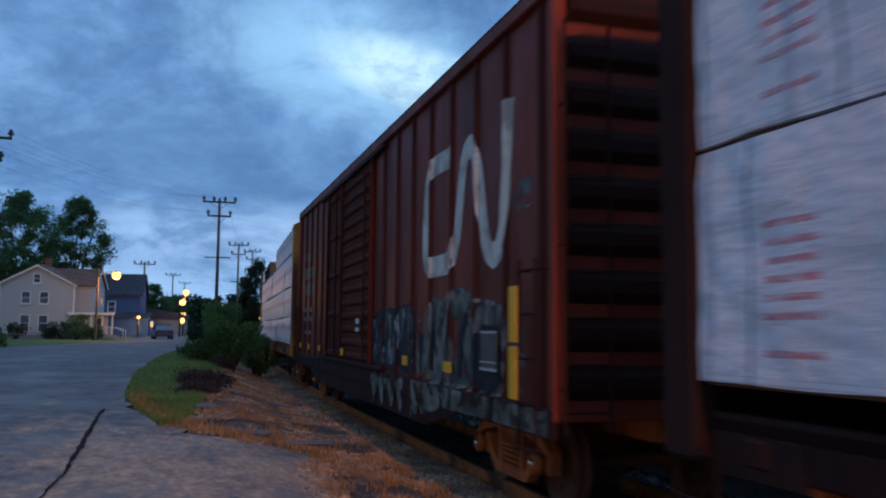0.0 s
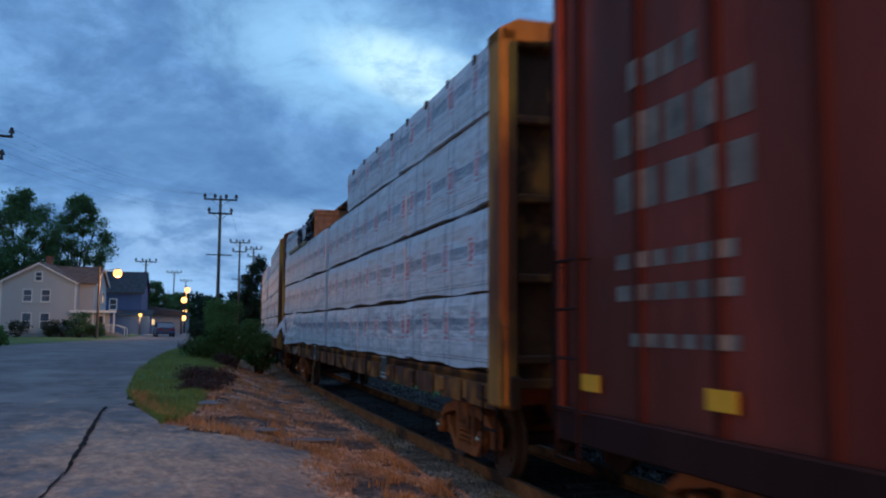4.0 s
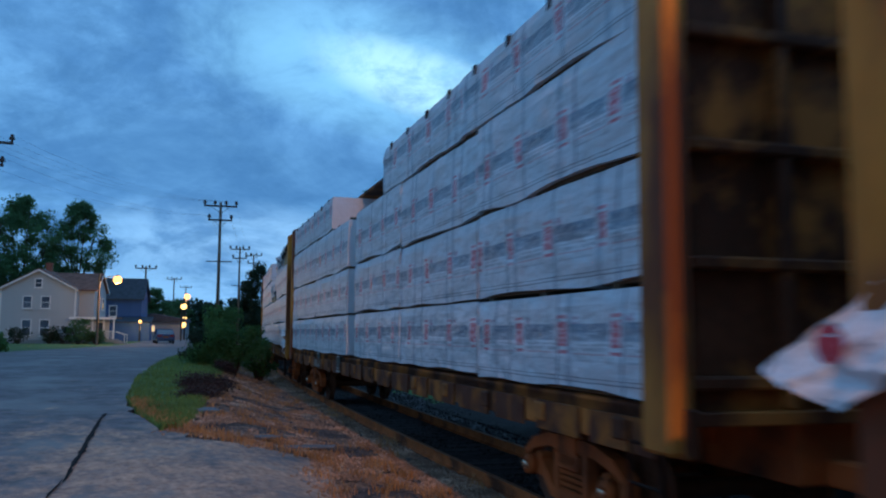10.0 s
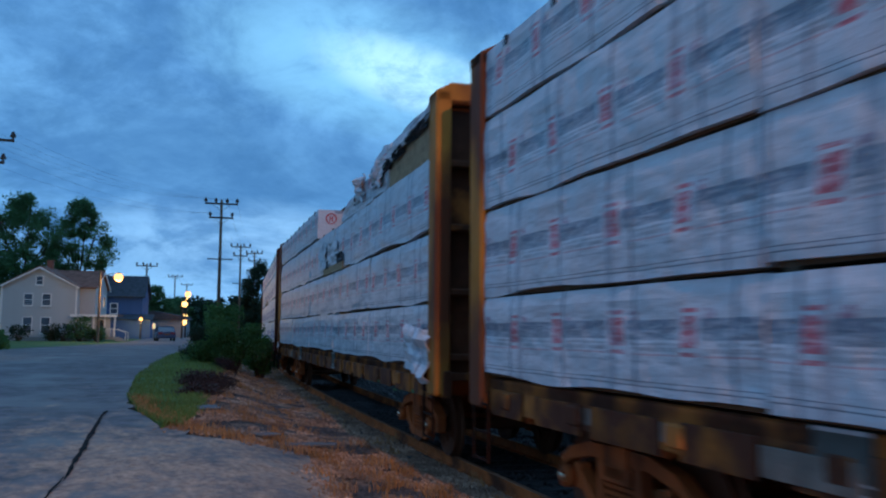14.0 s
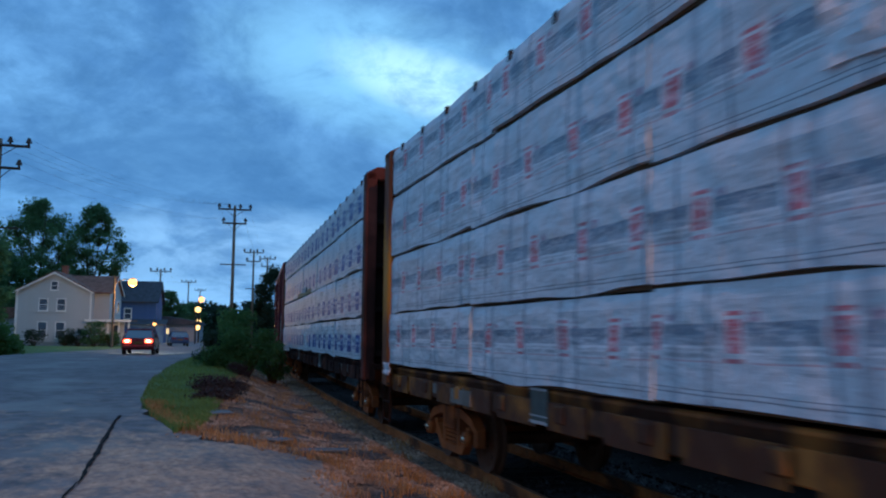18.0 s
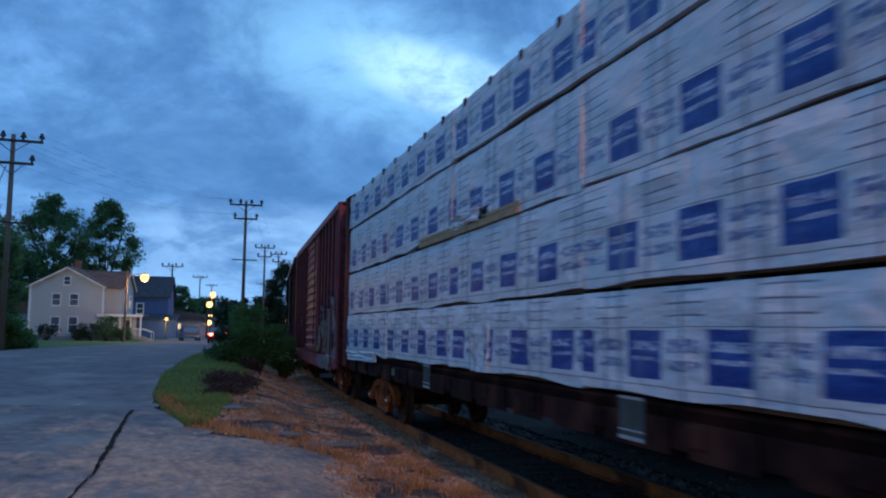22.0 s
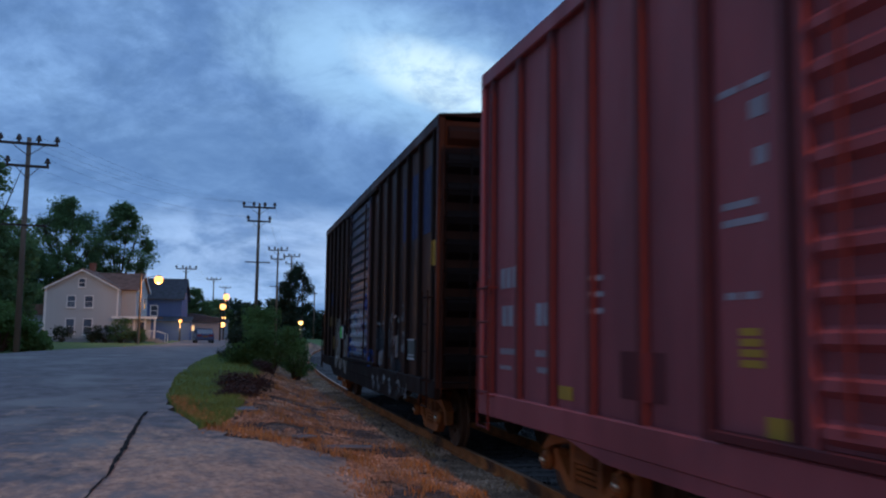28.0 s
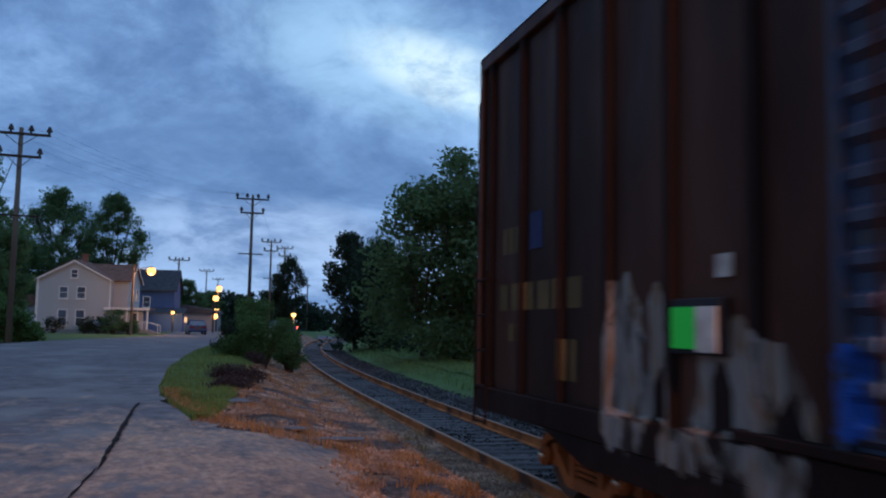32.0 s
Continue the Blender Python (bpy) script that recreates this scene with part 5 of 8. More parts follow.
def package_mesh(length, height, seed, mat, depth=1.32):
    """A wrapped package of boards: soft bulges, creased ends and a loose lower hem."""
    bm = bmesh.new()
    ny, nz = max(10, int(length / 0.16)), 7
    off = Vector((seed * 3.7, seed * 1.9, 0))

    def pt(x, i, k):
        y, z = length * (i / ny - 0.5), 0.035 + (height - 0.035) * k / nz
        b = 0.018 * noise.noise(Vector((y * 1.6, z * 3.1, x)) + off) + 0.012 * noise.noise(Vector((y * 5, z * 7, x)) + off)
        hem = 0.0
        if k == 0:
            hem = -0.075 * max(0, noise.noise(Vector((y * 0.7, 0, seed))) + 0.25)
            b += 0.02 * noise.noise(Vector((y * 6, 1, seed)))
        edge = 0.018 if k in (0, nz) and k == nz else 0.0
        return (x + (-1 if x < 0 else 1) * (b - edge), y * (1 - 0.002 * (k in (0, nz))), z + hem)
    front = [[bm.verts.new(pt(-depth / 2, i, k)) for k in range(nz + 1)] for i in range(ny + 1)]
    back = [[bm.verts.new(pt(depth / 2, i, k)) for k in range(nz + 1)] for i in range(ny + 1)]
    for g, flip in ((front, False), (back, True)):
        for i in range(ny):
            for k in range(nz):
                q = [g[i][k], g[i][k + 1], g[i + 1][k + 1], g[i + 1][k]]
                bm.faces.new(q if not flip else q[::-1])
    for i in range(ny):
        bm.faces.new((front[i][nz], back[i][nz], back[i + 1][nz], front[i + 1][nz]))
        bm.faces.new((front[i + 1][0], back[i + 1][0], back[i][0], front[i][0]))
    for k in range(nz):
        bm.faces.new((front[0][k], back[0][k], back[0][k + 1], front[0][k + 1]))
        bm.faces.new((front[ny][k + 1], back[ny][k + 1], back[ny][k], front[ny][k]))
    bmesh.ops.recalc_face_normals(bm, faces=bm.faces)
    box(bm, -depth / 2 + 0.055, depth / 2 - 0.055, -length / 2 + 0.03, length / 2 - 0.03, -0.005, 0.05, slot=2)
    if mat == "wrap_red" and seed % 3 != 1:
        # the round red mark on the end
        ring = [(0.30 + 0.15 * math.cos(a), 0.55 + 0.15 * math.sin(a)) for a in [math.tau * q / 20 for q in range(20)]]
        core = [(0.30 + 0.115 * math.cos(a), 0.55 + 0.115 * math.sin(a)) for a in [math.tau * q / 20 for q in range(20)]]
        y = -length / 2 - 0.004
        v0, v1 = [bm.verts.new((-p, y, q)) for p, q in ring], [bm.verts.new((-p, y, q)) for p, q in core]
        for q in range(20):
            bm.faces.new((v0[q], v0[(q + 1) % 20], v1[(q + 1) % 20], v1[q])).material_index = 3
        for a0, a1, b0, b1 in ((0.25, 0.28, 0.48, 0.62), (0.32, 0.35, 0.48, 0.62), (0.27, 0.33, 0.54, 0.57)):
            bm.faces.new([bm.verts.new((-p, y, q)) for p, q in ((a0, b0), (a1, b0), (a1, b1), (a0, b1))]).material_index = 3
    n = max(2, round(length / 1.22))
    for i in range(n if height < 0.8 else 0):
        y = length * ((i + 0.5) / n - 0.5)
        for sx in (-1, 1):
            a, b = sorted((sx * (depth / 2 - 0.06), sx * (depth / 2 + 0.012)))
            box(bm, a, b, y - 0.035, y + 0.035, height - 0.10, height + 0.012, slot=1)
    return mesh_of(bm, "lumber_package", [mat, "black_film", "dunnage", "print_red"])


LAYERS = ((1.36, 2.205), (2.235, 3.175), (3.205, 4.225), (4.255, 5.04))
PACKAGES = {}


def package(length, height, mat, which):
    key = (round(length, 2), round(height, 2), mat, which % 3)
    if key not in PACKAGES:
        PACKAGES[key] = package_mesh(round(length, 2), height, len(PACKAGES) + 1, mat)
    return PACKAGES[key]


def centerbeam(front, load, paint, dark, label, wrap, top_spans=None, bays=5, top=5.08, stacks=None, plate=None, layers=None, panel=None):
    """A centre-beam flat car with wrapped lumber: end bulkheads, a lattice wall along the middle, packages in four layers on each side."""
    car = empty("centerbeam_flatcar", label=label, category="flat car", group="cars of the train")
    hb = load / 2 + 0.42
    length = 2 * hb
    # deck and deep side sills
    part("deck", boxes((-1.40, 1.40, -hb + 0.02, hb - 0.02, 1.20, 1.30), bevel=0.01), dark, car)
    for sx in (-1, 1):
        a, b = sorted((sx * 1.28, sx * 1.40))
        part("side_sill", boxes((a, b, -hb, hb, 0.98, 1.33), bevel=0.015), dark, car)
        for i in range(14):
            y = -hb + 0.9 + (length - 1.8) * i / 13
            a2, b2 = sorted((sx * 1.39, sx * 1.45))
            ob = part("strap_winch", boxes((a2, b2, y - 0.11, y + 0.11, 1.02, 1.20), bevel=0.02), dark, car)
    n = round(length / 1.27)
    pitch = (length - 0.6) / n
    for i in range(n):
        y = -hb + 0.3 + pitch * (i + 0.5)
        half = pitch * (0.44 - 0.05 * (i * 7 % 3))
        part("sill_panel", boxes((-1.424, -1.40, y - half, y + half, 0.94, 1.215), bevel=0.006), panel or dark, car)
    part("centre_sill", boxes((-0.32, 0.32, -hb + 0.2, hb - 0.2, 0.72, 1.2), bevel=0.02), "steel_dark", car)
    for i in range(9):
        y = -hb + 1.3 + (length - 2.6) * i / 8
        part("cross_bearer", boxes((-1.34, 1.34, y - 0.06, y + 0.06, 0.92, 1.2)), "steel_dark", car)
    # middle wall
    part("top_chord", boxes((-0.78, 0.78, -hb + 0.1, hb - 0.1, 5.065, 5.15), (-0.2, 0.2, -hb + 0.12, hb - 0.12, 4.86, 5.06), bevel=0.02), dark, car)
    for i in range(13):
        y = -hb + 0.5 + (length - 1.0) * i / 12
        part("beam_post", boxes((-0.07, 0.07, y - 0.09, y + 0.09, 1.3, 4.90)), dark, car)
    # bulkheads: two corner columns, cross ribs and a plate
    for sy in (-1, 1):
        y0, y1 = sorted((sy * (hb - 0.02), sy * (hb - 0.40)))
        # plate is a darker colour that paints the recess's shade on plate and ribs
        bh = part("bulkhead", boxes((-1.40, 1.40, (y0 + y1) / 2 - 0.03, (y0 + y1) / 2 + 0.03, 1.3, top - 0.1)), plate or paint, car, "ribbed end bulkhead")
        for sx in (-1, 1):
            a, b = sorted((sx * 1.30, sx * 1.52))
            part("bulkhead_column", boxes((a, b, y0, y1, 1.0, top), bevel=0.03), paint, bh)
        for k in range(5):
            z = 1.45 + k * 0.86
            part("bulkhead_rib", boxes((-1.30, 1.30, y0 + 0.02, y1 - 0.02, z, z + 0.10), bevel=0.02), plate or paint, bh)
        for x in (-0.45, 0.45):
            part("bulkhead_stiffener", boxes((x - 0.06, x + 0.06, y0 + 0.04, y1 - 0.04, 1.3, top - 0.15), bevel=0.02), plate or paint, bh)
        part("bulkhead_cap", prism([(-1.52, top - 0.14), (-1.52, top - 0.02), (-1.30, top + 0.10), (1.30, top + 0.10), (1.52, top - 0.02), (1.52, top - 0.14)], y0, y1, "y"), paint, bh)
        coupler(car, sy * (hb - 0.2), sy)
        steps = bmesh.new()
        for k in range(3):
            z = 0.45 + 0.3 * k
            tube(steps, (-1.5, sy * (hb - 0.15), z), (-1.5, sy * (hb - 0.6), z), 0.016, sides=6)
        for e in (0.15, 0.6):
            tube(steps, (-1.5, sy * (hb - e), 0.42), (-1.5, sy * (hb - e), 1.2), 0.016, sides=6)
        part("sill_step", steps, "soot", car)
    # the load
    rr = random.Random(int(front * 10) + 3)
    count = 0
    layers = layers or LAYERS
    for layer, (z0, z1) in enumerate(layers):
        for sx in (-1, 1):
            plen = load / bays
            spans = [(-load / 2 + plen * b, -load / 2 + plen * (b + 1)) for b in range(bays)]
            if stacks:
                spans = []
                for a, b in stacks:
                    k = max(1, round((b - a) / 4.3))
                    spans += [(a + (b - a) * q / k - front - load / 2, a + (b - a) * (q + 1) / k - front - load / 2) for q in range(k)]
            if layer == 3 and top_spans is not None:
                spans = [(a - front - load / 2, b - front - load / 2) for a, b in top_spans]
            for a, b in spans:
                me = package(b - a - 0.01, z1 - z0, wrap, count)
                count += 1
                part("lumber_package", me, None, car, at=pose(sx * 0.815 + rr.uniform(-0.012, 0.012), (a + b) / 2 + rr.uniform(-0.004, 0.004), z0 + rr.uniform(-0.01, 0.02), rr.uniform(-0.1, 0.1), 0, rr.uniform(-0.1, 0.1)))
    spacer = mesh_of(boxes((-0.62, 0.62, -0.05, 0.05, 0, 0.055)), "spacer", "batten")
    for layer in range(len(layers) - 1):
        z = layers[layer][1]
        for i in range(bays * 3):
            y = -load / 2 + 0.5 + (load - 1.0) * i / (bays * 3 - 1)
            part("spacer", spacer, None, car, at=pose(-0.81, y, z))
    for y in (-hb + 2.6, hb - 2.6):
        truck(car, y)
    on_rails(car, front - 0.42, length, 2.6)

    def surf(y):
        return 1.405
    return car, surf


def placard(car, y, surf, z=0.98, w=0.42, h=0.36):
    part("placard", boxes((-surf(y) - 0.03, -surf(y) - 0.012, y - w / 2, y + w / 2, z, z + h)), "spray_slate", car, "dark stencil panel with pale rules")
    s = lambda q: surf(q) + 0.034
    for k, e in ((0.0, 0.032), (h * 0.2, 0.016), (h - 0.028, 0.024)):
        part("placard_rule", patch(bmesh.new(), y - w / 2, y + w / 2, z + k, z + k + e, s), "marking", car)


def crumpled(car, name, y0, y1, z0, z1, x, mat, label, seed, deep=0.14, slump=0.0, drop=0.0):
    """A loose sheet of torn wrap: folded and hanging, with a thickness of its own."""
    bm = bmesh.new()
    ny, nz = 14, 10
    off = Vector((seed * 2.3, seed, 0))
    rows = []
    for i in range(ny + 1):
        row = []
        for k in range(nz + 1):
            u, v = i / ny, k / nz
            rag = 0.8 * noise.noise(Vector((u * 2.2, 0, seed))) * (1 - v)
            y = y0 + (y1 - y0) * u + 0.035 * noise.noise(Vector((v * 3, u, seed)) + off)
            z = z0 + (z1 - z0) * (v + rag * 0.25 * (1 - v)) - slump * u * v - drop * u
            row.append(bm.verts.new((x - deep * noise.noise(Vector((u * 3.2, v * 3.0, seed)) + off) - deep * 0.5 * noise.noise(Vector((u * 7, v * 6, seed))), y, z)))
        rows.append(row)
    for i in range(ny):
        for k in range(nz):
            bm.faces.new((rows[i][k], rows[i][k + 1], rows[i + 1][k + 1], rows[i + 1][k]))
    ext = bmesh.ops.extrude_face_region(bm, geom=bm.faces[:])
    bmesh.ops.translate(bm, verts=[g for g in ext["geom"] if isinstance(g, bmesh.types.BMVert)], vec=(0.012, 0, 0))
    bmesh.ops.recalc_face_normals(bm, faces=bm.faces)
    return part(name, bm, mat, car, label)


def torn_flap(car, corners, mat, label, seed, fold=0.05):
    """A loose torn sheet stretched between four corners (along the car, height, out), creased, with its own thickness."""
    bm = bmesh.new()
    n = 12
    c = [Vector((-o, a, b)) for a, b, o in corners]
    grid = []
    for i in range(n + 1):
        u = i / n
        row = []
        for k in range(n + 1):
            v = k / n
            q = c[0].lerp(c[1], u).lerp(c[3].lerp(c[2], u), v)
            w = fold * noise.noise(Vector((u * 3.1, v * 3.6, seed))) + fold * 0.5 * noise.noise(Vector((u * 7.3, v * 6.1, seed + 3)))
            row.append(bm.verts.new(q + Vector((-w, 0.6 * w, 0.5 * fold * noise.noise(Vector((u * 4, v * 4, seed + 8)))))))
        grid.append(row)
    for i in range(n):
        for k in range(n):
            bm.faces.new((grid[i][k], grid[i + 1][k], grid[i + 1][k + 1], grid[i][k + 1]))
    ext = bmesh.ops.extrude_face_region(bm, geom=bm.faces[:])
    bmesh.ops.translate(bm, verts=[g for g in ext["geom"] if isinstance(g, bmesh.types.BMVert)], vec=(0.008, 0, 0))
    bmesh.ops.recalc_face_normals(bm, faces=bm.faces)
    return part("torn_wrap", bm, mat, car, label)


def board_stack(car, y0, y1, z0, z1, mat, label, x0=-1.44, x1=-0.2):
    """Boards or panels in courses, their edges not quite flush."""
    rr = random.Random(int(abs(y0) * 100))
    k = max(2, round((z1 - z0) / 0.045))
    h = (z1 - z0) / k
    for i in range(k):
        d = rr.uniform(0, 0.008)
        part("board", boxes((x0 + d, x1, y0 + rr.uniform(0, 0.05), y1 - rr.uniform(0, 0.05), z0 + i * h, z0 + (i + 1) * h - 0.004)), mat, car, label if i == 0 else "")


def slumped(car, y0, y1, z0, h0, h1, seed, mat="wrap_red"):
    """A wrapped package whose top has sunk: its height falls along the car."""
    me = package_mesh(y1 - y0, 1.0, seed, mat)
    for v in me.vertices:
        u = v.co.y / (y1 - y0) + 0.5
        k = v.co.z
        v.co.z = k * (h0 + (h1 - h0) * u) + 0.10 * k * noise.noise(Vector((v.co.y * 1.7, v.co.x, seed)))
        v.co.x += 0.08 * k * noise.noise(Vector((v.co.y * 2.1, k, seed + 4)))
    part("lumber_package", me, None, car, "slumped torn white package", at=pose(-0.8, (y0 + y1) / 2, z0))


def posts_between(length, step):
    n = round((length - 0.8) / step)
    return [-length / 2 + 0.4 + (length - 0.8) * i / n for i in range(n + 1)]


def train():
    # the car ahead: lumber in white wrap
    lead, _ = centerbeam(4.87 - 21.5, 21.5, "maroon_dark", "maroon_dark", "dark centre-beam flat car loaded with white-wrapped lumber", "wrap_lines", layers=((1.50, 3.03), (3.06, 4.5), (4.53, 5.04)))

    # maroon boxcar with the white winding band
    L = 18.2
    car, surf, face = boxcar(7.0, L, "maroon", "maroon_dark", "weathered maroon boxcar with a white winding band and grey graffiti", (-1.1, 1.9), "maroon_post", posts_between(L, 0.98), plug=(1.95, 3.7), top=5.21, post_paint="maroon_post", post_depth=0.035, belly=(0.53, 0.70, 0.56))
    at = lambda s: s - 7.0 - L / 2
    band = bmesh.new()
    s1 = lambda y: surf(y) + 0.006
    way = [(10.30, 4.08), (11.05, 4.10), (11.30, 4.05), (11.47, 3.88), (11.55, 3.4), (11.55, 2.95), (11.48, 2.78), (11.28, 2.70), (10.55, 2.70), (10.25, 2.78), (10.08, 3.0), (9.96, 3.5), (9.86, 3.86), (9.74, 4.03),
           (9.58, 4.08), (9.42, 3.98), (9.28, 3.72), (9.14, 3.25), (9.04, 2.92), (8.92, 2.74), (8.74, 2.66), (8.56, 2.74), (8.45, 2.95), (8.38, 3.5), (8.27, 4.32)]
    ribbon(band, [(at(a), b) for a, b in way], 0.285, s1)
    part("painted_band", band, "white_paint", car, "white winding painted band")
    sprayed(car, at, ((12.15, 2.05), (12.4, 2.2), (13.0, 2.16), (13.5, 2.05), (13.9, 2.16), (14.4, 2.12), (14.9, 2.0)), ((12.15, 1.36), (13.2, 1.28), (14.9, 1.32)), face, "mix_teal", label="pale teal graffiti letters on black", seed=4, lift=0.008)
    sprayed(car, at, ((12.05, 2.1), (12.5, 2.24), (13.6, 2.2), (14.5, 2.2), (15.0, 2.02)), ((12.05, 1.22), (13.0, 1.16), (15.0, 1.2)), face, "mix_black", "graffiti_shadow", seed=5)
    strokes(car, at, ((0.07, (14.75, 1.4), (14.72, 2.08), (14.3, 2.1)), (0.08, (14.32, 2.05), (14.4, 1.45)), (0.06, (13.85, 2.1), (13.8, 1.7), (13.5, 1.5)), (0.07, (13.3, 1.45), (13.25, 1.95), (12.95, 2.1)), (0.05, (12.8, 2.15), (12.35, 2.15), (12.3, 1.6))), face, "mix_teal", 0.012)
    for s in (14.45, 13.85, 13.2, 12.6):
        sprayed(car, at, ((s - 0.28, 1.05), (s, 1.12), (s + 0.28, 1.05)), ((s - 0.28, 1.0), (s - 0.05, 0.64), (s + 0.05, 0.62), (s + 0.28, 0.98)), face, "mix_olive", label="pale sprayed wedge over the sill", seed=int(s * 10), lift=0.006, ragged=0.03)
    sprayed(car, at, ((8.5, 2.1), (8.7, 2.16), (9.3, 2.2), (9.7, 2.3), (10.1, 2.4), (10.5, 2.24), (10.8, 2.22), (11.05, 2.32), (11.4, 2.12), (11.95, 1.95)), ((8.5, 1.15), (9.2, 1.2), (10.5, 1.12), (11.95, 1.22)), face, "mix_grey", label="dense grey graffiti letters with black outlines", seed=6, drips=0.06)
    strokes(car, at, ((0.06, (11.9, 1.97), (11.3, 2.06), (10.9, 2.3)), (0.07, (10.7, 2.2), (10.2, 2.38), (9.7, 2.3), (9.5, 1.95)), (0.05, (9.4, 2.2), (8.6, 2.13)), (0.07, (11.55, 1.3), (11.5, 1.95)), (0.06, (10.95, 1.9), (10.7, 1.55), (10.75, 1.25))), face, "mix_pale", 0.010)
    strokes(car, at, ((0.13, (11.15, 1.3), (11.1, 1.95)), (0.12, (10.5, 1.3), (10.35, 2.1)), (0.16, (9.95, 1.25), (9.9, 1.75), (9.7, 2.05)), (0.1, (11.75, 1.35), (11.72, 1.8))), face, "spray_black", 0.013)
    sprayed(car, at, ((8.42, 1.75), (8.7, 1.9), (9.1, 1.92), (9.42, 1.7)), ((8.42, 1.3), (8.8, 1.16), (9.2, 1.16), (9.42, 1.4)), face, "spray_black", "graffiti_shadow", seed=7, lift=0.016)
    sprayed(car, at, ((7.85, 1.8), (8.15, 2.05), (8.5, 1.95)), ((7.85, 1.2), (8.5, 1.15)), face, "mix_pale", label="thin brown-grey spray smear", seed=8)
    sprayed(car, at, ((7.12, 1.12), (9.0, 1.12), (12.0, 1.13)), ((7.12, 0.88), (9.2, 0.88), (10.4, 0.86), (11.2, 0.72), (12.0, 0.62)), face, "mix_olive", label="washed grey paint over the sill", seed=9, lift=0.004, ragged=0.02)
    sprayed(car, at, ((7.6, 3.3), (7.9, 3.42), (8.15, 3.28)), ((7.6, 3.12), (7.9, 3.05), (8.15, 3.15)), face, "mix_pale", label="small pale scrawl", seed=10)
    for z0, z1 in ((1.18, 1.69), (1.73, 2.28)):
        part("ladder_panel", boxes((-1.622, -1.604, at(7.62), at(7.82), z0, z1), bevel=0.004), "reflector", car, "yellow painted ladder panel")
    placard(car, at(8.78), lambda y: surf(y) + 0.02, 1.40, 0.52, 0.44)
    lettering(car, [(at(24.0), at(23.0), 3.7, 0.22, 4), (at(24.2), at(22.4), 3.2, 0.3, 5), (at(24.2), at(22.4), 2.75, 0.3, 5), (at(24.2), at(22.6), 2.3, 0.12, 6), (at(24.2), at(22.6), 2.05, 0.12, 6), (at(24.0), at(22.6), 1.7, 0.1, 6)], surf, "marking_dim")
    lettering(car, [(at(16.2), at(15.8), 1.95, 0.1, 1), (at(16.2), at(15.8), 1.8, 0.08, 1)], surf, "white_paint")
    reflectors(car, [at(s) for s in (10.27, 12.57, 17.5, 20.9, 22.8, 24.6)], lambda y: surf(y) + 0.02, 1.31, (0.32, 0.14))

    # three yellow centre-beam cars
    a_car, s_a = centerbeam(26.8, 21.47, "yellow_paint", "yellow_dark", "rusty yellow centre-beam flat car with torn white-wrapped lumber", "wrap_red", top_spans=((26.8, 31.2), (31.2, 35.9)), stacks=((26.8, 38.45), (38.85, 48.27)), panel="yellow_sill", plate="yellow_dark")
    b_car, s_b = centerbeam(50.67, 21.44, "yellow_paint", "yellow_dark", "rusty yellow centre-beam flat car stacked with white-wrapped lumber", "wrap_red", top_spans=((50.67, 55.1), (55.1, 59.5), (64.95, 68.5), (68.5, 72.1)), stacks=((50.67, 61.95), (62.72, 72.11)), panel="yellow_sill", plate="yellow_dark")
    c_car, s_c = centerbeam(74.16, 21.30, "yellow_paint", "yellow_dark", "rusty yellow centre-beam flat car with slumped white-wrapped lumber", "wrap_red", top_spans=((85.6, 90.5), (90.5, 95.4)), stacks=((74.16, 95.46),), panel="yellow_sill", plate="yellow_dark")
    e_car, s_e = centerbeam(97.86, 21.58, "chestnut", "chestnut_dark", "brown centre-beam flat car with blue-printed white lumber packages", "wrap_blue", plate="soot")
    for car, s_, pls in ((a_car, s_a, (3.2, -5.2)), (b_car, s_b, (2.6, 5.5)), (c_car, s_c, (4.4, -2.0)), (e_car, s_e, (-3.0, 3.6))):
        for y in pls:
            placard(car, y, s_)
    for car, y in ((a_car, 7.6), (b_car, 5.75), (c_car, 6.9)):
        part("stencil_board", boxes((-1.448, -1.426, y - 0.40, y + 0.40, 0.98, 1.17), bevel=0.004), "marking_dim", car, "pale weathered stencil board")
    lettering(a_car, [(6.4, 8.6, 1.05, 0.14, 8)], s_a, "marking_dim")
    lettering(b_car, [(6.8, 8.8, 1.05, 0.14, 7)], s_b, "marking_dim")
    lettering(c_car, [(6.2, 8.6, 1.05, 0.14, 8)], s_c, "marking_dim")
    lettering(e_car, [(-8.4, -6.0, 1.05, 0.16, 8), (5.4, 7.4, 1.05, 0.13, 7)], s_e, "marking_dim")

    # torn and slumped places of the loads
    mid = lambda front, load: (lambda q: q - front - load / 2)
    at = mid(26.8, 21.47)
    slumped(a_car, at(42.3), at(48.2), 4.24, 0.60, 0.72, 5)
    board_stack(a_car, at(41.27), at(42.5), 4.26, 5.03, "osb", "stack of brown strand board panels")
    board_stack(a_car, at(42.6), at(46.8), 4.215, 4.30, "lumber_end", "bare lumber edge under lifted wrap", -1.52)
    crumpled(a_car, "torn_film", at(41.32), at(42.5), 4.25, 5.05, -1.50, "black_film", "black torn film", 3, 0.2, slump=0.3)
    crumpled(a_car, "torn_film", at(43.6), at(44.4), 4.22, 4.75, -1.50, "black_film", "black torn film", 4, 0.12)
    torn_flap(a_car, ((at(48.38), 2.12, 1.50), (at(47.75), 2.14, 1.50), (at(47.85), 1.42, 1.52), (at(48.05), 1.78, 1.56)), "wrap_red", "torn white wrap that hangs loose", 6)
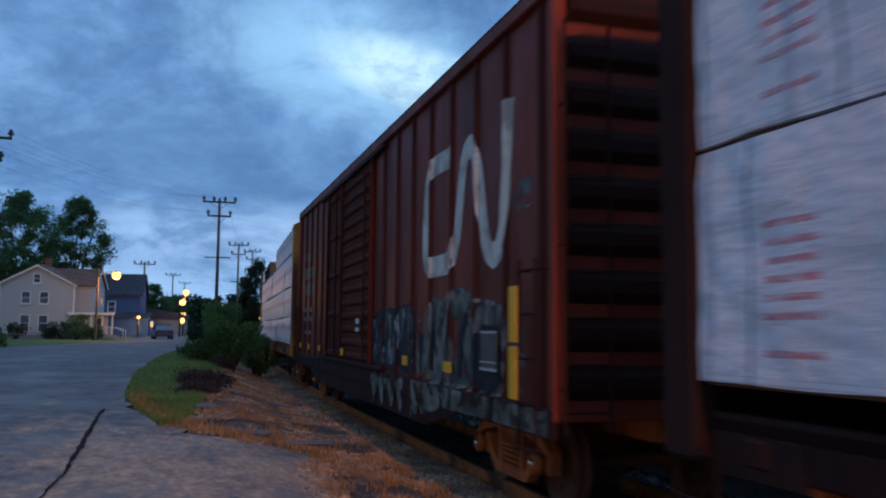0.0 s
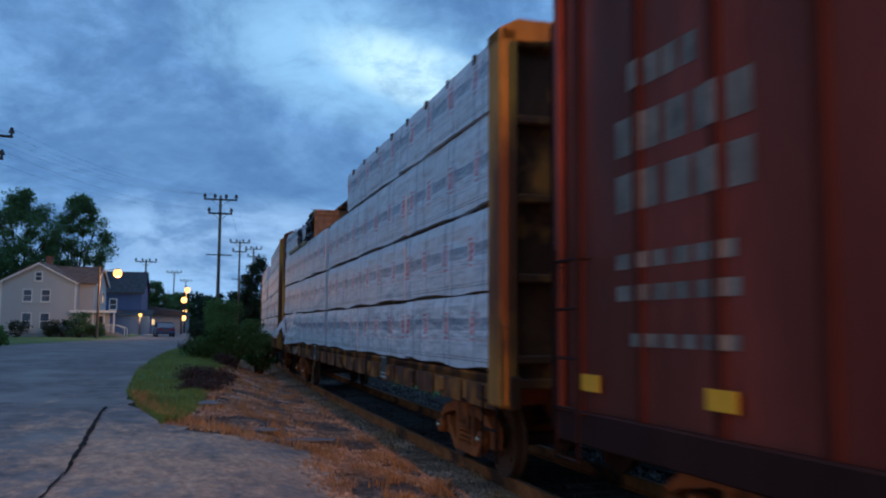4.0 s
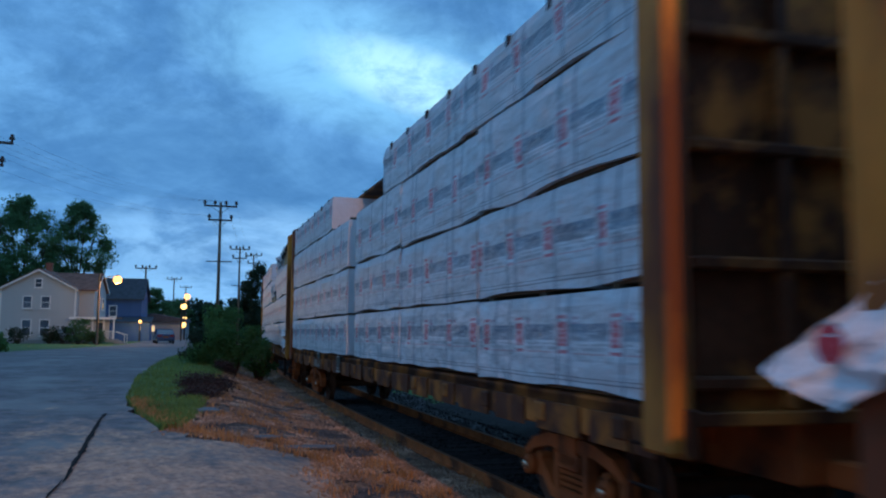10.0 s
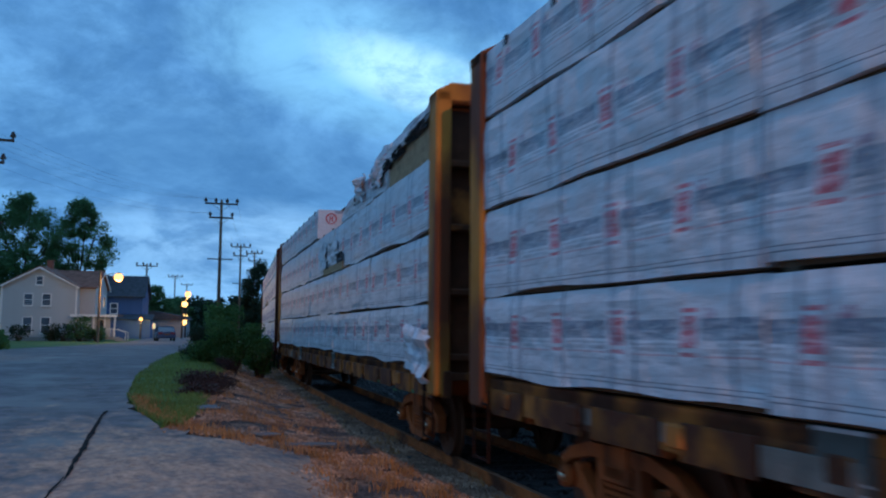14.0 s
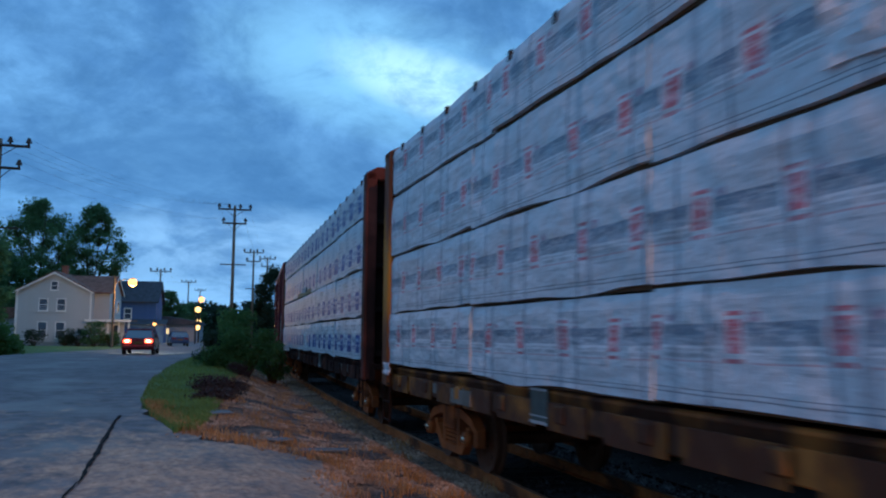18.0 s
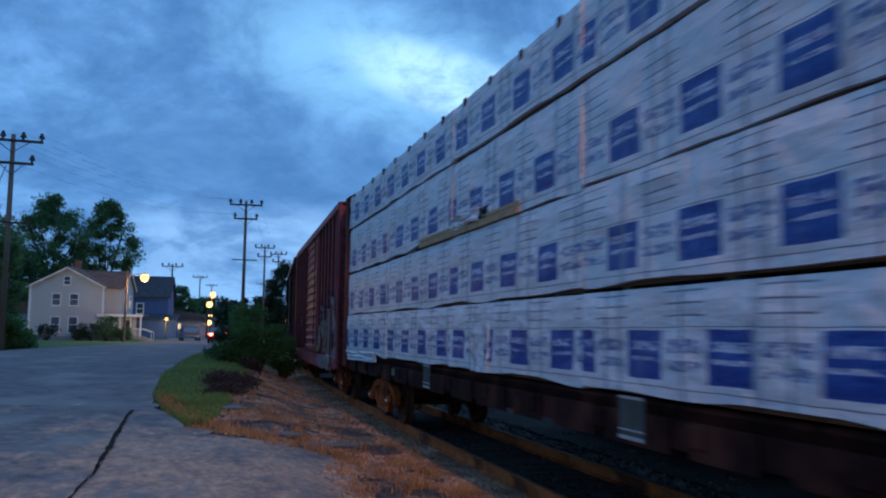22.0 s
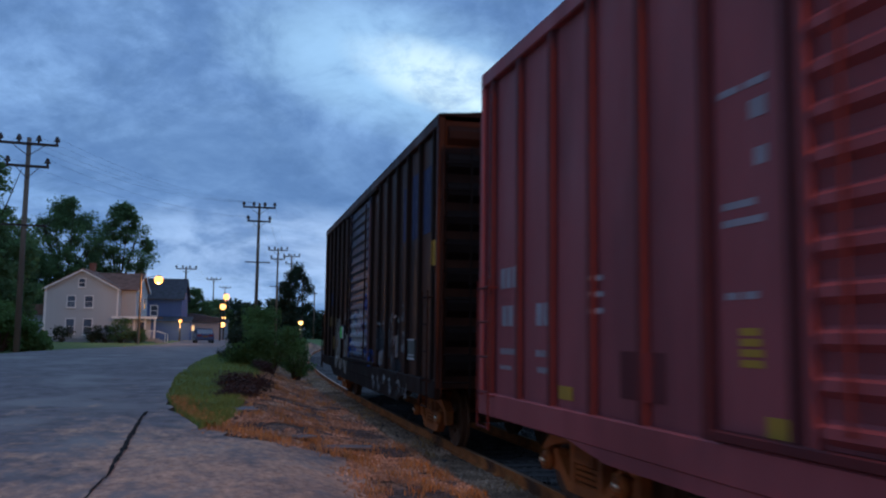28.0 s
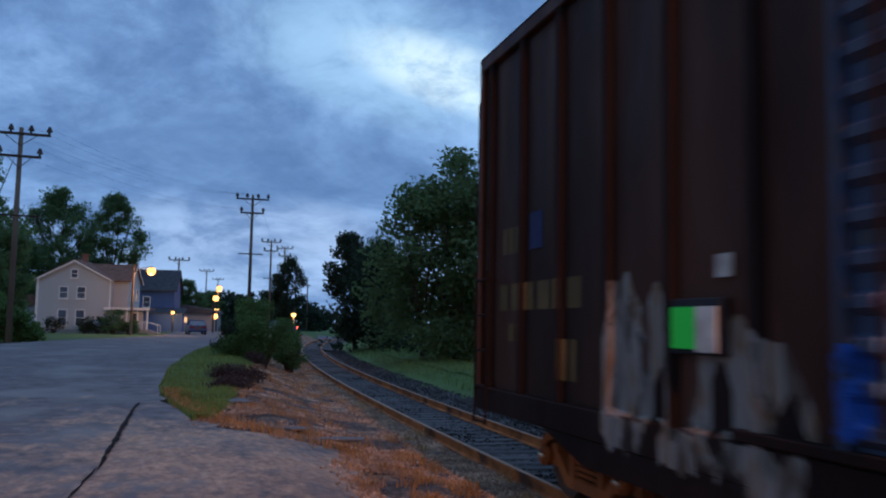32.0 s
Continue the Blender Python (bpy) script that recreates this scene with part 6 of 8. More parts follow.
    torn_flap(a_car, ((at(48.42), 2.14, 1.50), (at(48.02), 1.80, 1.57), (at(48.62), 1.46, 1.72), (at(49.2), 1.66, 1.66)), "wrap_red", "white flap that stands off the torn end", 8, 0.07)
    # a black sheet puts in the shade of the hollow behind the flap
    torn_flap(a_car, ((at(48.25), 1.72, 1.49), (at(47.9), 1.75, 1.49), (at(47.85), 1.40, 1.49), (at(48.4), 1.38, 1.49)), "black_film", "black sheet that stands for shade under the torn wrap", 9, 0.02)
    torn_flap(a_car, ((at(47.2), 1.97, 1.49), (at(43.7), 1.97, 1.44), (at(43.7), 1.36, 1.44), (at(47.1), 1.24, 1.57)), "wrap_red", "torn white wrap that bulges over the sill", 7, 0.035)
    for a, b, r in ((46.52, 1.75, 0.12), (48.62, 1.80, 0.08)):
        ring = bmesh.new()
        out = 1.575 if a < 47 else 1.70
        ribbon(ring, [(at(a) + p, b + q) for p, q in [(r * math.cos(k * 0.45), r * math.sin(k * 0.45)) for k in range(15)]], 0.045, lambda y: out)
        ribbon(ring, [(at(a) - r * 0.7, b - 0.01), (at(a) + r * 0.7, b - 0.01)], 0.09, lambda y: out + 0.002)
        part("printed_mark", ring, "print_red", a_car, "round red printed mark")
    part("loose_strap", polyline([(-1.43, at(40.4), 1.22), (-1.5, at(40.45), 0.8), (-1.52, at(40.62), 0.35), (-1.5, at(40.9), 0.03)], 0.013, 5), "strap", a_car, "faded olive strap that dangles to the ground")
    at = mid(74.16, 21.30)
    slumped(c_car, at(77.0), at(78.4), 4.24, 0.80, 0.70, 8)
    slumped(c_car, at(78.3), at(81.8), 4.22, 0.66, 0.26, 9)
    board_stack(c_car, at(74.4), at(77.1), 4.25, 4.72, "lumber_end", "pale bare lumber under torn wrap")
    board_stack(c_car, at(74.5), at(77.0), 4.73, 4.98, "lumber_end", "pale bare lumber under torn wrap", -1.36)
    torn_flap(c_car, ((at(74.25), 5.12, 1.36), (at(77.2), 5.02, 1.40), (at(77.2), 4.62, 1.52), (at(74.35), 4.80, 1.50)), "wrap_red", "white wrap torn back over bare lumber", 42, 0.08)
    torn_flap(c_car, ((at(74.25), 5.13, 1.36), (at(77.2), 5.03, 1.40), (at(77.2), 4.98, 0.5), (at(74.25), 5.08, 0.5)), "wrap_red", "white wrap over the top of the lumber", 43, 0.05)
    for k, (a, b, z) in enumerate(((74.4, 75.6, 4.74), (75.8, 76.5, 4.66), (76.7, 77.2, 4.60))):
        torn_flap(c_car, ((at(a), z + 0.10, 1.53), (at(b), z + 0.06, 1.53), (at(b), z - 0.06, 1.47), (at(a), z - 0.03, 1.47)), "black_film", "black torn film", 44 + k, 0.05)
    for i, (a, b) in enumerate(((77.3, 78.1), (79.0, 80.0))):
        crumpled(c_car, "torn_wrap", at(a), at(b), 4.38, 4.85, -1.50, "wrap_red", "torn white wrap over bare lumber", 11 + i, 0.13)
        crumpled(c_car, "torn_film", at(a + 0.4), at(b + 0.2), 4.40, 4.62, -1.46, "black_film", "black torn film", 21 + i, 0.12)
    crumpled(c_car, "torn_wrap", at(74.0), at(75.4), 1.18, 1.85, -1.53, "wrap_red", "torn white wrap that hangs loose", 16, 0.16, drop=-0.1)
    board_stack(c_car, at(81.4), at(84.3), 3.19, 3.36, "lumber_end", "bare lumber edge under lifted wrap", -1.50)
    crumpled(c_car, "torn_film", at(81.4), at(82.3), 3.34, 3.58, -1.50, "black_film", "black torn film", 31, 0.05)
    crumpled(c_car, "torn_film", at(83.4), at(83.8), 3.32, 3.50, -1.50, "black_film", "black torn film", 32, 0.05)
    crumpled(c_car, "torn_wrap", at(82.2), at(83.5), 3.36, 3.9, -1.50, "wrap_red", "lifted white wrap", 33, 0.06)
    crumpled(c_car, "torn_wrap", at(83.8), at(85.0), 3.36, 4.0, -1.50, "wrap_red", "lifted white wrap", 34, 0.07)
    crumpled(c_car, "torn_wrap", at(95.65), at(95.25), 1.2, 1.40, -1.54, "wrap_red", "torn white wrap that hangs loose", 17, 0.05)
    at = mid(97.86, 21.58)
    board_stack(e_car, at(108.1), at(112.6), 3.19, 3.33, "lumber_end", "bare lumber edge under lifted wrap", -1.50)
    crumpled(e_car, "torn_wrap", at(116.0), at(119.5), 1.24, 1.44, -1.49, "wrap_blue", "loose lower hem of white wrap", 18, 0.04, drop=0.05)
    crumpled(e_car, "torn_wrap", at(109.1), at(109.75), 1.36, 1.95, -1.50, "wrap_lines", "loose lower hem of white wrap", 19, 0.05)
    crumpled(e_car, "torn_film", at(109.2), at(109.5), 3.28, 3.42, -1.50, "black_film", "black torn film", 35, 0.05)
    crumpled(e_car, "torn_wrap", at(109.5), at(110.8), 3.27, 3.45, -1.50, "wrap_lines", "lifted white wrap over bare lumber", 36, 0.06)

    # red boxcar
    L = 15.83
    car, surf, face = boxcar(121.34, L, "red_paint", "red_dark", "faded red boxcar with corrugated door and pale graffiti", (127.0 - 121.34 - L / 2, 130.95 - 121.34 - L / 2), "red_paint", posts_between(L, 0.92), top=5.20, roof_paint="red_paint", post_paint="red_dark", sill_paint="red_paint", belly=(0.55, 0.66, 0.74))
    at = lambda s: s - 121.34 - L / 2
    sprayed(car, at, ((125.2, 2.35), (125.35, 2.55), (125.55, 2.8), (125.85, 2.82), (126.1, 2.5), (126.5, 2.42), (126.95, 2.15)), ((125.2, 1.25), (126.2, 1.2), (126.95, 1.3)), face, "mix_tan", label="pale tan graffiti letters with orange and blue strokes", seed=11)
    sprayed(car, at, ((123.35, 2.4), (123.6, 2.52), (124.1, 2.45), (124.55, 2.1), (125.0, 2.2)), ((123.35, 1.05), (124.0, 1.15), (125.0, 1.25)), face, "mix_tan", label="pale tan graffiti letters with orange and blue strokes", seed=12)
    sprayed(car, at, ((122.45, 2.35), (122.6, 2.75), (122.9, 2.95), (123.15, 2.85), (123.35, 2.3)), ((122.45, 1.1), (123.0, 1.0), (123.35, 1.1)), face, "mix_ghost", label="pale rounded sprayed figure with a dark gap", seed=13, lift=0.006)
    sprayed(car, at, ((121.65, 2.1), (121.85, 2.25), (122.1, 2.0)), ((121.65, 1.0), (122.1, 1.1)), face, "mix_ghost", label="pale sprayed upright", seed=14)
    sprayed(car, at, ((122.1, 1.95), (122.35, 2.0), (122.6, 1.8)), ((122.1, 1.5), (122.6, 1.35)), face, "mix_black", "graffiti_shadow", seed=15, lift=0.009)
    sprayed(car, at, ((122.65, 2.2), (123.0, 2.22)), ((122.65, 1.9), (123.0, 1.88)), face, "spray_black", "graffiti_shadow", seed=16, lift=0.010)
    posts = [-L / 2 + 0.4 + (L - 0.8) * i / round((L - 0.8) / 0.92) for i in range(7)]
    for k, y in enumerate(posts[1:6]):
        part("graffiti_stroke", boxes((-surf(y) - 0.009, -surf(y) - 0.003, y - 0.06, y + 0.06, 1.2 + 0.05 * k, (2.1, 2.4, 2.35, 2.45, 2.3)[k])), "mix_rust", car, "orange spray on a side post")
    strokes(car, at, ((0.06, (125.2, 2.3), (125.5, 2.78), (125.9, 2.84), (126.15, 2.45)), (0.05, (126.2, 2.42), (125.9, 2.38), (125.25, 2.42)), (0.07, (122.4, 2.4), (122.6, 2.85), (122.95, 3.0), (123.2, 2.9)), (0.06, (123.4, 2.45), (123.7, 2.56), (124.2, 2.48)), (0.05, (124.9, 2.2), (124.4, 2.15), (124.4, 1.5))), face, "spray_navy", 0.012)
    strokes(car, at, ((0.09, (125.0, 1.95), (124.75, 1.85)), (0.12, (124.1, 1.75), (123.9, 1.7)), (0.1, (126.3, 2.3), (126.1, 2.2))), face, "mix_blue", 0.014)
    sprayed(car, at, ((122.2, 1.12), (123.4, 1.13), (124.9, 1.13), (126.6, 1.1)), ((122.2, 0.80), (123.2, 0.76), (124.9, 0.78), (126.6, 0.92)), lambda y, z: 1.513, "mix_tan", label="pale and blue paint over the sill", seed=17, drips=0.02, ragged=0.03)
    strokes(car, at, ((0.11, (125.2, 0.98), (124.2, 0.9)), (0.09, (123.9, 0.9), (123.3, 1.02)), (0.08, (122.9, 0.88), (122.3, 0.95))), lambda y, z: 1.513, "mix_teal", 0.01)
    lettering(car, [(at(136.55), at(135.75), 2.40, 0.24, 4), (at(136.5), at(136.08), 1.95, 0.24, 2), (at(135.4), at(134.98), 1.95, 0.24, 2), (at(136.55), at(136.05), 1.62, 0.07, 4), (at(136.55), at(136.15), 1.44, 0.05, 4),
                    (at(135.4), at(134.98), 1.62, 0.07, 3), (at(135.35), at(134.98), 1.45, 0.06, 4), (at(133.95), at(133.75), 2.35, 0.05, 1), (at(133.95), at(133.75), 2.2, 0.05, 1), (at(133.95), at(133.75), 2.05, 0.05, 1)], surf, "spray_white")
    lettering(car, [(at(131.95), at(131.35), 3.52, 0.05, 2), (at(131.6), at(131.35), 3.3, 0.13, 1), (at(131.55), at(131.35), 2.98, 0.12, 1), (at(131.95), at(131.35), 2.72, 0.05, 1), (at(131.95), at(131.35), 2.60, 0.05, 1), (at(131.9), at(131.5), 2.1, 0.05, 2)], surf, "spray_white")
    lettering(car, [(at(131.75), at(131.45), 1.65 + 0.07 * k, 0.05, 1) for k in range(4)] + [(at(137.15), at(136.93), 1.38, 0.11, 1), (at(137.15), at(136.93), 1.52, 0.11, 1)], surf, "spray_ochre")
    part("dark_panel", patch(bmesh.new(), at(133.45), at(132.7), 1.32, 1.72, lambda y: surf(y) + 0.005), "red_dark", car, "dark repainted patch")
    reflectors(car, [at(s) for s in (123.0, 126.4, 131.3, 134.6)], surf, 1.22, (0.32, 0.13), "spray_ochre")

    # dark brown boxcar, the last one
    L = 16.23
    car, surf, face = boxcar(139.32, L, "brown_paint", "brown_dark", "rust-brown boxcar with a slate corrugated door and graffiti", (146.0 - 139.32 - L / 2, 149.2 - 139.32 - L / 2), "slate_door", posts_between(L, 1.02), top=5.25, roof_paint="brown_dark", door_ribs=16, post_paint="brown_dark", belly=(0.62, 0.74, 0.62))
    at = lambda s: s - 139.32 - L / 2
    # drips beside the door
    sprayed(car, at, ((149.5, 1.35), (149.75, 1.75), (150.2, 1.95), (150.7, 1.85), (151.1, 2.0), (151.3, 2.25), (151.5, 2.0), (151.75, 2.3), (152.1, 2.26)), ((149.5, 0.78), (149.8, 0.78), (150.6, 0.86), (151.4, 0.82), (152.1, 0.92)), face, "mix_drip", label="pale ragged paint with long drips", seed=22, drips=0.06, ragged=0.09)
    for s, za, zb, w in ((151.2, 1.0, 1.62, 0.13), (150.42, 0.98, 1.7, 0.12), (149.72, 1.05, 1.5, 0.14)):
        sprayed(car, at, ((s - w, zb - 0.25), (s, zb), (s + w, zb - 0.2)), ((s - w, za + 0.1), (s, za), (s + w, za + 0.15)), face, "brown_dark", "graffiti_shadow", seed=int(s), lift=0.008, ragged=0.06)
    # the ribbed door
    sprayed(car, at, ((146.25, 2.05), (146.6, 2.35), (147.0, 2.3), (147.4, 2.5), (147.75, 2.28), (148.1, 2.42), (148.5, 2.4), (148.95, 2.1)), ((146.25, 1.55), (147.2, 1.42), (148.2, 1.4), (148.95, 1.55)), face, "mix_pink", label="white, pink and blue graffiti over the ribbed door", seed=23, ragged=0.06)
    for a, b, za, zb in ((147.9, 148.3, 2.12, 2.36), (146.35, 146.95, 1.82, 2.12), (146.15, 146.75, 2.36, 2.78), (148.05, 148.55, 1.38, 1.6), (145.6, 145.92, 1.1, 1.5), (149.0, 149.35, 1.25, 1.8), (146.3, 146.8, 1.35, 1.5)):
        sprayed(car, at, ((a, zb - 0.05), ((a + b) / 2, zb), (b, zb - 0.06)), ((a, za + 0.05), ((a + b) / 2, za), (b, za + 0.04)), face, "mix_blue", "graffiti_blot", "bright blue sprayed patch", seed=int(a * 9), lift=0.008, ragged=0.04)
    sprayed(car, at, ((146.3, 1.8), (147.4, 1.76), (148.7, 1.82)), ((146.3, 1.62), (147.6, 1.6), (148.7, 1.64)), face, "mix_ghost", "graffiti_blot", seed=24, lift=0.007)
    sprayed(car, at, ((146.2, 1.36), (147.5, 1.3), (148.6, 1.36)), ((146.2, 1.16), (148.6, 1.14)), face, "mix_faded", "graffiti_blot", "faded red-brown spray", seed=25)
    # the letters on the plain side
    for a, b, za, zb in ((144.85, 145.34, 2.02, 2.46), (144.9, 145.32, 1.56, 1.86), (141.95, 142.42, 1.5, 1.88), (142.2, 142.52, 2.06, 2.42)):
        sprayed(car, at, ((a, zb - 0.08), ((a + b) / 2, zb), (b, zb - 0.1)), ((a, za + 0.06), ((a + b) / 2, za), (b, za + 0.05)), face, "mix_pale", "graffiti_blot", "pale sprayed smear", seed=int(a * 7), ragged=0.08)
    for a, b, za, zb in ((144.35, 144.78, 1.18, 1.5), (142.68, 142.92, 1.38, 1.82)):
        sprayed(car, at, ((a, zb), (b, zb - 0.03)), ((a, za + 0.03), (b, za)), face, "mix_tan", "graffiti_blot", "tan sprayed block", seed=int(a * 5), lift=0.006)
    strokes(car, at, ((0.08, (145.12, 1.78), (145.15, 1.4), (144.95, 1.08)), (0.06, (145.0, 2.08), (144.6, 2.04), (144.15, 2.1)), (0.05, (144.72, 1.78), (144.2, 1.78)), (0.13, (144.15, 2.14), (144.08, 1.6), (144.02, 1.08)),
                      (0.08, (143.62, 2.1), (143.55, 1.6), (143.62, 1.2)), (0.12, (143.3, 2.12), (143.25, 1.7), (143.32, 1.25)), (0.06, (143.55, 2.08), (143.2, 2.26), (142.85, 2.24), (142.62, 2.08), (142.4, 2.06)), (0.08, (142.62, 2.05), (142.66, 1.5))), face, "mix_pale", 0.010)
    sprayed(car, at, ((144.2, 1.98), (144.95, 1.98)), ((144.2, 1.5), (144.95, 1.5)), face, "spray_black", "graffiti_shadow", seed=27)
    sprayed(car, at, ((142.4, 1.3), (142.9, 1.42), (143.3, 1.25)), ((142.4, 1.1), (143.3, 1.12)), face, "spray_black", "graffiti_shadow", seed=28)
    for s in (145.05, 144.35, 143.75, 143.05, 142.25, 141.6):
        sprayed(car, at, ((s - 0.16, 0.98), (s, 1.06), (s + 0.2, 0.95)), ((s - 0.16, 0.74), (s + 0.05, 0.66), (s + 0.2, 0.8)), lambda y, z: 1.513, "mix_pale", "graffiti_blot", "pale paint wedge on the sill", seed=int(s * 10), ragged=0.05)
    s1 = lambda y: surf(y) + 0.006
    for y0, y1, z0, z1 in ((142.34, 141.94, 3.55, 4.55), (141.54, 141.05, 3.5, 4.65), (140.6, 140.05, 3.5, 4.6), (153.95, 153.6, 2.7, 3.1)):
        part("paint_patch", patch(bmesh.new(), at(y0), at(y1), z0, z1, s1), "spray_navy", car, "navy paint patch")
    part("paint_square", patch(bmesh.new(), at(139.78), at(139.42), 2.92, 3.32, s1), "spray_ochre", car, "ochre paint square")
    part("paint_square", patch(bmesh.new(), at(155.26), at(155.14), 3.05, 3.4, s1), "spray_gold", car, "faded ochre paint square")
    lettering(car, [(at(154.8), at(154.2), 2.7, 0.3, 3), (at(154.9), at(152.6), 2.05, 0.3, 6), (at(154.6), at(154.1), 1.7, 0.2, 2), (at(153.1), at(152.7), 1.35, 0.4, 2)], surf, "spray_gold")
    part("inspection_sticker", boxes((-surf(at(150.75)) - 0.09, -surf(at(150.75)) - 0.075, at(150.93), at(150.62), 1.72, 2.02)), "green_sticker", car, "bright green inspection sticker")
    part("white_sticker", boxes((-surf(at(150.45)) - 0.09, -surf(at(150.45)) - 0.075, at(150.61), at(150.36), 1.70, 2.02)), "white_paint", car, "white inspection sticker")
    part("white_sticker", boxes((-surf(at(150.3)) - 0.03, -surf(at(150.3)) - 0.004, at(150.45), at(150.28), 2.22, 2.38)), "white_paint", car)
    part("sticker_board", boxes((-surf(at(150.6)) - 0.074, -surf(at(150.6)), at(150.95), at(150.32), 1.68, 2.08), bevel=0.008), "spray_black", car)
    placard(car, at(141.35), surf, 1.40, 0.54, 0.36)


train()


# ---------- placing far things by bearing (degrees east of the track's line) and distance ----------
def spot(bearing, dist, lift=0.0):
    x, y = dist * math.sin(radians(bearing)), dist * math.cos(radians(bearing))
    return x, y, gz(x, y) + lift


# ---------- trees and bushes ----------
def leaf_cloud(clumps, per, size, rr, mat, flat=0.55):
    """Many small leaves, each one folded quad, in loose clumps."""
    v, f = [], []
    for cx, cy, cz, r in clumps:
        for _ in range(per):
            x, y, z = cx + max(-1.0, min(1.0, rr.gauss(0, 0.52))) * r, cy + max(-1.0, min(1.0, rr.gauss(0, 0.52))) * r, cz + max(-0.8, min(0.8, rr.gauss(0, 0.42))) * r
            s = size * rr.uniform(0.6, 1.3)
            u = Vector((rr.gauss(0, 1), rr.gauss(0, 1), rr.gauss(0, flat))).normalized()
            w = u.cross(Vector((rr.gauss(0, 1), rr.gauss(0, 1), rr.gauss(0, 1)))).normalized()
            i = len(v)
            p = Vector((x, y, z))
            v += [p - u * s, p + w * s * 0.55, p + u * s, p - w * s * 0.55]
            f.append((i, i + 1, i + 2, i + 3))
    me = bpy.data.meshes.new("crown")
    me.from_pydata([tuple(q) for q in v], [], f)
    me.materials.append(M[mat])
    return me


def tree(name, x, y, height, spread, label, seed, leaves=5000, leaf=0.16, mat="leaf", crown_from=0.3, category="tree", lean=0.0, clumps=46, trunk=None, wood="bark", clump=(0.10, 0.2)):
    """A tapered trunk, forked limbs and a ragged crown of leaf clumps with gaps."""
    rr = random.Random(seed)
    z = gz(x, y)
    top = empty(name, pose(x, y, z), label=label, category=category)
    bm = bmesh.new()
    r0 = trunk or height * 0.02
    fork = height * (crown_from + 0.12)
    tube(bm, (0, 0, -0.2), (lean * 0.3, 0, fork), r0, r0 * 0.65, 9)
    ends = []
    n = 9
    for i in range(n):
        a = math.tau * i / n + rr.uniform(-0.3, 0.3)
        h0 = fork * rr.uniform(0.7, 1.0)
        reach = spread * rr.uniform(0.35, 0.8) / 2
        mid = Vector((math.cos(a) * reach * 0.5 + lean * 0.6, math.sin(a) * reach * 0.5, h0 + (height - h0) * rr.uniform(0.25, 0.45)))
        end = Vector((math.cos(a) * reach + lean, math.sin(a) * reach, h0 + (height - h0) * rr.uniform(0.5, 0.9)))
        tube(bm, (lean * 0.3 * h0 / fork, 0, h0), mid, r0 * 0.42, r0 * 0.25, 6)
        tube(bm, mid, end, r0 * 0.25, r0 * 0.08, 5)
        ends += [mid, end]
    part("trunk", bm, wood, top, smooth=True)
    cl = []
    for i in range(clumps):
        t = rr.random()
        zz = height * (crown_from + (0.97 - crown_from) * t)
        wide = spread / 2 * math.sin(math.pi * min(1, (0.16 + 0.84 * t) ** 0.8)) ** 0.6 * rr.random() ** 0.45
        a = rr.uniform(0, math.tau)
        cl.append((math.cos(a) * wide + lean * t, math.sin(a) * wide, zz, spread * rr.uniform(*clump)))
    part("crown", leaf_cloud(cl, max(1, leaves // clumps), leaf, rr, mat), None, top)
    return top


def shrub(x, y, height, spread, label, seed, leaves=1800, leaf=0.07, mat="leaf_bush", name="shrub", deep=None):
    rr = random.Random(seed)
    top = empty(name, pose(x, y, gz(x, y)), label=label, category="shrub")
    bm = bmesh.new()
    cl = []
    for i in range(9):
        a = math.tau * i / 9
        p = (math.cos(a) * spread * 0.25, math.sin(a) * spread * 0.25, height * rr.uniform(0.45, 0.8))
        tube(bm, (math.cos(a) * 0.08, math.sin(a) * 0.08, -0.1), p, 0.035 * height, 0.012 * height, 5)
    part("stem", bm, "bark", top)
    for i in range(24):
        t = rr.uniform(0.12, 0.93)
        w = spread / 2 * math.sin(math.pi * (0.15 + 0.8 * t)) ** 0.5 * rr.uniform(0.3, 0.95)
        a = rr.uniform(0, math.tau)
        cl.append((math.cos(a) * w, math.sin(a) * w * (deep or 1), height * t, spread * rr.uniform(0.13, 0.22)))
    part("foliage", leaf_cloud(cl, leaves // 24, leaf, rr, mat), None, top)
    return top


def far_wood(name, rows, label, seed, leaf=0.5, mat="leaf_pine", per=55):
    """A far belt of trees that nobody could count: (bearing0, bearing1, distance, height0, height1)."""
    rr = random.Random(seed)
    cl = []
    for b0, b1, d, h0, h1 in rows:
        n = int(abs(b1 - b0) * d * 0.0175 / 1.6) + 2
        for i in range(n):
            t = (i + rr.random()) / n
            x, y, z = spot(b0 + (b1 - b0) * t, d * rr.uniform(0.96, 1.08))
            h = (h0 + (h1 - h0) * t) * rr.uniform(0.8, 1.08)
            for k in range(max(3, int(h / 1.3))):
                cl.append((x + rr.uniform(-1.3, 1.3), y + rr.uniform(-1.3, 1.3), z + h * (k + 0.5) / max(3, int(h / 1.3)), rr.uniform(0.9, 1.7)))
    me = leaf_cloud(cl, per, leaf, rr, mat)
    me.name = name
    return tagged(new(name, me), label, "woods", kind="stuff")


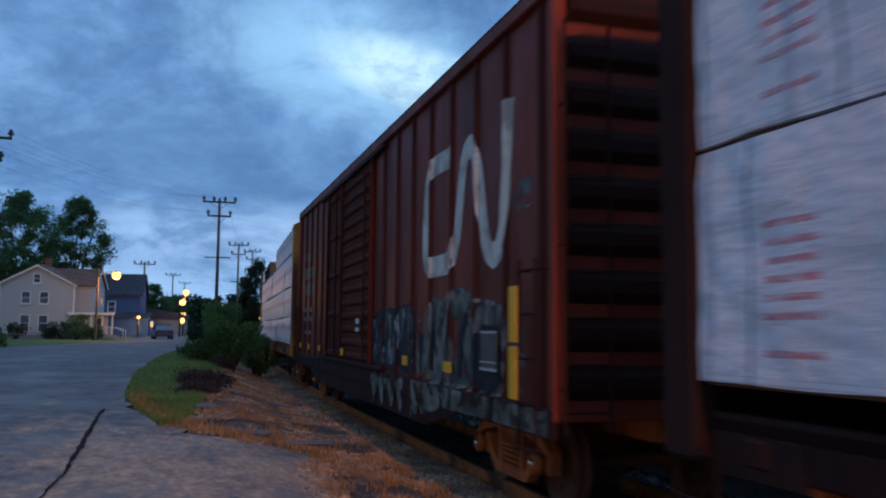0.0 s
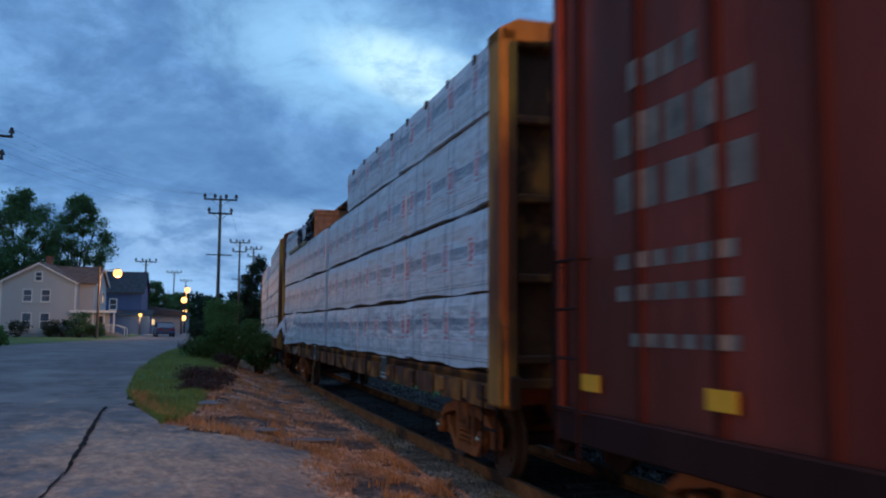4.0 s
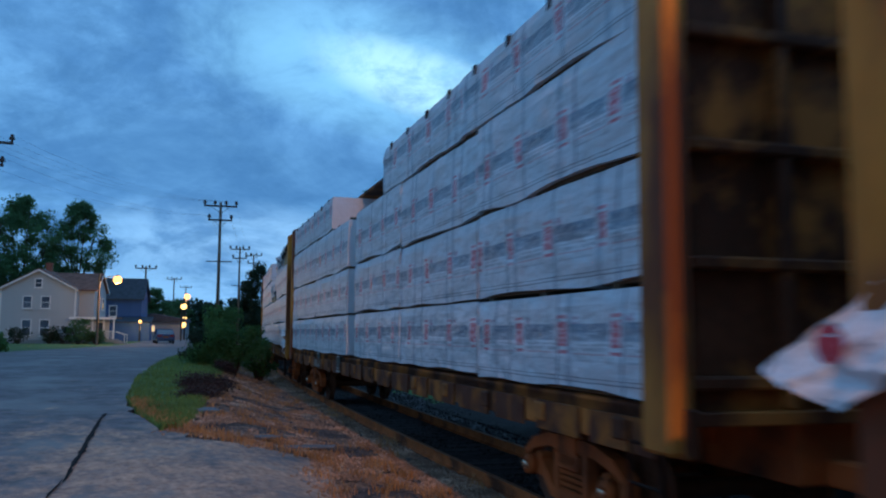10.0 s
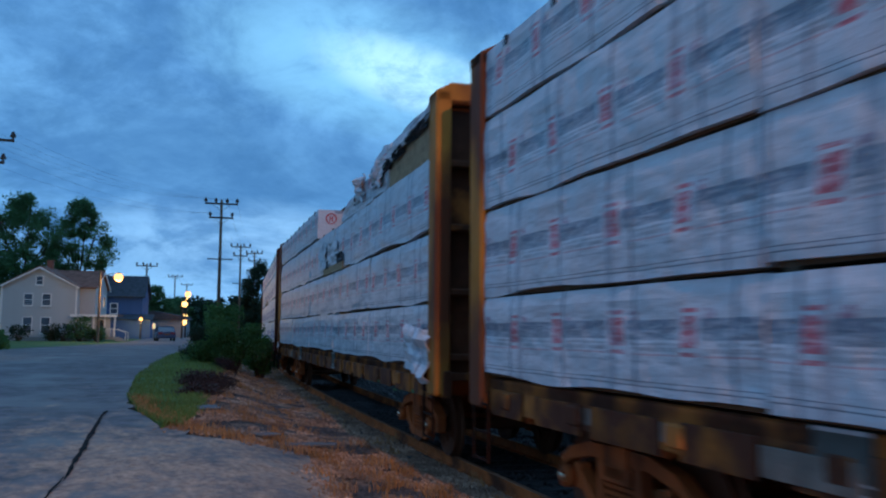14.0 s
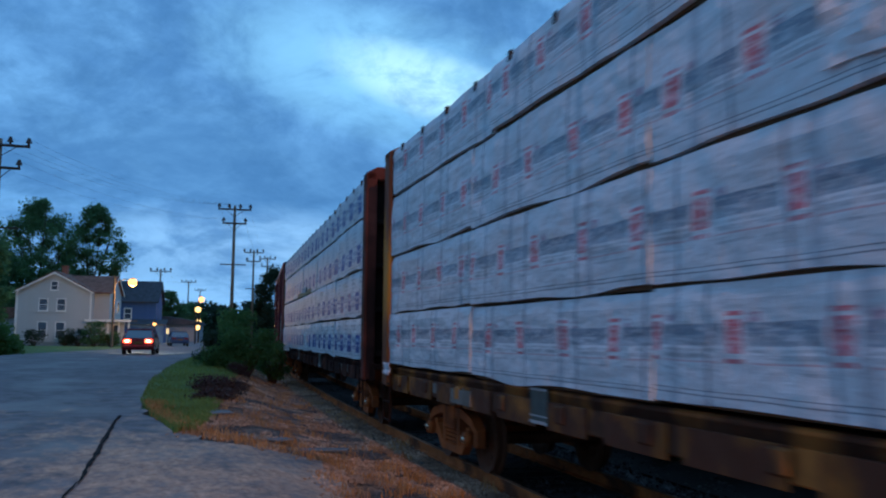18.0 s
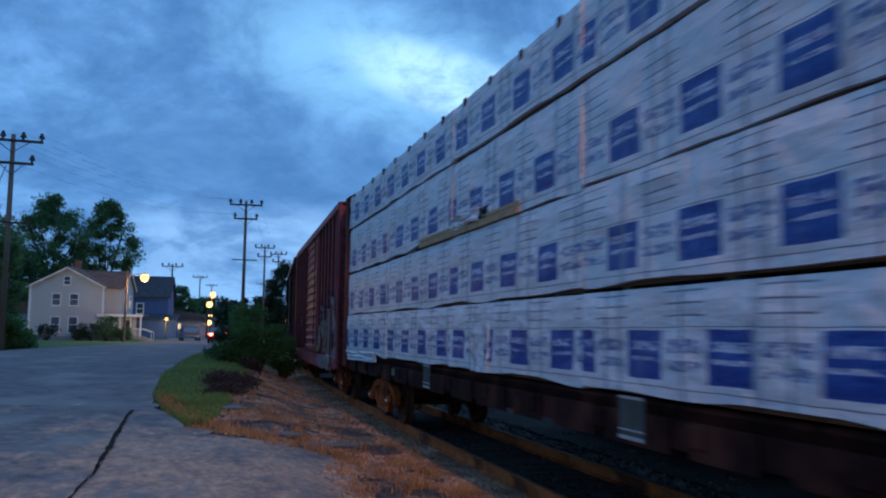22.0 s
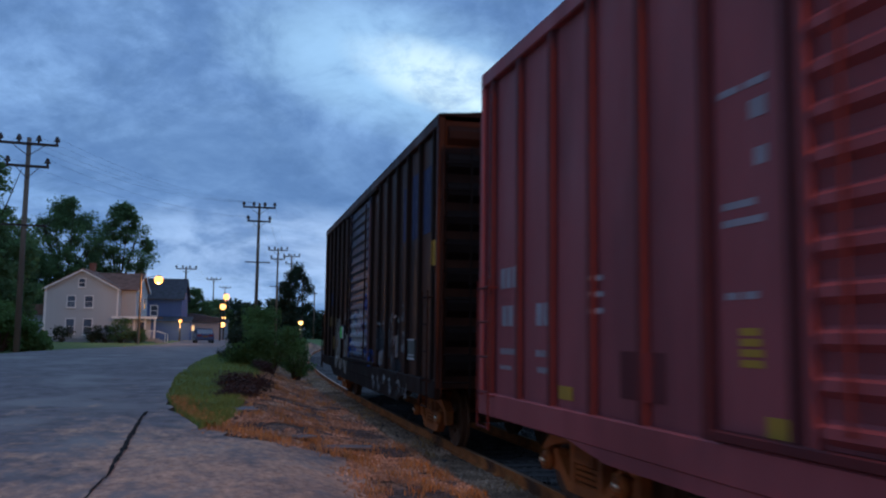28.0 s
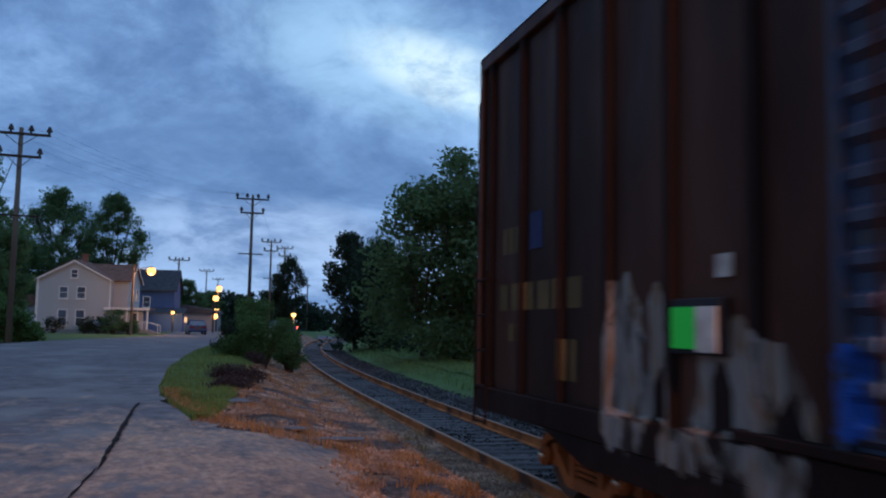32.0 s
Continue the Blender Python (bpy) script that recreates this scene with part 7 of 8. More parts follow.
# ---------- poles, lamps, wires ----------
def utility_pole(bearing, dist, height, arm, label, turn=0.0, second=True, third=True, insulators=True):
    x, y, z = spot(bearing, dist)
    pole = empty("utility_pole", pose(x, y, z, 0, 0, turn), label=label, category="utility pole", group="poles along the road")
    part("shaft", tubes(((0, 0, -0.3), (0, 0, height), 0.17, 0.11), sides=10), "pole_wood", pole, smooth=True)
    tips = []

    def cross(zz, half, pins):
        a = part("crossarm", boxes((-half, half, -0.16, -0.05, zz - 0.07, zz + 0.07), bevel=0.01), "arm_wood", pole)
        part("brace", tubes(((-half * 0.55, -0.1, zz - 0.05), (0, -0.13, zz - 0.65), 0.022), ((half * 0.55, -0.1, zz - 0.05), (0, -0.13, zz - 0.65), 0.022), sides=5), "arm_wood", a)
        if insulators:
            me = mesh_of(tubes(((0, -0.1, 0.05), (0, -0.1, 0.20), 0.06), ((0, -0.1, 0.2), (0, -0.1, 0.32), 0.17, 0.13), ((0, -0.1, 0.32), (0, -0.1, 0.48), 0.12, 0.07), sides=8), "insulator", "porcelain")
            for p in pins:
                part("insulator", me, None, a, at=pose(p, 0, zz))
                tips.append(pole.matrix_basis @ Vector((p, -0.1, zz + 0.42)))

    cross(height - 0.35, arm / 2, (-arm / 2 + 0.08, -arm / 6, arm / 6, arm / 2 - 0.08))
    if second:
        cross(height - 1.55, arm * 0.36, (-arm * 0.36 + 0.08, arm * 0.36 - 0.08))
    if third:
        part("lower_arm", boxes((-arm * 0.38, arm * 0.38, -0.14, -0.05, height * 0.58, height * 0.58 + 0.09)), "arm_wood", pole)
    return pole, tips


def wires(a_tips, b_tips, sag):
    for a, b in zip(a_tips, b_tips):
        pts = [a.lerp(b, i / 10) - Vector((0, 0, sag * 4 * (i / 10) * (1 - i / 10))) for i in range(11)]
        tagged(part("overhead_wire", polyline(pts, 0.0045, 4), "wire"), "thin dark overhead wire between poles", "wire", group="overhead wires")


def street_lamp(x, y, base, height, arm, label, watts=0, radius=0.28, bulb="lamp_sodium", name="street_lamp", shaft="pole_wood", color=(1.0, 0.45, 0.12)):
    """A pole with a bracket and a luminous head; arm is the head's offset along x."""
    lamp = empty(name, pose(x, y, base), label=label, category="street lamp", group="street lamps")
    part("shaft", tubes(((0, 0, -0.3), (0, 0, height + 0.5), 0.13, 0.09), sides=8), shaft, lamp)
    part("bracket", polyline([(0, 0, height - 0.3), (arm * 0.5, -0.05, height + 0.15), (arm, -0.05, height + 0.2)], 0.04), "arm_wood", lamp)
    head = part("head", tubes(((arm, -0.05, height + 0.02), (arm, -0.05, height + 0.30), radius * 0.9, radius * 0.35), sides=12), "arm_wood", lamp)
    bm = bmesh.new()
    bmesh.ops.create_icosphere(bm, subdivisions=2, radius=radius)
    part("bulb", bm, bulb, lamp, "glowing lamp globe", at=pose(arm, -0.05, height - 0.12), smooth=True)
    if watts:
        sodium("lamp_light", (x + arm, y - 0.05, base + height - 0.55 - radius), watts, 0.2, color)
    return lamp


# ---------- houses ----------
def window(house, x, z, w, h, y, lit=False, face="front"):
    """A sash window set into the wall, facing -y of the house; face 'side' looks along +x."""
    turn = pose(0, 0, 0) if face == "front" else pose(0, 0, 0, 0, 0, 90)
    m = turn @ pose(x, y, z)
    t = 0.10
    fr = part("window", boxes((-w / 2 - t, w / 2 + t, -0.05, 0.05, h, h + t), (-w / 2 - t, w / 2 + t, -0.08, 0.05, -t, 0), (-w / 2 - t, -w / 2, -0.05, 0.05, 0, h), (w / 2, w / 2 + t, -0.05, 0.05, 0, h), (-w / 2, w / 2, -0.03, 0.02, h / 2 - 0.03, h / 2 + 0.03)), "trim", house, "white-framed sash window", at=m)
    part("pane", boxes((-w / 2, w / 2, 0.0, 0.015, 0, h / 2 - 0.03)), "pane", fr)
    part("pane", boxes((-w / 2, w / 2, -0.015, 0.0, h / 2 + 0.03, h)), "pane", fr)
    part("sill", boxes((-w / 2 - 0.14, w / 2 + 0.14, -0.12, 0.0, -0.16, -t)), "trim", fr)


def gable_roof(w, d0, d1, eave, ridge, over=0.35, thick=0.16):
    """Two slopes that meet in a ridge along y."""
    bm = bmesh.new()
    for sx in (-1, 1):
        k = (ridge - eave) / (w / 2)
        prism([(0, ridge + 0.02), (sx * (w / 2 + over), eave - k * over + 0.02), (sx * (w / 2 + over), eave - k * over + thick), (0, ridge + thick + 0.02)], d0, d1, "y", bm)
    return bm


def farmhouse(x, y, turn):
    z = gz(x, y)
    house = empty("house", pose(x, y, z, 0, 0, turn) @ Matrix.Diagonal((0.88, 0.88, 0.88, 1)), label="cream clapboard two-storey house with brown gable roof", category="house")
    w, dep, eave, ridge = 8.0, 7.0, 6.15, 8.25
    part("foundation", boxes((-w / 2 - 0.05, w / 2 + 0.05, -0.05, dep, -0.6, 0.35)), "concrete", house)
    out = [(-w / 2, 0.35), (w / 2, 0.35), (w / 2, eave), (0, ridge), (-w / 2, eave)]
    front = part("wall", prism(out, 0, 0.2, "y"), "siding", house, "cream clapboard gable wall")
    part("wall", prism(out, dep - 0.2, dep, "y"), "siding", house)
    for sx in (-1, 1):
        a, b = sorted((sx * w / 2, sx * (w / 2 - 0.2)))
        part("wall", boxes((a, b, 0.2, dep - 0.2, 0.35, eave)), "siding", house)
    board = mesh_of(prism([(0.0, 0.0), (-0.022, 0.01), (-0.004, 0.2), (0.0, 0.2)], -w / 2 + 0.12, w / 2 - 0.12, "x"), "clapboard", "siding")
    for i in range(24):
        part("clapboard", board, None, house, at=pose(0, 0, 0.5 + 0.225 * i))
    part("roof", gable_roof(w, -0.35, dep + 0.3, eave, ridge), "shingle", house, "brown shingle roof")
    k = (ridge - eave) / (w / 2)
    for sx in (-1, 1):
        bm = prism([(0, ridge - 0.12), (sx * (w / 2 + 0.35), eave - k * 0.35 - 0.12), (sx * (w / 2 + 0.35), eave - k * 0.35 + 0.06), (0, ridge + 0.06)], -0.40, -0.33, "y")
        part("rake_board", bm, "trim", house)
        part("corner_board", boxes((sx * w / 2 - 0.08, sx * w / 2 + 0.08, -0.04, 0.04, 0.35, eave)), "trim", house)
    for wx in (-1.15, 0.8):
        window(house, wx, 3.95, 0.85, 1.25, -0.02)
        window(house, wx, 0.85, 0.9, 1.7, -0.02)
    window(house, -0.05, 6.3, 0.65, 0.9, -0.02)
    # east wing with its own gable
    ww, wd = 5.4, 1.7
    y0 = 1.6
    out = [(y0, 0.35), (y0 + ww, 0.35), (y0 + ww, eave), (y0 + ww / 2, ridge - 0.2), (y0, eave)]
    part("wing_wall", prism(out, w / 2, w / 2 + wd, "x"), "siding", house)
    roof = bmesh.new()
    for s in (-1, 1):
        kk = (ridge - 0.2 - eave) / (ww / 2)
        prism([(y0 + ww / 2, ridge - 0.18), (y0 + ww / 2 + s * (ww / 2 + 0.3), eave - kk * 0.3 + 0.02), (y0 + ww / 2 + s * (ww / 2 + 0.3), eave - kk * 0.3 + 0.18), (y0 + ww / 2, ridge - 0.02)], 0.5, w / 2 + wd + 0.3, "x", roof)
    part("wing_roof", roof, "shingle", house)
    for s in (-1, 1):
        bm = prism([(y0 + ww / 2, ridge - 0.3), (y0 + ww / 2 + s * (ww / 2 + 0.3), eave - 0.32), (y0 + ww / 2 + s * (ww / 2 + 0.3), eave - 0.12), (y0 + ww / 2, ridge - 0.1)], w / 2 + wd + 0.28, w / 2 + wd + 0.36, "x")
        part("rake_board", bm, "trim", house)
    for q in (y0 + 1.5, y0 + 3.9):
        window(house, q, 3.95, 0.75, 1.25, -(w / 2 + wd + 0.02), face="side")
    part("chimney", boxes((-0.3, 0.3, 3.2, 3.8, ridge - 0.6, ridge + 1.0), (-0.36, 0.36, 3.14, 3.86, ridge + 0.9, ridge + 1.05), bevel=0.01), "brick", house)
    # porch
    px0, px1 = w / 2 - 0.3, w / 2 + 4.4
    part("porch_floor", boxes((px0, px1, -0.4, 2.2, 0.1, 0.45)), "concrete", house)
    part("porch_roof", boxes((px0 - 0.1, px1 + 0.3, -0.7, 2.4, 2.75, 2.95), bevel=0.03), "shingle", house)
    part("porch_fascia", boxes((px0 - 0.1, px1 + 0.3, -0.74, -0.705, 2.68, 2.95)), "trim", house)
    part("porch_wall", boxes((px0, px0 + 2.3, -0.1, 0.1, 0.45, 2.75)), "siding", house)
    for q in (px0 + 2.4, px0 + 3.6, px1):
        part("porch_post", boxes((q - 0.08, q + 0.08, -0.5, -0.34, 0.45, 2.75), bevel=0.01), "trim", house)
    for i in range(14):
        q = px0 + 2.5 + i * 0.16
        part("baluster", boxes((q - 0.02, q + 0.02, -0.45, -0.40, 0.5, 1.3)), "trim", house)
    part("porch_rail", boxes((px0 + 2.4, px1, -0.48, -0.38, 1.3, 1.38)), "trim", house)
    for i in range(4):
        part("step", boxes((px1 + 0.05 + 0.28 * i, px1 + 0.33 + 0.28 * i, -0.3, 1.0, -0.1, 0.42 - 0.11 * i)), "concrete", house)
    for q in (-0.32, 1.02):
        part("stair_rail", tubes(((px1, q, 1.35), (px1 + 1.2, q, 0.95), 0.035), ((px1 + 1.2, q, 0.0), (px1 + 1.2, q, 0.97), 0.035), sides=6), "trim", house)
    door = part("porch_door", boxes((px0 + 2.75, px0 + 3.6, 0.0, 0.06, 0.45, 2.5), bevel=0.01), "trim", house)
    part("door_panel", boxes((px0 + 2.9, px0 + 3.45, -0.015, 0.0, 1.35, 2.3)), "pane", door)
    part("porch_back_wall", boxes((px0 + 2.3, px1 - 0.6, 0.06, 0.2, 0.45, 2.75)), "siding", house)
    # low west annex
    part("annex_wall", boxes((-w / 2 - 3.4, -w / 2 + 0.05, 3.0, 7.0, -0.3, 3.1)), "siding_grey", house, "grey low annex wall")
    part("annex_roof", prism([(-w / 2 - 3.6, 3.05), (-w / 2 + 0.1, 3.05), (-w / 2 + 0.1, 4.4), (-w / 2 - 3.2, 4.2)], 2.7, 7.3, "y"), "shingle", house)
    part("downpipe", tubes(((-w / 2 - 0.12, -0.06, 0.2), (-w / 2 - 0.12, -0.06, eave - 0.2), 0.05), sides=6), "trim", house)
    return house


def blue_house(x, y, turn):
    z = gz(x, y)
    house = empty("house", pose(x, y, z, 0, 0, turn), label="dark blue clapboard house with grey roof", category="house")
    w, d, eave, ridge = 4.7, 6.5, 5.6, 8.2
    part("wall", boxes((-w / 2, w / 2, 0, d, -0.3, eave)), "siding_blue", house)
    board = mesh_of(prism([(0.0, 0.0), (-0.022, 0.01), (-0.004, 0.22), (0.0, 0.22)], -w / 2 + 0.05, w / 2 - 0.05, "x"), "clapboard", "siding_blue")
    for i in range(23):
        part("clapboard", board, None, house, at=pose(0, 0, 0.2 + 0.22 * i))
    bm = bmesh.new()
    k = (ridge - eave) / (d / 2)
    for s in (-1, 1):
        prism([(d / 2, ridge), (d / 2 + s * (d / 2 + 0.4), eave - 0.4 * k), (d / 2 + s * (d / 2 + 0.4), eave - 0.4 * k + 0.18), (d / 2, ridge + 0.18)], -w / 2 - 0.35, w / 2 + 0.35, "x", bm)
    part("roof", bm, "shingle_grey", house, "grey shingle roof")
    for sx in (-1, 1):
        part("gable", prism([(0, eave - 0.01), (d, eave - 0.01), (d / 2, ridge)], sx * (w / 2 - 0.06) - 0.06, sx * (w / 2 - 0.06) + 0.06, "x"), "siding_blue", house)
    for wx in (-1.2,):
        window(house, wx, 3.2, 0.8, 1.3, -0.02)
    window(house, -1.4, 0.8, 0.8, 1.4, -0.02)
    part("door", boxes((0.0, 0.9, -0.05, 0.02, 0.1, 2.15), bevel=0.01), "trim", house)
    part("lean_to", boxes((-w / 2 + 0.2, w / 2 + 1.4, -2.4, -0.05, -0.3, 2.3)), "siding_blue", house)
    part("lean_to_roof", prism([(-2.7, 2.3), (-0.03, 3.0), (-0.03, 3.12), (-2.7, 2.42)], -w / 2, w / 2 + 1.6, "x"), "shingle_grey", house)
    return house


def low_building(x, y, turn, w, d, h, label, mat="siding_grey", lit=True):
    z = gz(x, y)
    b = empty("low_building", pose(x, y, z, 0, 0, turn), label=label, category="building")
    part("wall", boxes((-w / 2, w / 2, 0, d, -0.4, h)), mat, b)
    part("roof", prism([(-w / 2 - 0.3, h), (w / 2 + 0.3, h), (w / 2 + 0.1, h + 0.5), (0, h + 1.3), (-w / 2 - 0.1, h + 0.5)], -0.4, d + 0.4, "y"), "shingle_grey", b)
    if lit:
        for i in range(2):
            q = -w / 2 + w * (i + 0.5) / 3
            wd = part("window", boxes((q - 0.45, q + 0.45, -0.05, 0.02, 1.2, 2.1)), "trim", b)
            part("pane", boxes((q - 0.37, q + 0.37, -0.07, -0.052, 1.28, 2.02)), "window_lit", wd, "warm lit window pane")
    return b


# ---------- road cars ----------
def road_car(name, paint, label, pickup=False, tail=True):
    """A passenger car, its nose along +y."""
    car = empty(name, label=label, category="car")
    L, W = (4.6, 1.74) if not pickup else (5.4, 1.9)
    side = [(-L / 2, 0.45), (-L / 2 + 0.05, 0.92), (-L / 2 + 0.9, 0.98), (L / 2 - 1.35, 0.95), (L / 2 - 0.1, 0.78), (L / 2, 0.5), (L / 2 - 0.1, 0.28), (-L / 2 + 0.1, 0.28)]
    bm = prism(side, -W / 2, W / 2, "x")
    bmesh.ops.bevel(bm, geom=list(bm.edges), offset=0.05, segments=2, affect="EDGES", clamp_overlap=True)
    body = part("body", bm, paint, car)
    if pickup:
        cab = [(-0.5, 0.93), (-0.35, 1.62), (0.75, 1.62), (1.4, 0.93)]
    else:
        cab = [(-L / 2 + 0.35, 0.95), (-L / 2 + 1.05, 1.42), (0.35, 1.44), (1.2, 0.93)]
    k = W / 2 - 0.12
    cb = bmesh.new()
    lo = [cb.verts.new((sx * (k + 0.06), a, b)) for sx in (-1, 1) for a, b in (cab[0], cab[3])]
    hi = [cb.verts.new((sx * (k - 0.08), a, b)) for sx in (-1, 1) for a, b in (cab[1], cab[2])]
    for q in ((lo[0], lo[1], hi[1], hi[0]), (lo[3], lo[2], hi[2], hi[3]), (lo[2], lo[0], hi[0], hi[2]), (lo[1], lo[3], hi[3], hi[1])):
        cb.faces.new(q)
    part("glasshouse", cb, "pane", car, "dark window glass")
    part("roof", boxes((-k + 0.1, k - 0.1, cab[1][0] - 0.04, cab[2][0] + 0.04, cab[1][1] - 0.02, cab[1][1] + 0.05), bevel=0.02), paint, car)
    for sx in (-1, 1):
        for (a, b) in ((cab[0], cab[1]), (cab[3], cab[2])):
            part("pillar", tubes(((sx * (k + 0.06), *a), (sx * (k - 0.08), *b), 0.05), sides=6), paint, car)
    wheel = bmesh.new()
    tube(wheel, (-0.1, 0, 0), (0.1, 0, 0), 0.32, sides=20)
    wm = mesh_of(wheel, "tyre", "tyre", False)
    rim = mesh_of(tubes(((-0.115, 0, 0), (0.115, 0, 0), 0.19), sides=14), "rim", "chrome")
    for sx in (-1, 1):
        for wy in (-L / 2 + 0.85, L / 2 - 0.85):
            w = part("wheel", wm, None, car, at=pose(sx * (W / 2 - 0.08), wy, 0.32))
            part("rim", rim, None, w)
    for sx in (-1, 1):
        tl = part("tail_light", boxes((sx * (W / 2 - 0.30) - 0.20, sx * (W / 2 - 0.30) + 0.20, -L / 2 - 0.03, -L / 2 + 0.03, 0.68, 0.86), bevel=0.02), "tail_light" if tail else "car_red", car, "red tail light")
        if tail:
            part("bulb", boxes((sx * (W / 2 - 0.3) - 0.08, sx * (W / 2 - 0.3) + 0.08, -L / 2 - 0.045, -L / 2 - 0.031, 0.72, 0.82)), "tail_core", tl)
        part("headlight", boxes((sx * (W / 2 - 0.32) - 0.16, sx * (W / 2 - 0.32) + 0.16, L / 2 - 0.06, L / 2 + 0.01, 0.58, 0.72), bevel=0.02), "lamp_white" if pickup else "head_beam" if tail else "chrome", car, "headlight")
    part("bumper", boxes((-W / 2 + 0.05, W / 2 - 0.05, -L / 2 - 0.06, -L / 2 + 0.05, 0.36, 0.55), bevel=0.03), paint, car)
    part("number_plate", boxes((-0.26, 0.26, -L / 2 - 0.075, -L / 2 - 0.062, 0.6, 0.74)), "spray_gold", car)
    return car


# ---------- the surroundings ----------
def surroundings():
    farmhouse(-11.5, 94.0, -10)
    for px, s in ((-12.9, 1), (-10.1, 2), (-8.9, 3)):
        shrub(px, 92.0, 1.5, 1.9, "dark clipped round shrub before the house", s, 900, 0.10, "leaf_pine", deep=0.8)
    shrub(-7.4, 91.0, 2.4, 2.6, "loose green shrub beside the porch", 4, 1300, 0.12, "leaf")
    shrub(-5.9, 91.5, 1.4, 2.0, "low green shrub beside the porch", 14, 900, 0.11, "leaf")
    blue_house(-4.6, 121.0, -6)
    low_building(-1.0, 135.0, -10, 9, 6, 2.6, "low pale shop with warm lit windows")

    tips = []
    for b, d, h, a, lab, turn in ((-10.42, 50, 11.3, 2.9, "weathered wooden utility pole with two crossarms", 3), (3.55, 75, 12.2, 2.75, "grey wooden utility pole with two crossarms", -3), (4.85, 118, 12.6, 2.6, "far wooden utility pole with crossarms", -6), (5.74, 140, 13.7, 2.6, "far wooden utility pole with crossarms", -9)):
        tips.append(utility_pole(b, d, h, a, lab, turn)[1])
    for a, b in zip(tips, tips[1:]):
        wires(a, b, 0.9)
    side = []
    for b, d, h, a in ((-0.9, 125, 10.2, 2.8), (0.83, 185, 12.3, 2.9), (1.56, 240, 13.4, 3.0)):
        side.append(utility_pole(b, d, h, a, "far utility pole with one crossarm", 0, False, False)[1])
    for a, b in zip(side, side[1:]):
        wires(a, b, 1.2)
    x, y, z = spot(7.75, 165)
    utility_pole(7.3, 165, 9.0, 1.2, "thin far pole beside the crossing", 0, False, False, False)
    utility_pole(6.52, 150, 10.6, 1.0, "thin far pole beside the pine", 0, False, False, False)

    # lamps
    x, y, z = spot(-3.6, 84)
    street_lamp(x, y, z, 6.0, 1.55, "wooden pole with a glowing sodium street lamp", 1000, 0.40)
    x, y, z = spot(-1.13, 116)
    street_lamp(x, y, z, 2.6, 0.0, "small glowing lamp beside the blue house", 500, 0.22, shaft="arm_wood", color=(1.0, 0.6, 0.25))
    for b, d, h, r in ((1.55, 130, 6.4, 0.42), (1.35, 118, 4.6, 0.40), (1.45, 150, 3.6, 0.34), (1.35, 126, 2.3, 0.40), (0.65, 140, 1.7, 0.30)):
        x, y, z = spot(b, d)
        street_lamp(x, y, z, h, 0.25, "glowing lamp far along the road", 400 if h > 5 else 0, r, "lamp_white" if h < 5 else "lamp_sodium", shaft="arm_wood")
    x, y, z = spot(6.45, 112)
    street_lamp(x, y, z, 2.6, 0.0, "white-hot lamp beside the track", 300, 0.30, "lamp_white", shaft="arm_wood", color=(1.0, 0.8, 0.5))
    street_lamp(0.35, -13.0, gz(0.35, -13.0), 11.0, 1.95, "sodium street lamp on a wooden pole behind the viewer", 8400, 0.22, color=(1.0, 0.37, 0.10))

    # trees west
    for b, d, h, s, seed, lv in ((-8.0, 122, 18.4, 11.5, 31, 26000), (-4.9, 126, 18.8, 10.0, 32, 26000)):
        x, y, z = spot(b, d)
        tree("broadleaf_tree", x, y, h, s, "tall leafy tree with gaps, behind the house", seed, lv, 0.17, crown_from=0.22, clumps=130, clump=(0.05, 0.115))
    for b, d, h, s, seed in ((-10.5, 118, 13.5, 10, 33), (-13.2, 75, 15.5, 9, 34), (-15.5, 64, 15.0, 9, 35), (-0.3, 150, 8.2, 7, 37), (1.0, 170, 7.2, 7, 38), (-12.2, 66, 9.0, 7, 39), (-17.5, 58, 13, 9, 40)):
        x, y, z = spot(b, d)
        tree("broadleaf_tree", x, y, h, s, "dark leafy tree beside the houses", seed, 11000, 0.18, crown_from=0.12, clumps=80, clump=(0.06, 0.13))
    for i, (b, d, h, s) in enumerate(((-10.2, 53, 1.5, 2.4), (-11.3, 52, 1.9, 3.2), (-12.9, 54, 2.8, 4.4), (-9.5, 54, 0.9, 2.0), (-12.0, 60, 3.0, 3.6))):
        x, y, z = spot(b, d)
        shrub(x, y, h, s, "bushy green thicket at the road's edge", 50 + i, 2600, 0.12, "leaf_bush")
    far_wood("far_woods", [(-3.0, 6.6, 200, 7, 8), (6.9, 9.6, 210, 5, 5), (6.6, 8.4, 180, 7.5, 4.5), (10.4, 13.0, 175, 13, 13), (1.5, 5.5, 170, 6.5, 7.5), (4.5, 6.6, 150, 5, 6), (-20, -9, 140, 12, 12)], "dark far belt of woods", 61, 0.55)
    x, y, z = spot(6.02, 138)
    tree("pine_tree", x, y, 11.9, 6.6, "dark flat-topped pine beside the track", 62, 18000, 0.16, mat="leaf_pine", crown_from=0.16, clumps=70, clump=(0.09, 0.15))
    # the bush between road and track
    shrub(2.66, 33.6, 2.35, 3.0, "dense green rounded bush between road and track", 71, 22000, 0.045, "leaf_bush", "bush")
    shrub(1.65, 34.4, 1.35, 1.5, "dark leafy bush between road and track", 72, 4500, 0.05, "leaf_pine", "bush")
    shrub(3.95, 36.0, 1.7, 1.5, "dark leafy bush between road and track", 73, 4200, 0.05, "leaf_bush", "bush")
    shrub(1.15, 23.0, 0.24, 1.5, "low dark brown bramble at the edge of the verge", 75, 6000, 0.03, "leaf_dry", "bramble")
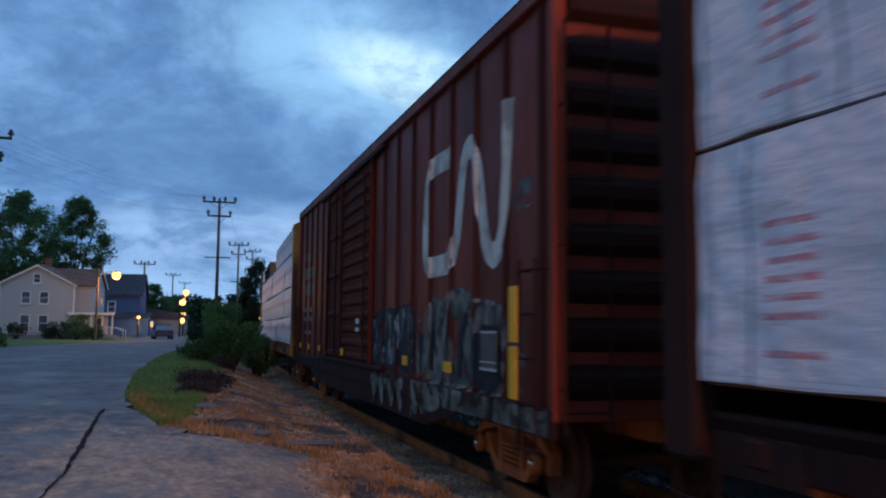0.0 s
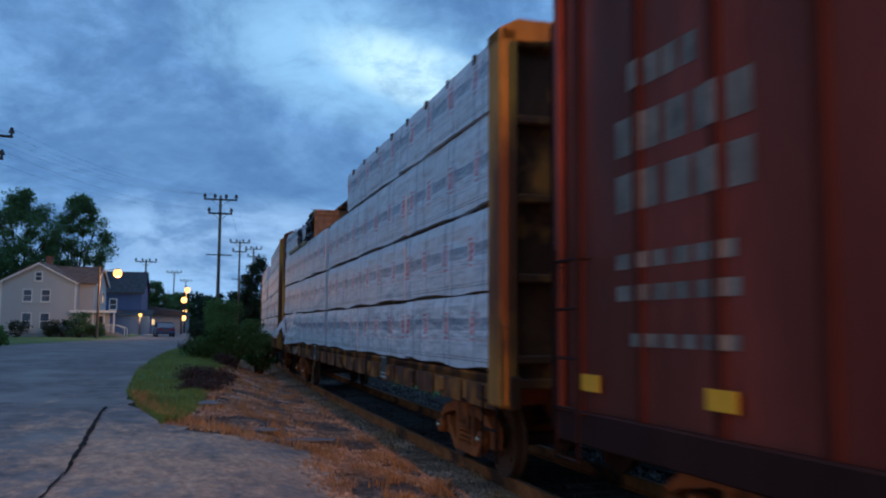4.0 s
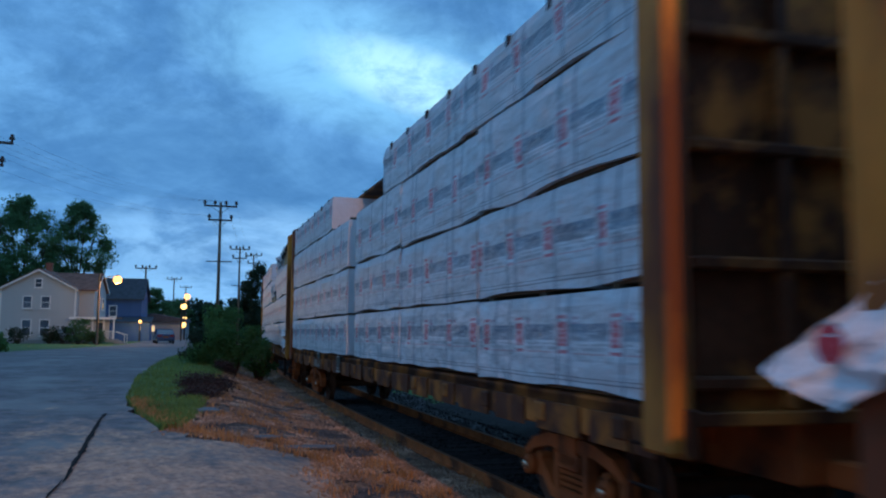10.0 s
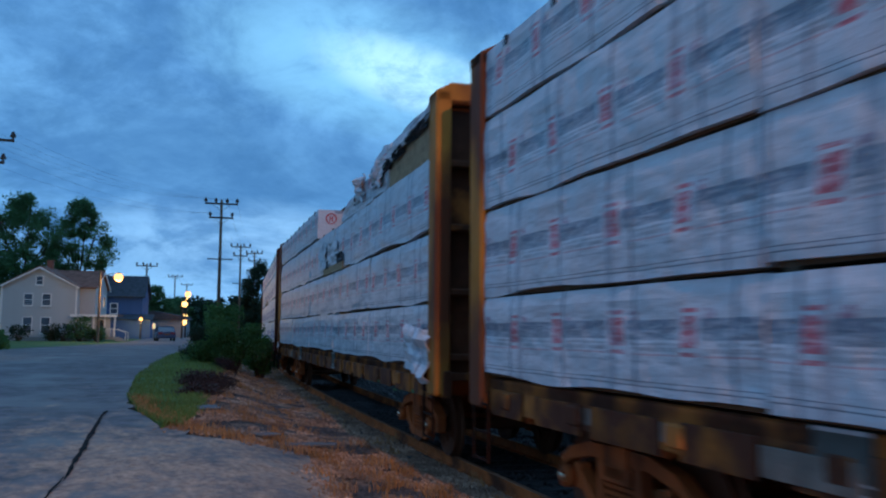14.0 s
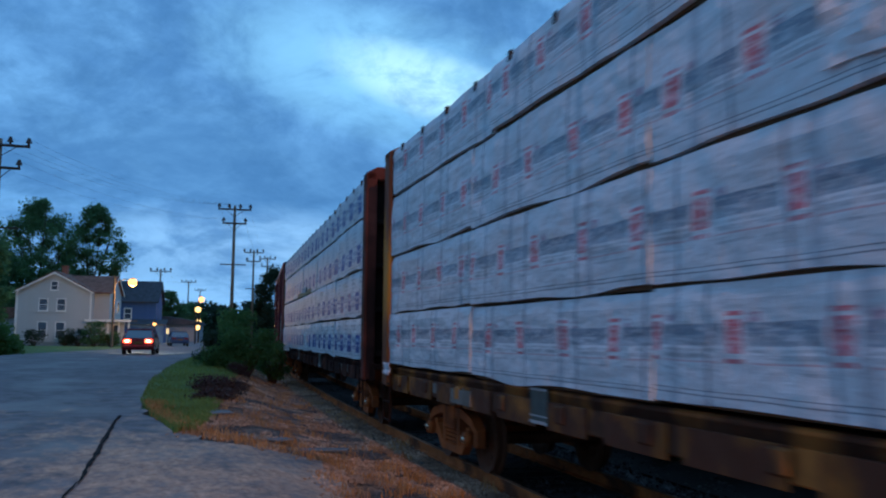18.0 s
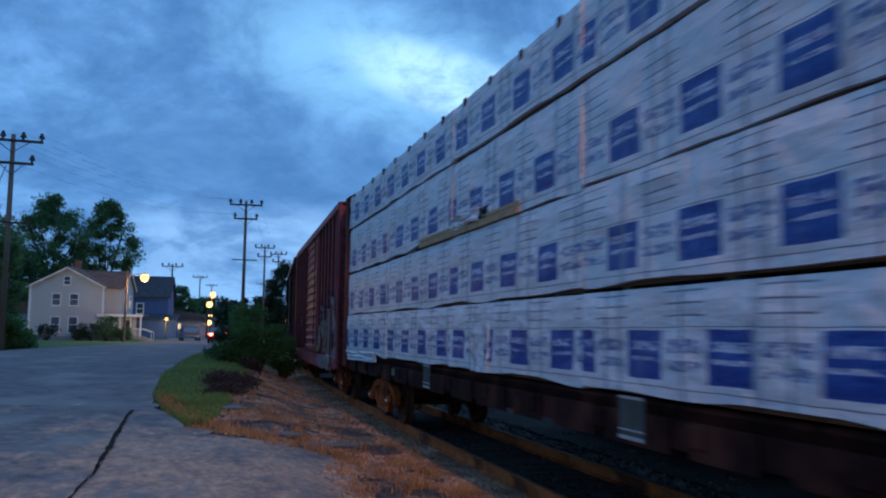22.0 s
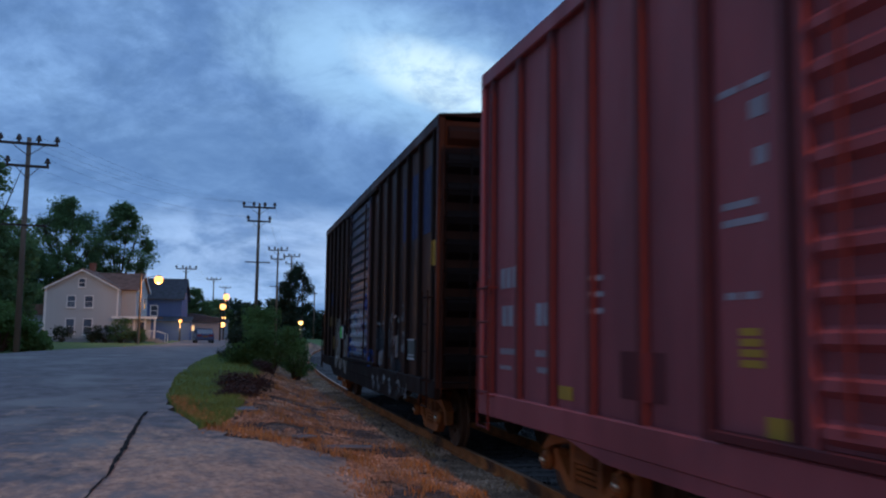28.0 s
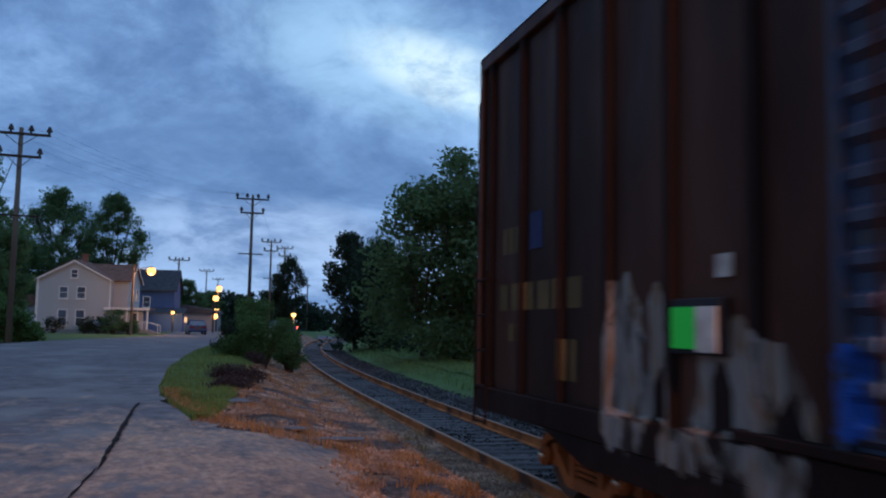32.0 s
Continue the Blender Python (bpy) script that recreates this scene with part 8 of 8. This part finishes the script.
    shrub(0.95, 20.8, 0.16, 1.1, "low dark brown bramble at the edge of the verge", 76, 3000, 0.03, "leaf_dry", "bramble")
    shrub(2.2, 32.0, 0.35, 1.0, "dry brown growth at the foot of the bush", 77, 1500, 0.03, "leaf_dry", "bramble")
    for k, (px, py, lx, ly, turn) in enumerate(((0.95, 17.6, 0.42, 0.7, 8), (2.3, 13.95, 0.95, 0.26, -12), (1.75, 14.4, 0.3, 0.3, 20))):
        slab = bmesh.new()
        box(slab, -lx / 2, lx / 2, -ly / 2, ly / 2, -0.03, 0.012, 0.012)
        for v in slab.verts:
            v.co += Vector((0.05 * noise.noise(v.co * 2 + Vector((k, 0, 0))), 0.05 * noise.noise(v.co * 2 + Vector((0, k, 4))), 0))
        tagged(part("broken_slab", slab, "slab", at=pose(px, py, gz(px, py) + 0.035 + on_gravel(px, py), 0, 0, turn)), "broken grey slab sunk into the gravel", "slab")
    # trees east of the track
    for b, d, h, s, seed, lean, cf in ((10.5, 72, 9.4, 4.6, 81, -0.8, 0.42), (11.6, 70, 8.6, 5.4, 82, 0, 0.05), (12.3, 66, 8.0, 6.5, 83, 0, 0.03), (15.0, 47, 9.6, 7.0, 84, 0, 0.05), (17.2, 46, 11.0, 7.5, 85, 0, 0.05),
                                       (20.5, 44, 10.0, 8, 86, 0, 0.05), (24.5, 44, 11.0, 8, 87, 0, 0.05), (29.2, 44, 14.5, 7, 88, 0, 0.1), (33, 40, 15, 10, 89, 0, 0.1), (39, 42, 14, 10, 90, 0, 0.1)):
        x, y, z = spot(b, d)
        tree("broadleaf_tree", x, y, h, s, "dark leafy tree at the lawn's edge east of the track", seed, 12000, 0.14, mat="leaf" if 84 <= seed <= 87 else "leaf_pine", crown_from=cf, lean=lean, clumps=60)
    far_wood("east_thicket", [(10.2, 15, 68, 3.6, 4.2), (13, 45, 55, 5, 6), (38, 105, 17, 3.6, 4.6)], "dark undergrowth east of the track", 91, 0.3, "leaf_pine", 60)

    # an added belt of brush that keeps eastern sky light from under the train
    belt = random.Random(93)
    cl = []
    for i in range(210):
        y = -14 + 31 * belt.random()
        cl.append((track_x(y) + belt.uniform(3.0, 5.6), y, gz(10, y) + belt.uniform(0.0, 3.6), belt.uniform(0.5, 0.9)))
    me = leaf_cloud(cl, 120, 0.2, belt, "leaf_pine")
    me.name = "east_brush"
    tagged(new("east_brush", me), "dark brush added behind the track to block sky light", "brush", kind="stuff")

    road_car_park = road_car("parked_car", "car_blue", "dark blue parked car at the roadside", tail=False)
    road_car_park.matrix_basis = pose(0.5, 92.0, gz(0.5, 92.0), 0, 0, 5)


surroundings()
sedan = road_car("sedan", "car_red", "dark red sedan with glowing tail lights on the road")
truck_far = road_car("pickup_truck", "car_silver", "pale pickup truck on the far crossing road", pickup=True)


# ---------- what moves ----------
def motions():
    times = [float(t) for t in range(33)]
    for car, mid, half in CARS:
        rows = []
        for t in times:
            s = mid - run(t)
            x0, y0, _ = line(s - half)
            x1, y1, _ = line(s + half)
            rows.append((t, pose((x0 + x1) / 2, (y0 + y1) / 2, 0.0, 0, 0, -math.degrees(math.atan2(x1 - x0, y1 - y0)))))
        walk(car, rows)
    step = 4 / FPS
    spin = [(k * step, math.degrees(run(k * step) / WHEEL)) for k in range(int(32.0 / step) + 1)]
    for w, dy in WHEELSETS:
        walk(w, [(t, Matrix.Translation((0, dy, WHEEL)) @ Matrix.Rotation(radians(a % 360), 4, "X")) for t, a in spin])
    drive = ((0.0, -26.0, -21.0), (8.0, -20.0, 2.0), (13.0, -13.0, 26.0), (14.4, -8.6, 35.5), (16.5, -3.75, 46.0), (17.0, -2.95, 48.6), (18.0, -1.75, 54.0), (19.0, -0.45, 59.0), (20.0, 0.75, 64.0), (21.0, 1.85, 70.0), (22.0, 3.0, 78.0), (24.0, 5.0, 97.0), (28.0, 7.4, 150.0), (32.0, 9.0, 195.0))
    walk(sedan, [(t, pose(x, y, gz(x, y), 0, 0, -5 - max(-14.0, math.degrees(math.atan2(x, max(y, 12.0)))))) for t, x, y in drive])
    way = ((0.0, 60.0), (26.0, 48.0), (28.0, 25.0), (29.0, 20.0), (30.0, 17.2), (31.0, 14.8), (32.0, 12.0))
    walk(truck_far, [(t, pose(x, 126.0, gz(x, 126.0) + 0.03, 0, 0, 90)) for t, x in way])


motions()
